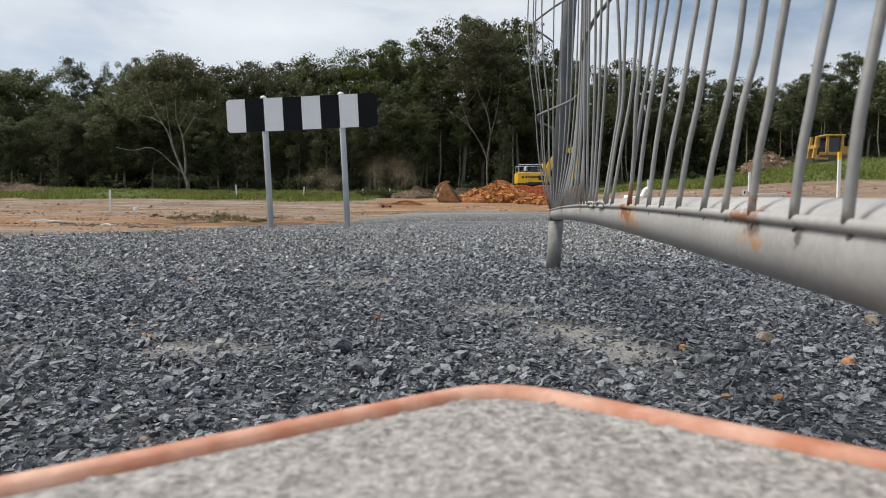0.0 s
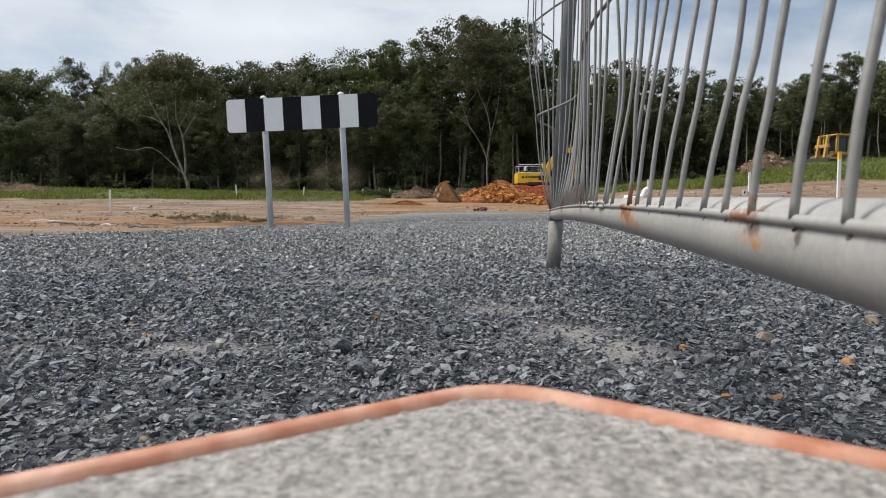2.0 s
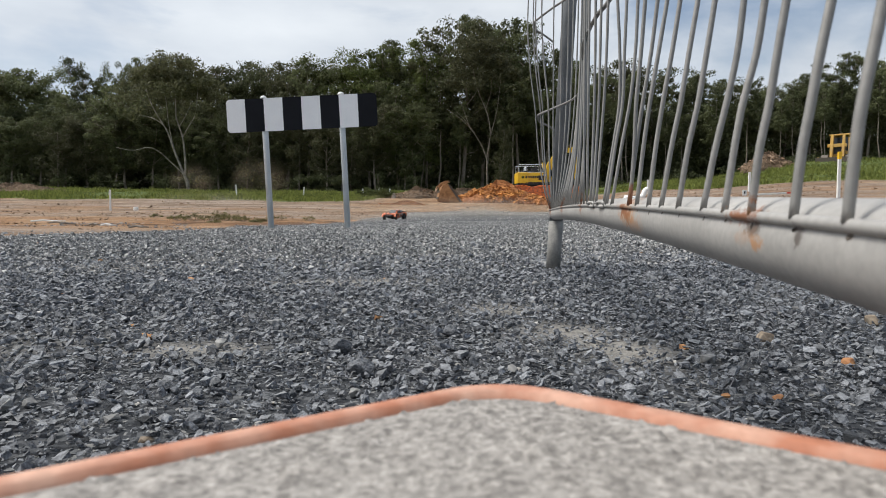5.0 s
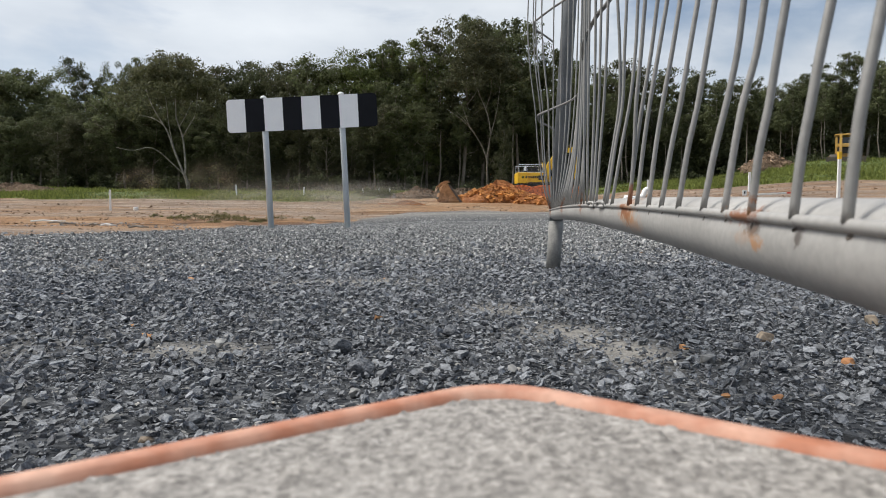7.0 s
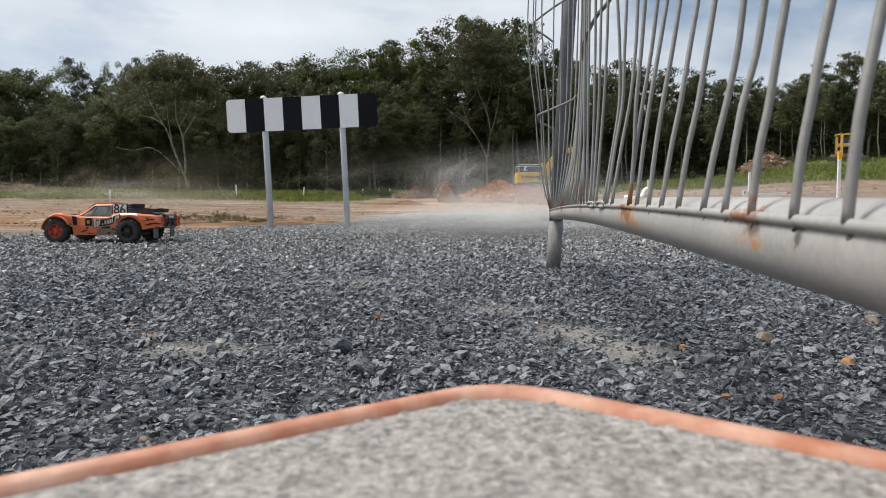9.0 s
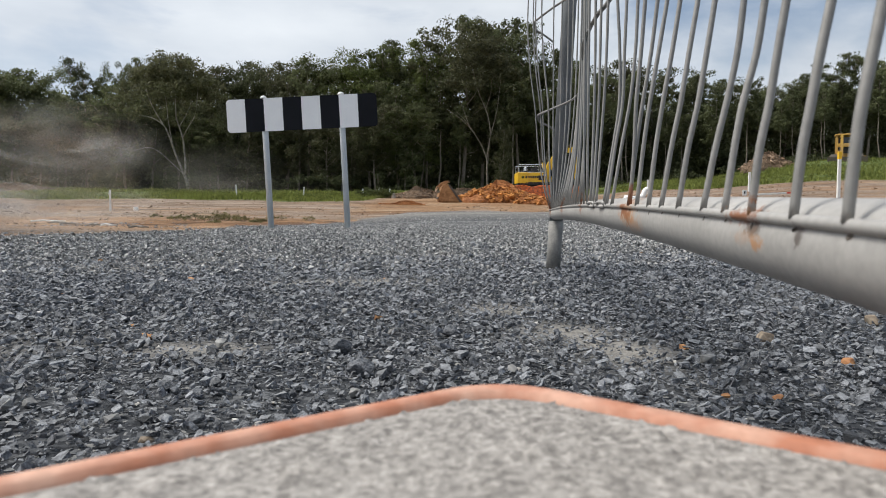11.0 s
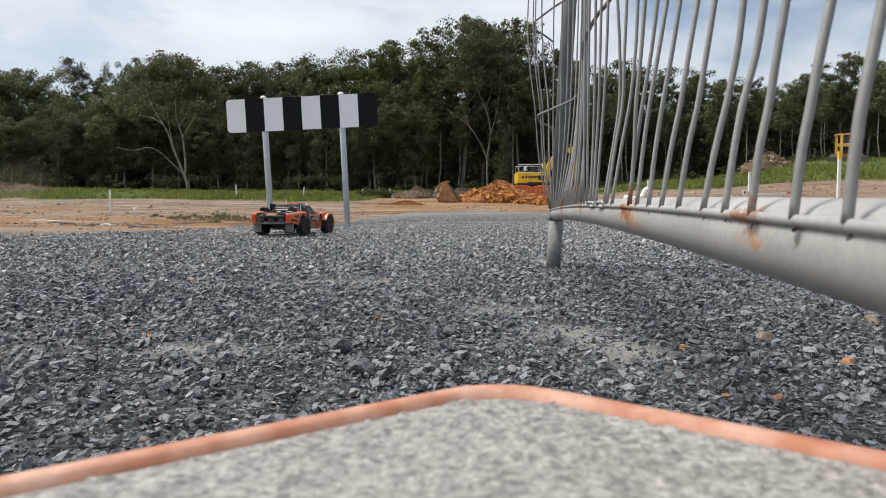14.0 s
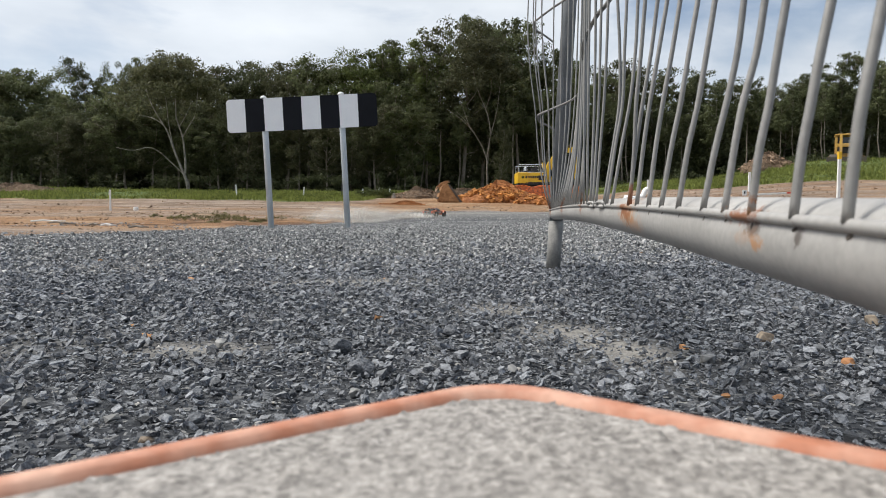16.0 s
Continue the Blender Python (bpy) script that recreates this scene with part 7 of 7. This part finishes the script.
# each cloud with its rows of seconds and place
DUST = [
    (dust_puff("thin brown haze drifting before the forest", (24, 4.0, 8.5), M_HAZE, 15), [(0, -4.0, 60, -6.0), (5.0, -8.0, 60, -6.0), (6.8, -14.0, 60, 1.0), (8.5, -20.0, 60, 3.4), (11.5, -40.0, 61, 3.6), (16, -66.0, 62, 4.0)]),
    (dust_puff("thin grey haze drifting along the forest foot", (28, 4.0, 8.0), M_HAZE_GREY, 16), [(0, 14.0, 58, -6.0), (5.0, 12.0, 58, -6.0), (7.0, 8.0, 58, 0.8), (8.0, 4.0, 58, 2.6), (9.2, -2.0, 58, 3.4), (11.5, -28.0, 59, 3.4), (16, -64.0, 60, 4.0)]),
    (dust_puff("brown dust hanging before the forest", (5.5, 3.0, 4.6), M_DUST_FAR, 1), [(0, -4.9, 59, 4.0), (4, -14.2, 59, 3.6), (8, -23, 60, 3.6), (16, -44, 61, 3.6)]),
    (dust_puff("brown dust hanging before the forest", (5.0, 3.0, 2.6), M_DUST_FAR, 2), [(0, -10.0, 58, 3.2), (4, -19.0, 58, 3.2), (8, -28, 58, 3.2), (16, -48, 58, 3.4)]),
    (dust_puff("low tan dust along the haul road", (9.0, 2.5, 1.3), M_DUST_THIN, 3), [(0, -6.0, 40, 0.55), (2, -8.2, 40, 0.75), (6, -17.0, 42, 1.0), (16, -40, 46, 1.5)]),
    (dust_puff("low tan dust along the haul road", (7.0, 2.0, 1.1), M_DUST_THIN, 4), [(0, 3.8, 37, -0.8), (1.6, 3.0, 36, -0.7), (2.6, 1.8, 34, 0.55), (6.0, -4.0, 32, 0.7), (9.0, -11, 32, 0.9), (16, -26, 34, 1.2)]),
    (dust_puff("thin pale dust over the gravel", (9.0, 2.0, 0.9), M_DUST_ROAD, 5), [(0, 2.0, 22, -0.7), (4.0, 2.0, 21, -0.7), (5.4, 0.5, 18, 0.35), (7.0, -2.4, 17, 0.45), (9.0, -7.5, 16.5, 0.5), (12, -16, 16.5, 0.7), (16, -27, 17, 0.9)]),
    (dust_puff("pale dust thrown up by the truck", (3.6, 2.2, 1.35), M_DUST, 6), [(0, 2.9, 7.0, -1.4), (7.3, 2.9, 7.0, -1.4), (8.2, 2.4, 7.6, 0.3), (9.0, 0.9, 8.2, 0.5), (9.6, -0.6, 8.6, 0.75), (11.3, -6.4, 9.4, 1.2), (16, -18, 11, 1.6)]),
    (dust_puff("pale dust rolling low over the gravel", (5.4, 4.2, 0.85), M_DUST_MID, 7), [(0, 2.4, 5.0, -0.6), (7.3, 2.4, 5.0, -0.6), (8.1, 2.4, 6.2, 0.02), (8.5, 1.8, 6.3, 0.05), (9.0, 0.85, 6.5, 0.07), (9.6, -0.5, 6.2, 0.2), (11.3, -6.8, 6.6, 0.25), (16, -18, 8, 0.6)]),
    (dust_puff("thin pale dust over the gravel", (1.9, 1.0, 0.26), M_DUST_LOW, 8), [(0, -1.1, 5.6, -0.4), (13.7, -1.1, 5.6, -0.4), (14.15, -1.25, 6.2, 0.05), (14.6, -1.45, 6.8, 0.06), (15.2, -2.0, 7.2, -0.02), (16.0, -3.0, 7.6, -0.3)]),
    (dust_puff("thin pale dust over the gravel", (1.7, 1.0, 0.26), M_DUST_LOW, 9), [(0, -0.7, 7.6, -0.4), (14.1, -0.8, 7.6, -0.4), (14.5, -0.9, 8.1, 0.05), (15.0, -1.15, 8.5, 0.07), (15.5, -1.5, 8.8, 0.0), (16.0, -2.0, 9.0, -0.2)]),
    (dust_puff("thin tan dust behind the truck", (2.4, 1.2, 0.42), M_DUST_LOW, 10), [(0, -0.9, 11.8, -0.6), (14.75, -0.8, 11.8, -0.5), (15.1, -1.05, 12.2, 0.0), (15.5, -1.5, 12.8, 0.05), (16.0, -2.0, 13.2, 0.03)]),
    (dust_puff("thin tan dust behind the truck", (2.6, 1.2, 0.46), M_DUST_LOW, 11), [(0, -1.5, 15.0, -0.7), (15.15, -1.5, 15.0, -0.6), (15.5, -1.6, 15.2, 0.0), (16.0, -1.9, 15.6, 0.08)]),
    (dust_puff("thin tan dust behind the truck", (2.4, 1.3, 0.5), M_DUST_LOW, 12), [(0, -1.2, 16.8, -0.7), (15.5, -1.2, 16.8, -0.6), (15.8, -1.1, 17.0, 0.0), (16.0, -1.15, 17.2, 0.06)]),
]


# ---- what moves ----
# truck: seconds, x, y, heading (0 to the east, 90 ahead), steering
TRUCK_OUT = [
    (0.0, -3.25, 38.6, 5, 0), (0.5, -2.75, 38.2, 0, 0), (1.0, -1.4, 37.0, -20, 0), (1.5, 0.8, 34.6, -50, -15), (1.8, 1.6, 34.2, -105, -20),
    (2.0, 1.85, 33.6, -155, -20), (2.5, 0.85, 31.2, -165, 0), (2.8, -0.05, 29.4, -120, 20), (3.0, -0.5, 28.0, -65, 20), (3.5, -0.02, 24.0, -35, -10),
    (3.8, 0.6, 21.8, -100, -20), (4.0, 0.92, 20.4, -145, -15), (4.2, 0.85, 19.3, -165, 0)]
TRUCK_NEAR = [
    (4.6, -0.35, 18.0, -155, 15), (5.1, -1.3, 16.2, -105, 20), (5.6, -0.9, 13.6, -60, 5), (6.0, 0.0, 11.2, -52, -5), (6.3, 0.95, 9.55, -72, -10), (6.4, 1.4, 9.25, -70, -10),
    (6.6, 2.2, 8.5, -66, -15), (7.0, 2.95, 6.3, -105, -20), (7.3, 2.1, 4.4, -150, -20), (7.5, 1.36, 3.85, -172, 0), (7.7, 1.17, 4.12, -183, 12), (7.9, 0.82, 4.38, -182, 8), (8.0, 0.59, 4.42, -180, 4),
    (8.2, 0.12, 4.55, -175, 2)]
TRUCK_WEST = [
    (8.5, -0.6, 4.6, -172, 0), (8.7, -1.13, 4.36, -175, 0), (9.0, -2.07, 4.12, -179, 4), (9.2, -2.7, 3.98, -175, 8), (9.6, -4.2, 3.6, -155, 12), (10.1, -5.6, 2.6, -120, 15),
    (10.7, -6.0, 1.2, -70, 15), (11.3, -5.0, 0.3, -15, 10), (12.0, -3.7, 0.2, 5, 5), (12.6, -2.6, 0.4, 22, 5), (12.9, -1.95, 0.95, 42, 5), (13.1, -1.42, 1.5, 50, 3)]
TRUCK_AWAY = [
    (13.2, -1.2, 1.94, 60, -14), (13.3, -1.16, 2.27, 70, -14), (13.4, -1.14, 2.62, 90, -10), (13.6, -1.12, 3.25, 95, -6), (13.8, -1.15, 4.12, 86, -4), (14.0, -1.12, 5.1, 76, 0), (14.2, -1.0, 6.25, 73, 0),
    (14.5, -0.72, 8.0, 70, 5), (14.7, -0.68, 9.7, 78, 5), (15.0, -1.1, 13.1, 98, -10), (15.3, -1.48, 15.6, 76, -12), (15.6, -1.13, 17.0, 50, -4), (15.8, -0.6, 17.7, 46, 0), (16.0, -0.22, 18.3, 60, 0)]


def truck_track():
    """Smooth place, heading and steering of the truck at every step of 1/30 s."""
    rows = np.array(TRUCK_OUT + TRUCK_NEAR + TRUCK_WEST + TRUCK_AWAY, float)
    rows[:, 3] = np.degrees(np.unwrap(np.radians(rows[:, 3])))
    t = np.arange(481) / 30.0
    out = []
    slope = np.gradient(rows, rows[:, 0], axis=0)
    for k in range(1, 5):
        p, m = rows[:, k], slope[:, k] * 0.8
        i = np.clip(np.searchsorted(rows[:, 0], t, "right") - 1, 0, len(rows) - 2)
        h = rows[i + 1, 0] - rows[i, 0]
        s = (t - rows[i, 0]) / h
        out.append((2 * s**3 - 3 * s**2 + 1) * p[i] + (s**3 - 2 * s**2 + s) * h * m[i] + (-2 * s**3 + 3 * s**2) * p[i + 1] + (s**3 - s**2) * h * m[i + 1])
    return t, *out


def move_truck():
    t, x, y, head, steer = truck_track()
    r = np.random.RandomState(2)
    bounce = np.convolve(r.normal(0, 1, 481 + 8), np.ones(4) / 4, "same")[4:-4]
    rows = []
    for i in range(0, 481):
        hx, hy = math.cos(math.radians(head[i])), math.sin(math.radians(head[i]))
        zf, zr = gz(x[i] + hx * AXLE, y[i] + hy * AXLE), gz(x[i] - hx * AXLE, y[i] - hy * AXLE)
        pitch = math.degrees(math.atan2(zf - zr, 2 * AXLE))
        rows.append((t[i], pose(x[i], y[i], (zf + zr) / 2 + 0.006 + 0.002 * bounce[i], 0, -pitch + 0.4 * bounce[i], head[i])))
    walk(CAR, rows[::2] + ([rows[-1]] if len(rows) % 2 == 0 else []))
    run = np.concatenate([[0], np.cumsum(np.hypot(np.diff(x), np.diff(y)))]) / WHEEL_R
    step = np.minimum(np.diff(run, prepend=0), radians(82))
    spin = np.cumsum(step)
    for k, wheel in enumerate(CAR_WHEELS):
        f, s = k < 2, 1 if k % 2 == 0 else -1
        base = Matrix.Translation((AXLE if f else -AXLE, s * TRACK, WHEEL_R))
        walk(wheel, [(t[i], base @ Matrix.Rotation(math.radians(steer[i] if f else 0), 4, "Z") @ Matrix.Rotation(spin[i], 4, "Y")) for i in range(481)])


def motions():
    move_truck()
    at = DOZER.matrix_basis.translation
    walk(DOZER, [(t, pose(at.x + dx, at.y, gz(at.x + dx, at.y) - 0.35, 0, 0, a)) for t, dx, a in ((0, 0.0, 0), (2, 0.6, 14), (4, 1.0, 34), (6.5, 1.4, 58), (7.5, 1.5, 62), (12, 1.5, 63), (16, 1.45, 62))])
    for cloud, rows in DUST:
        walk(cloud, [(t, pose(x, y, z, 0, 0, 0)) for t, x, y, z in rows])
    base = TALL_TREE.matrix_basis.copy()
    place, turn = base.translation, base.to_euler().z
    walk(TALL_TREE, [(t, Matrix.Translation(place) @ pose(0, 0, 0, 0, a, 0) @ Matrix.Rotation(turn, 4, "Z")) for t, a in ((0, 0.4), (1.5, 0.1), (3.5, -1.2), (5, 0.2), (7, 0.3), (9, -0.6), (12.5, -0.3), (14.5, 0.5), (16, 0.4))])


motions()
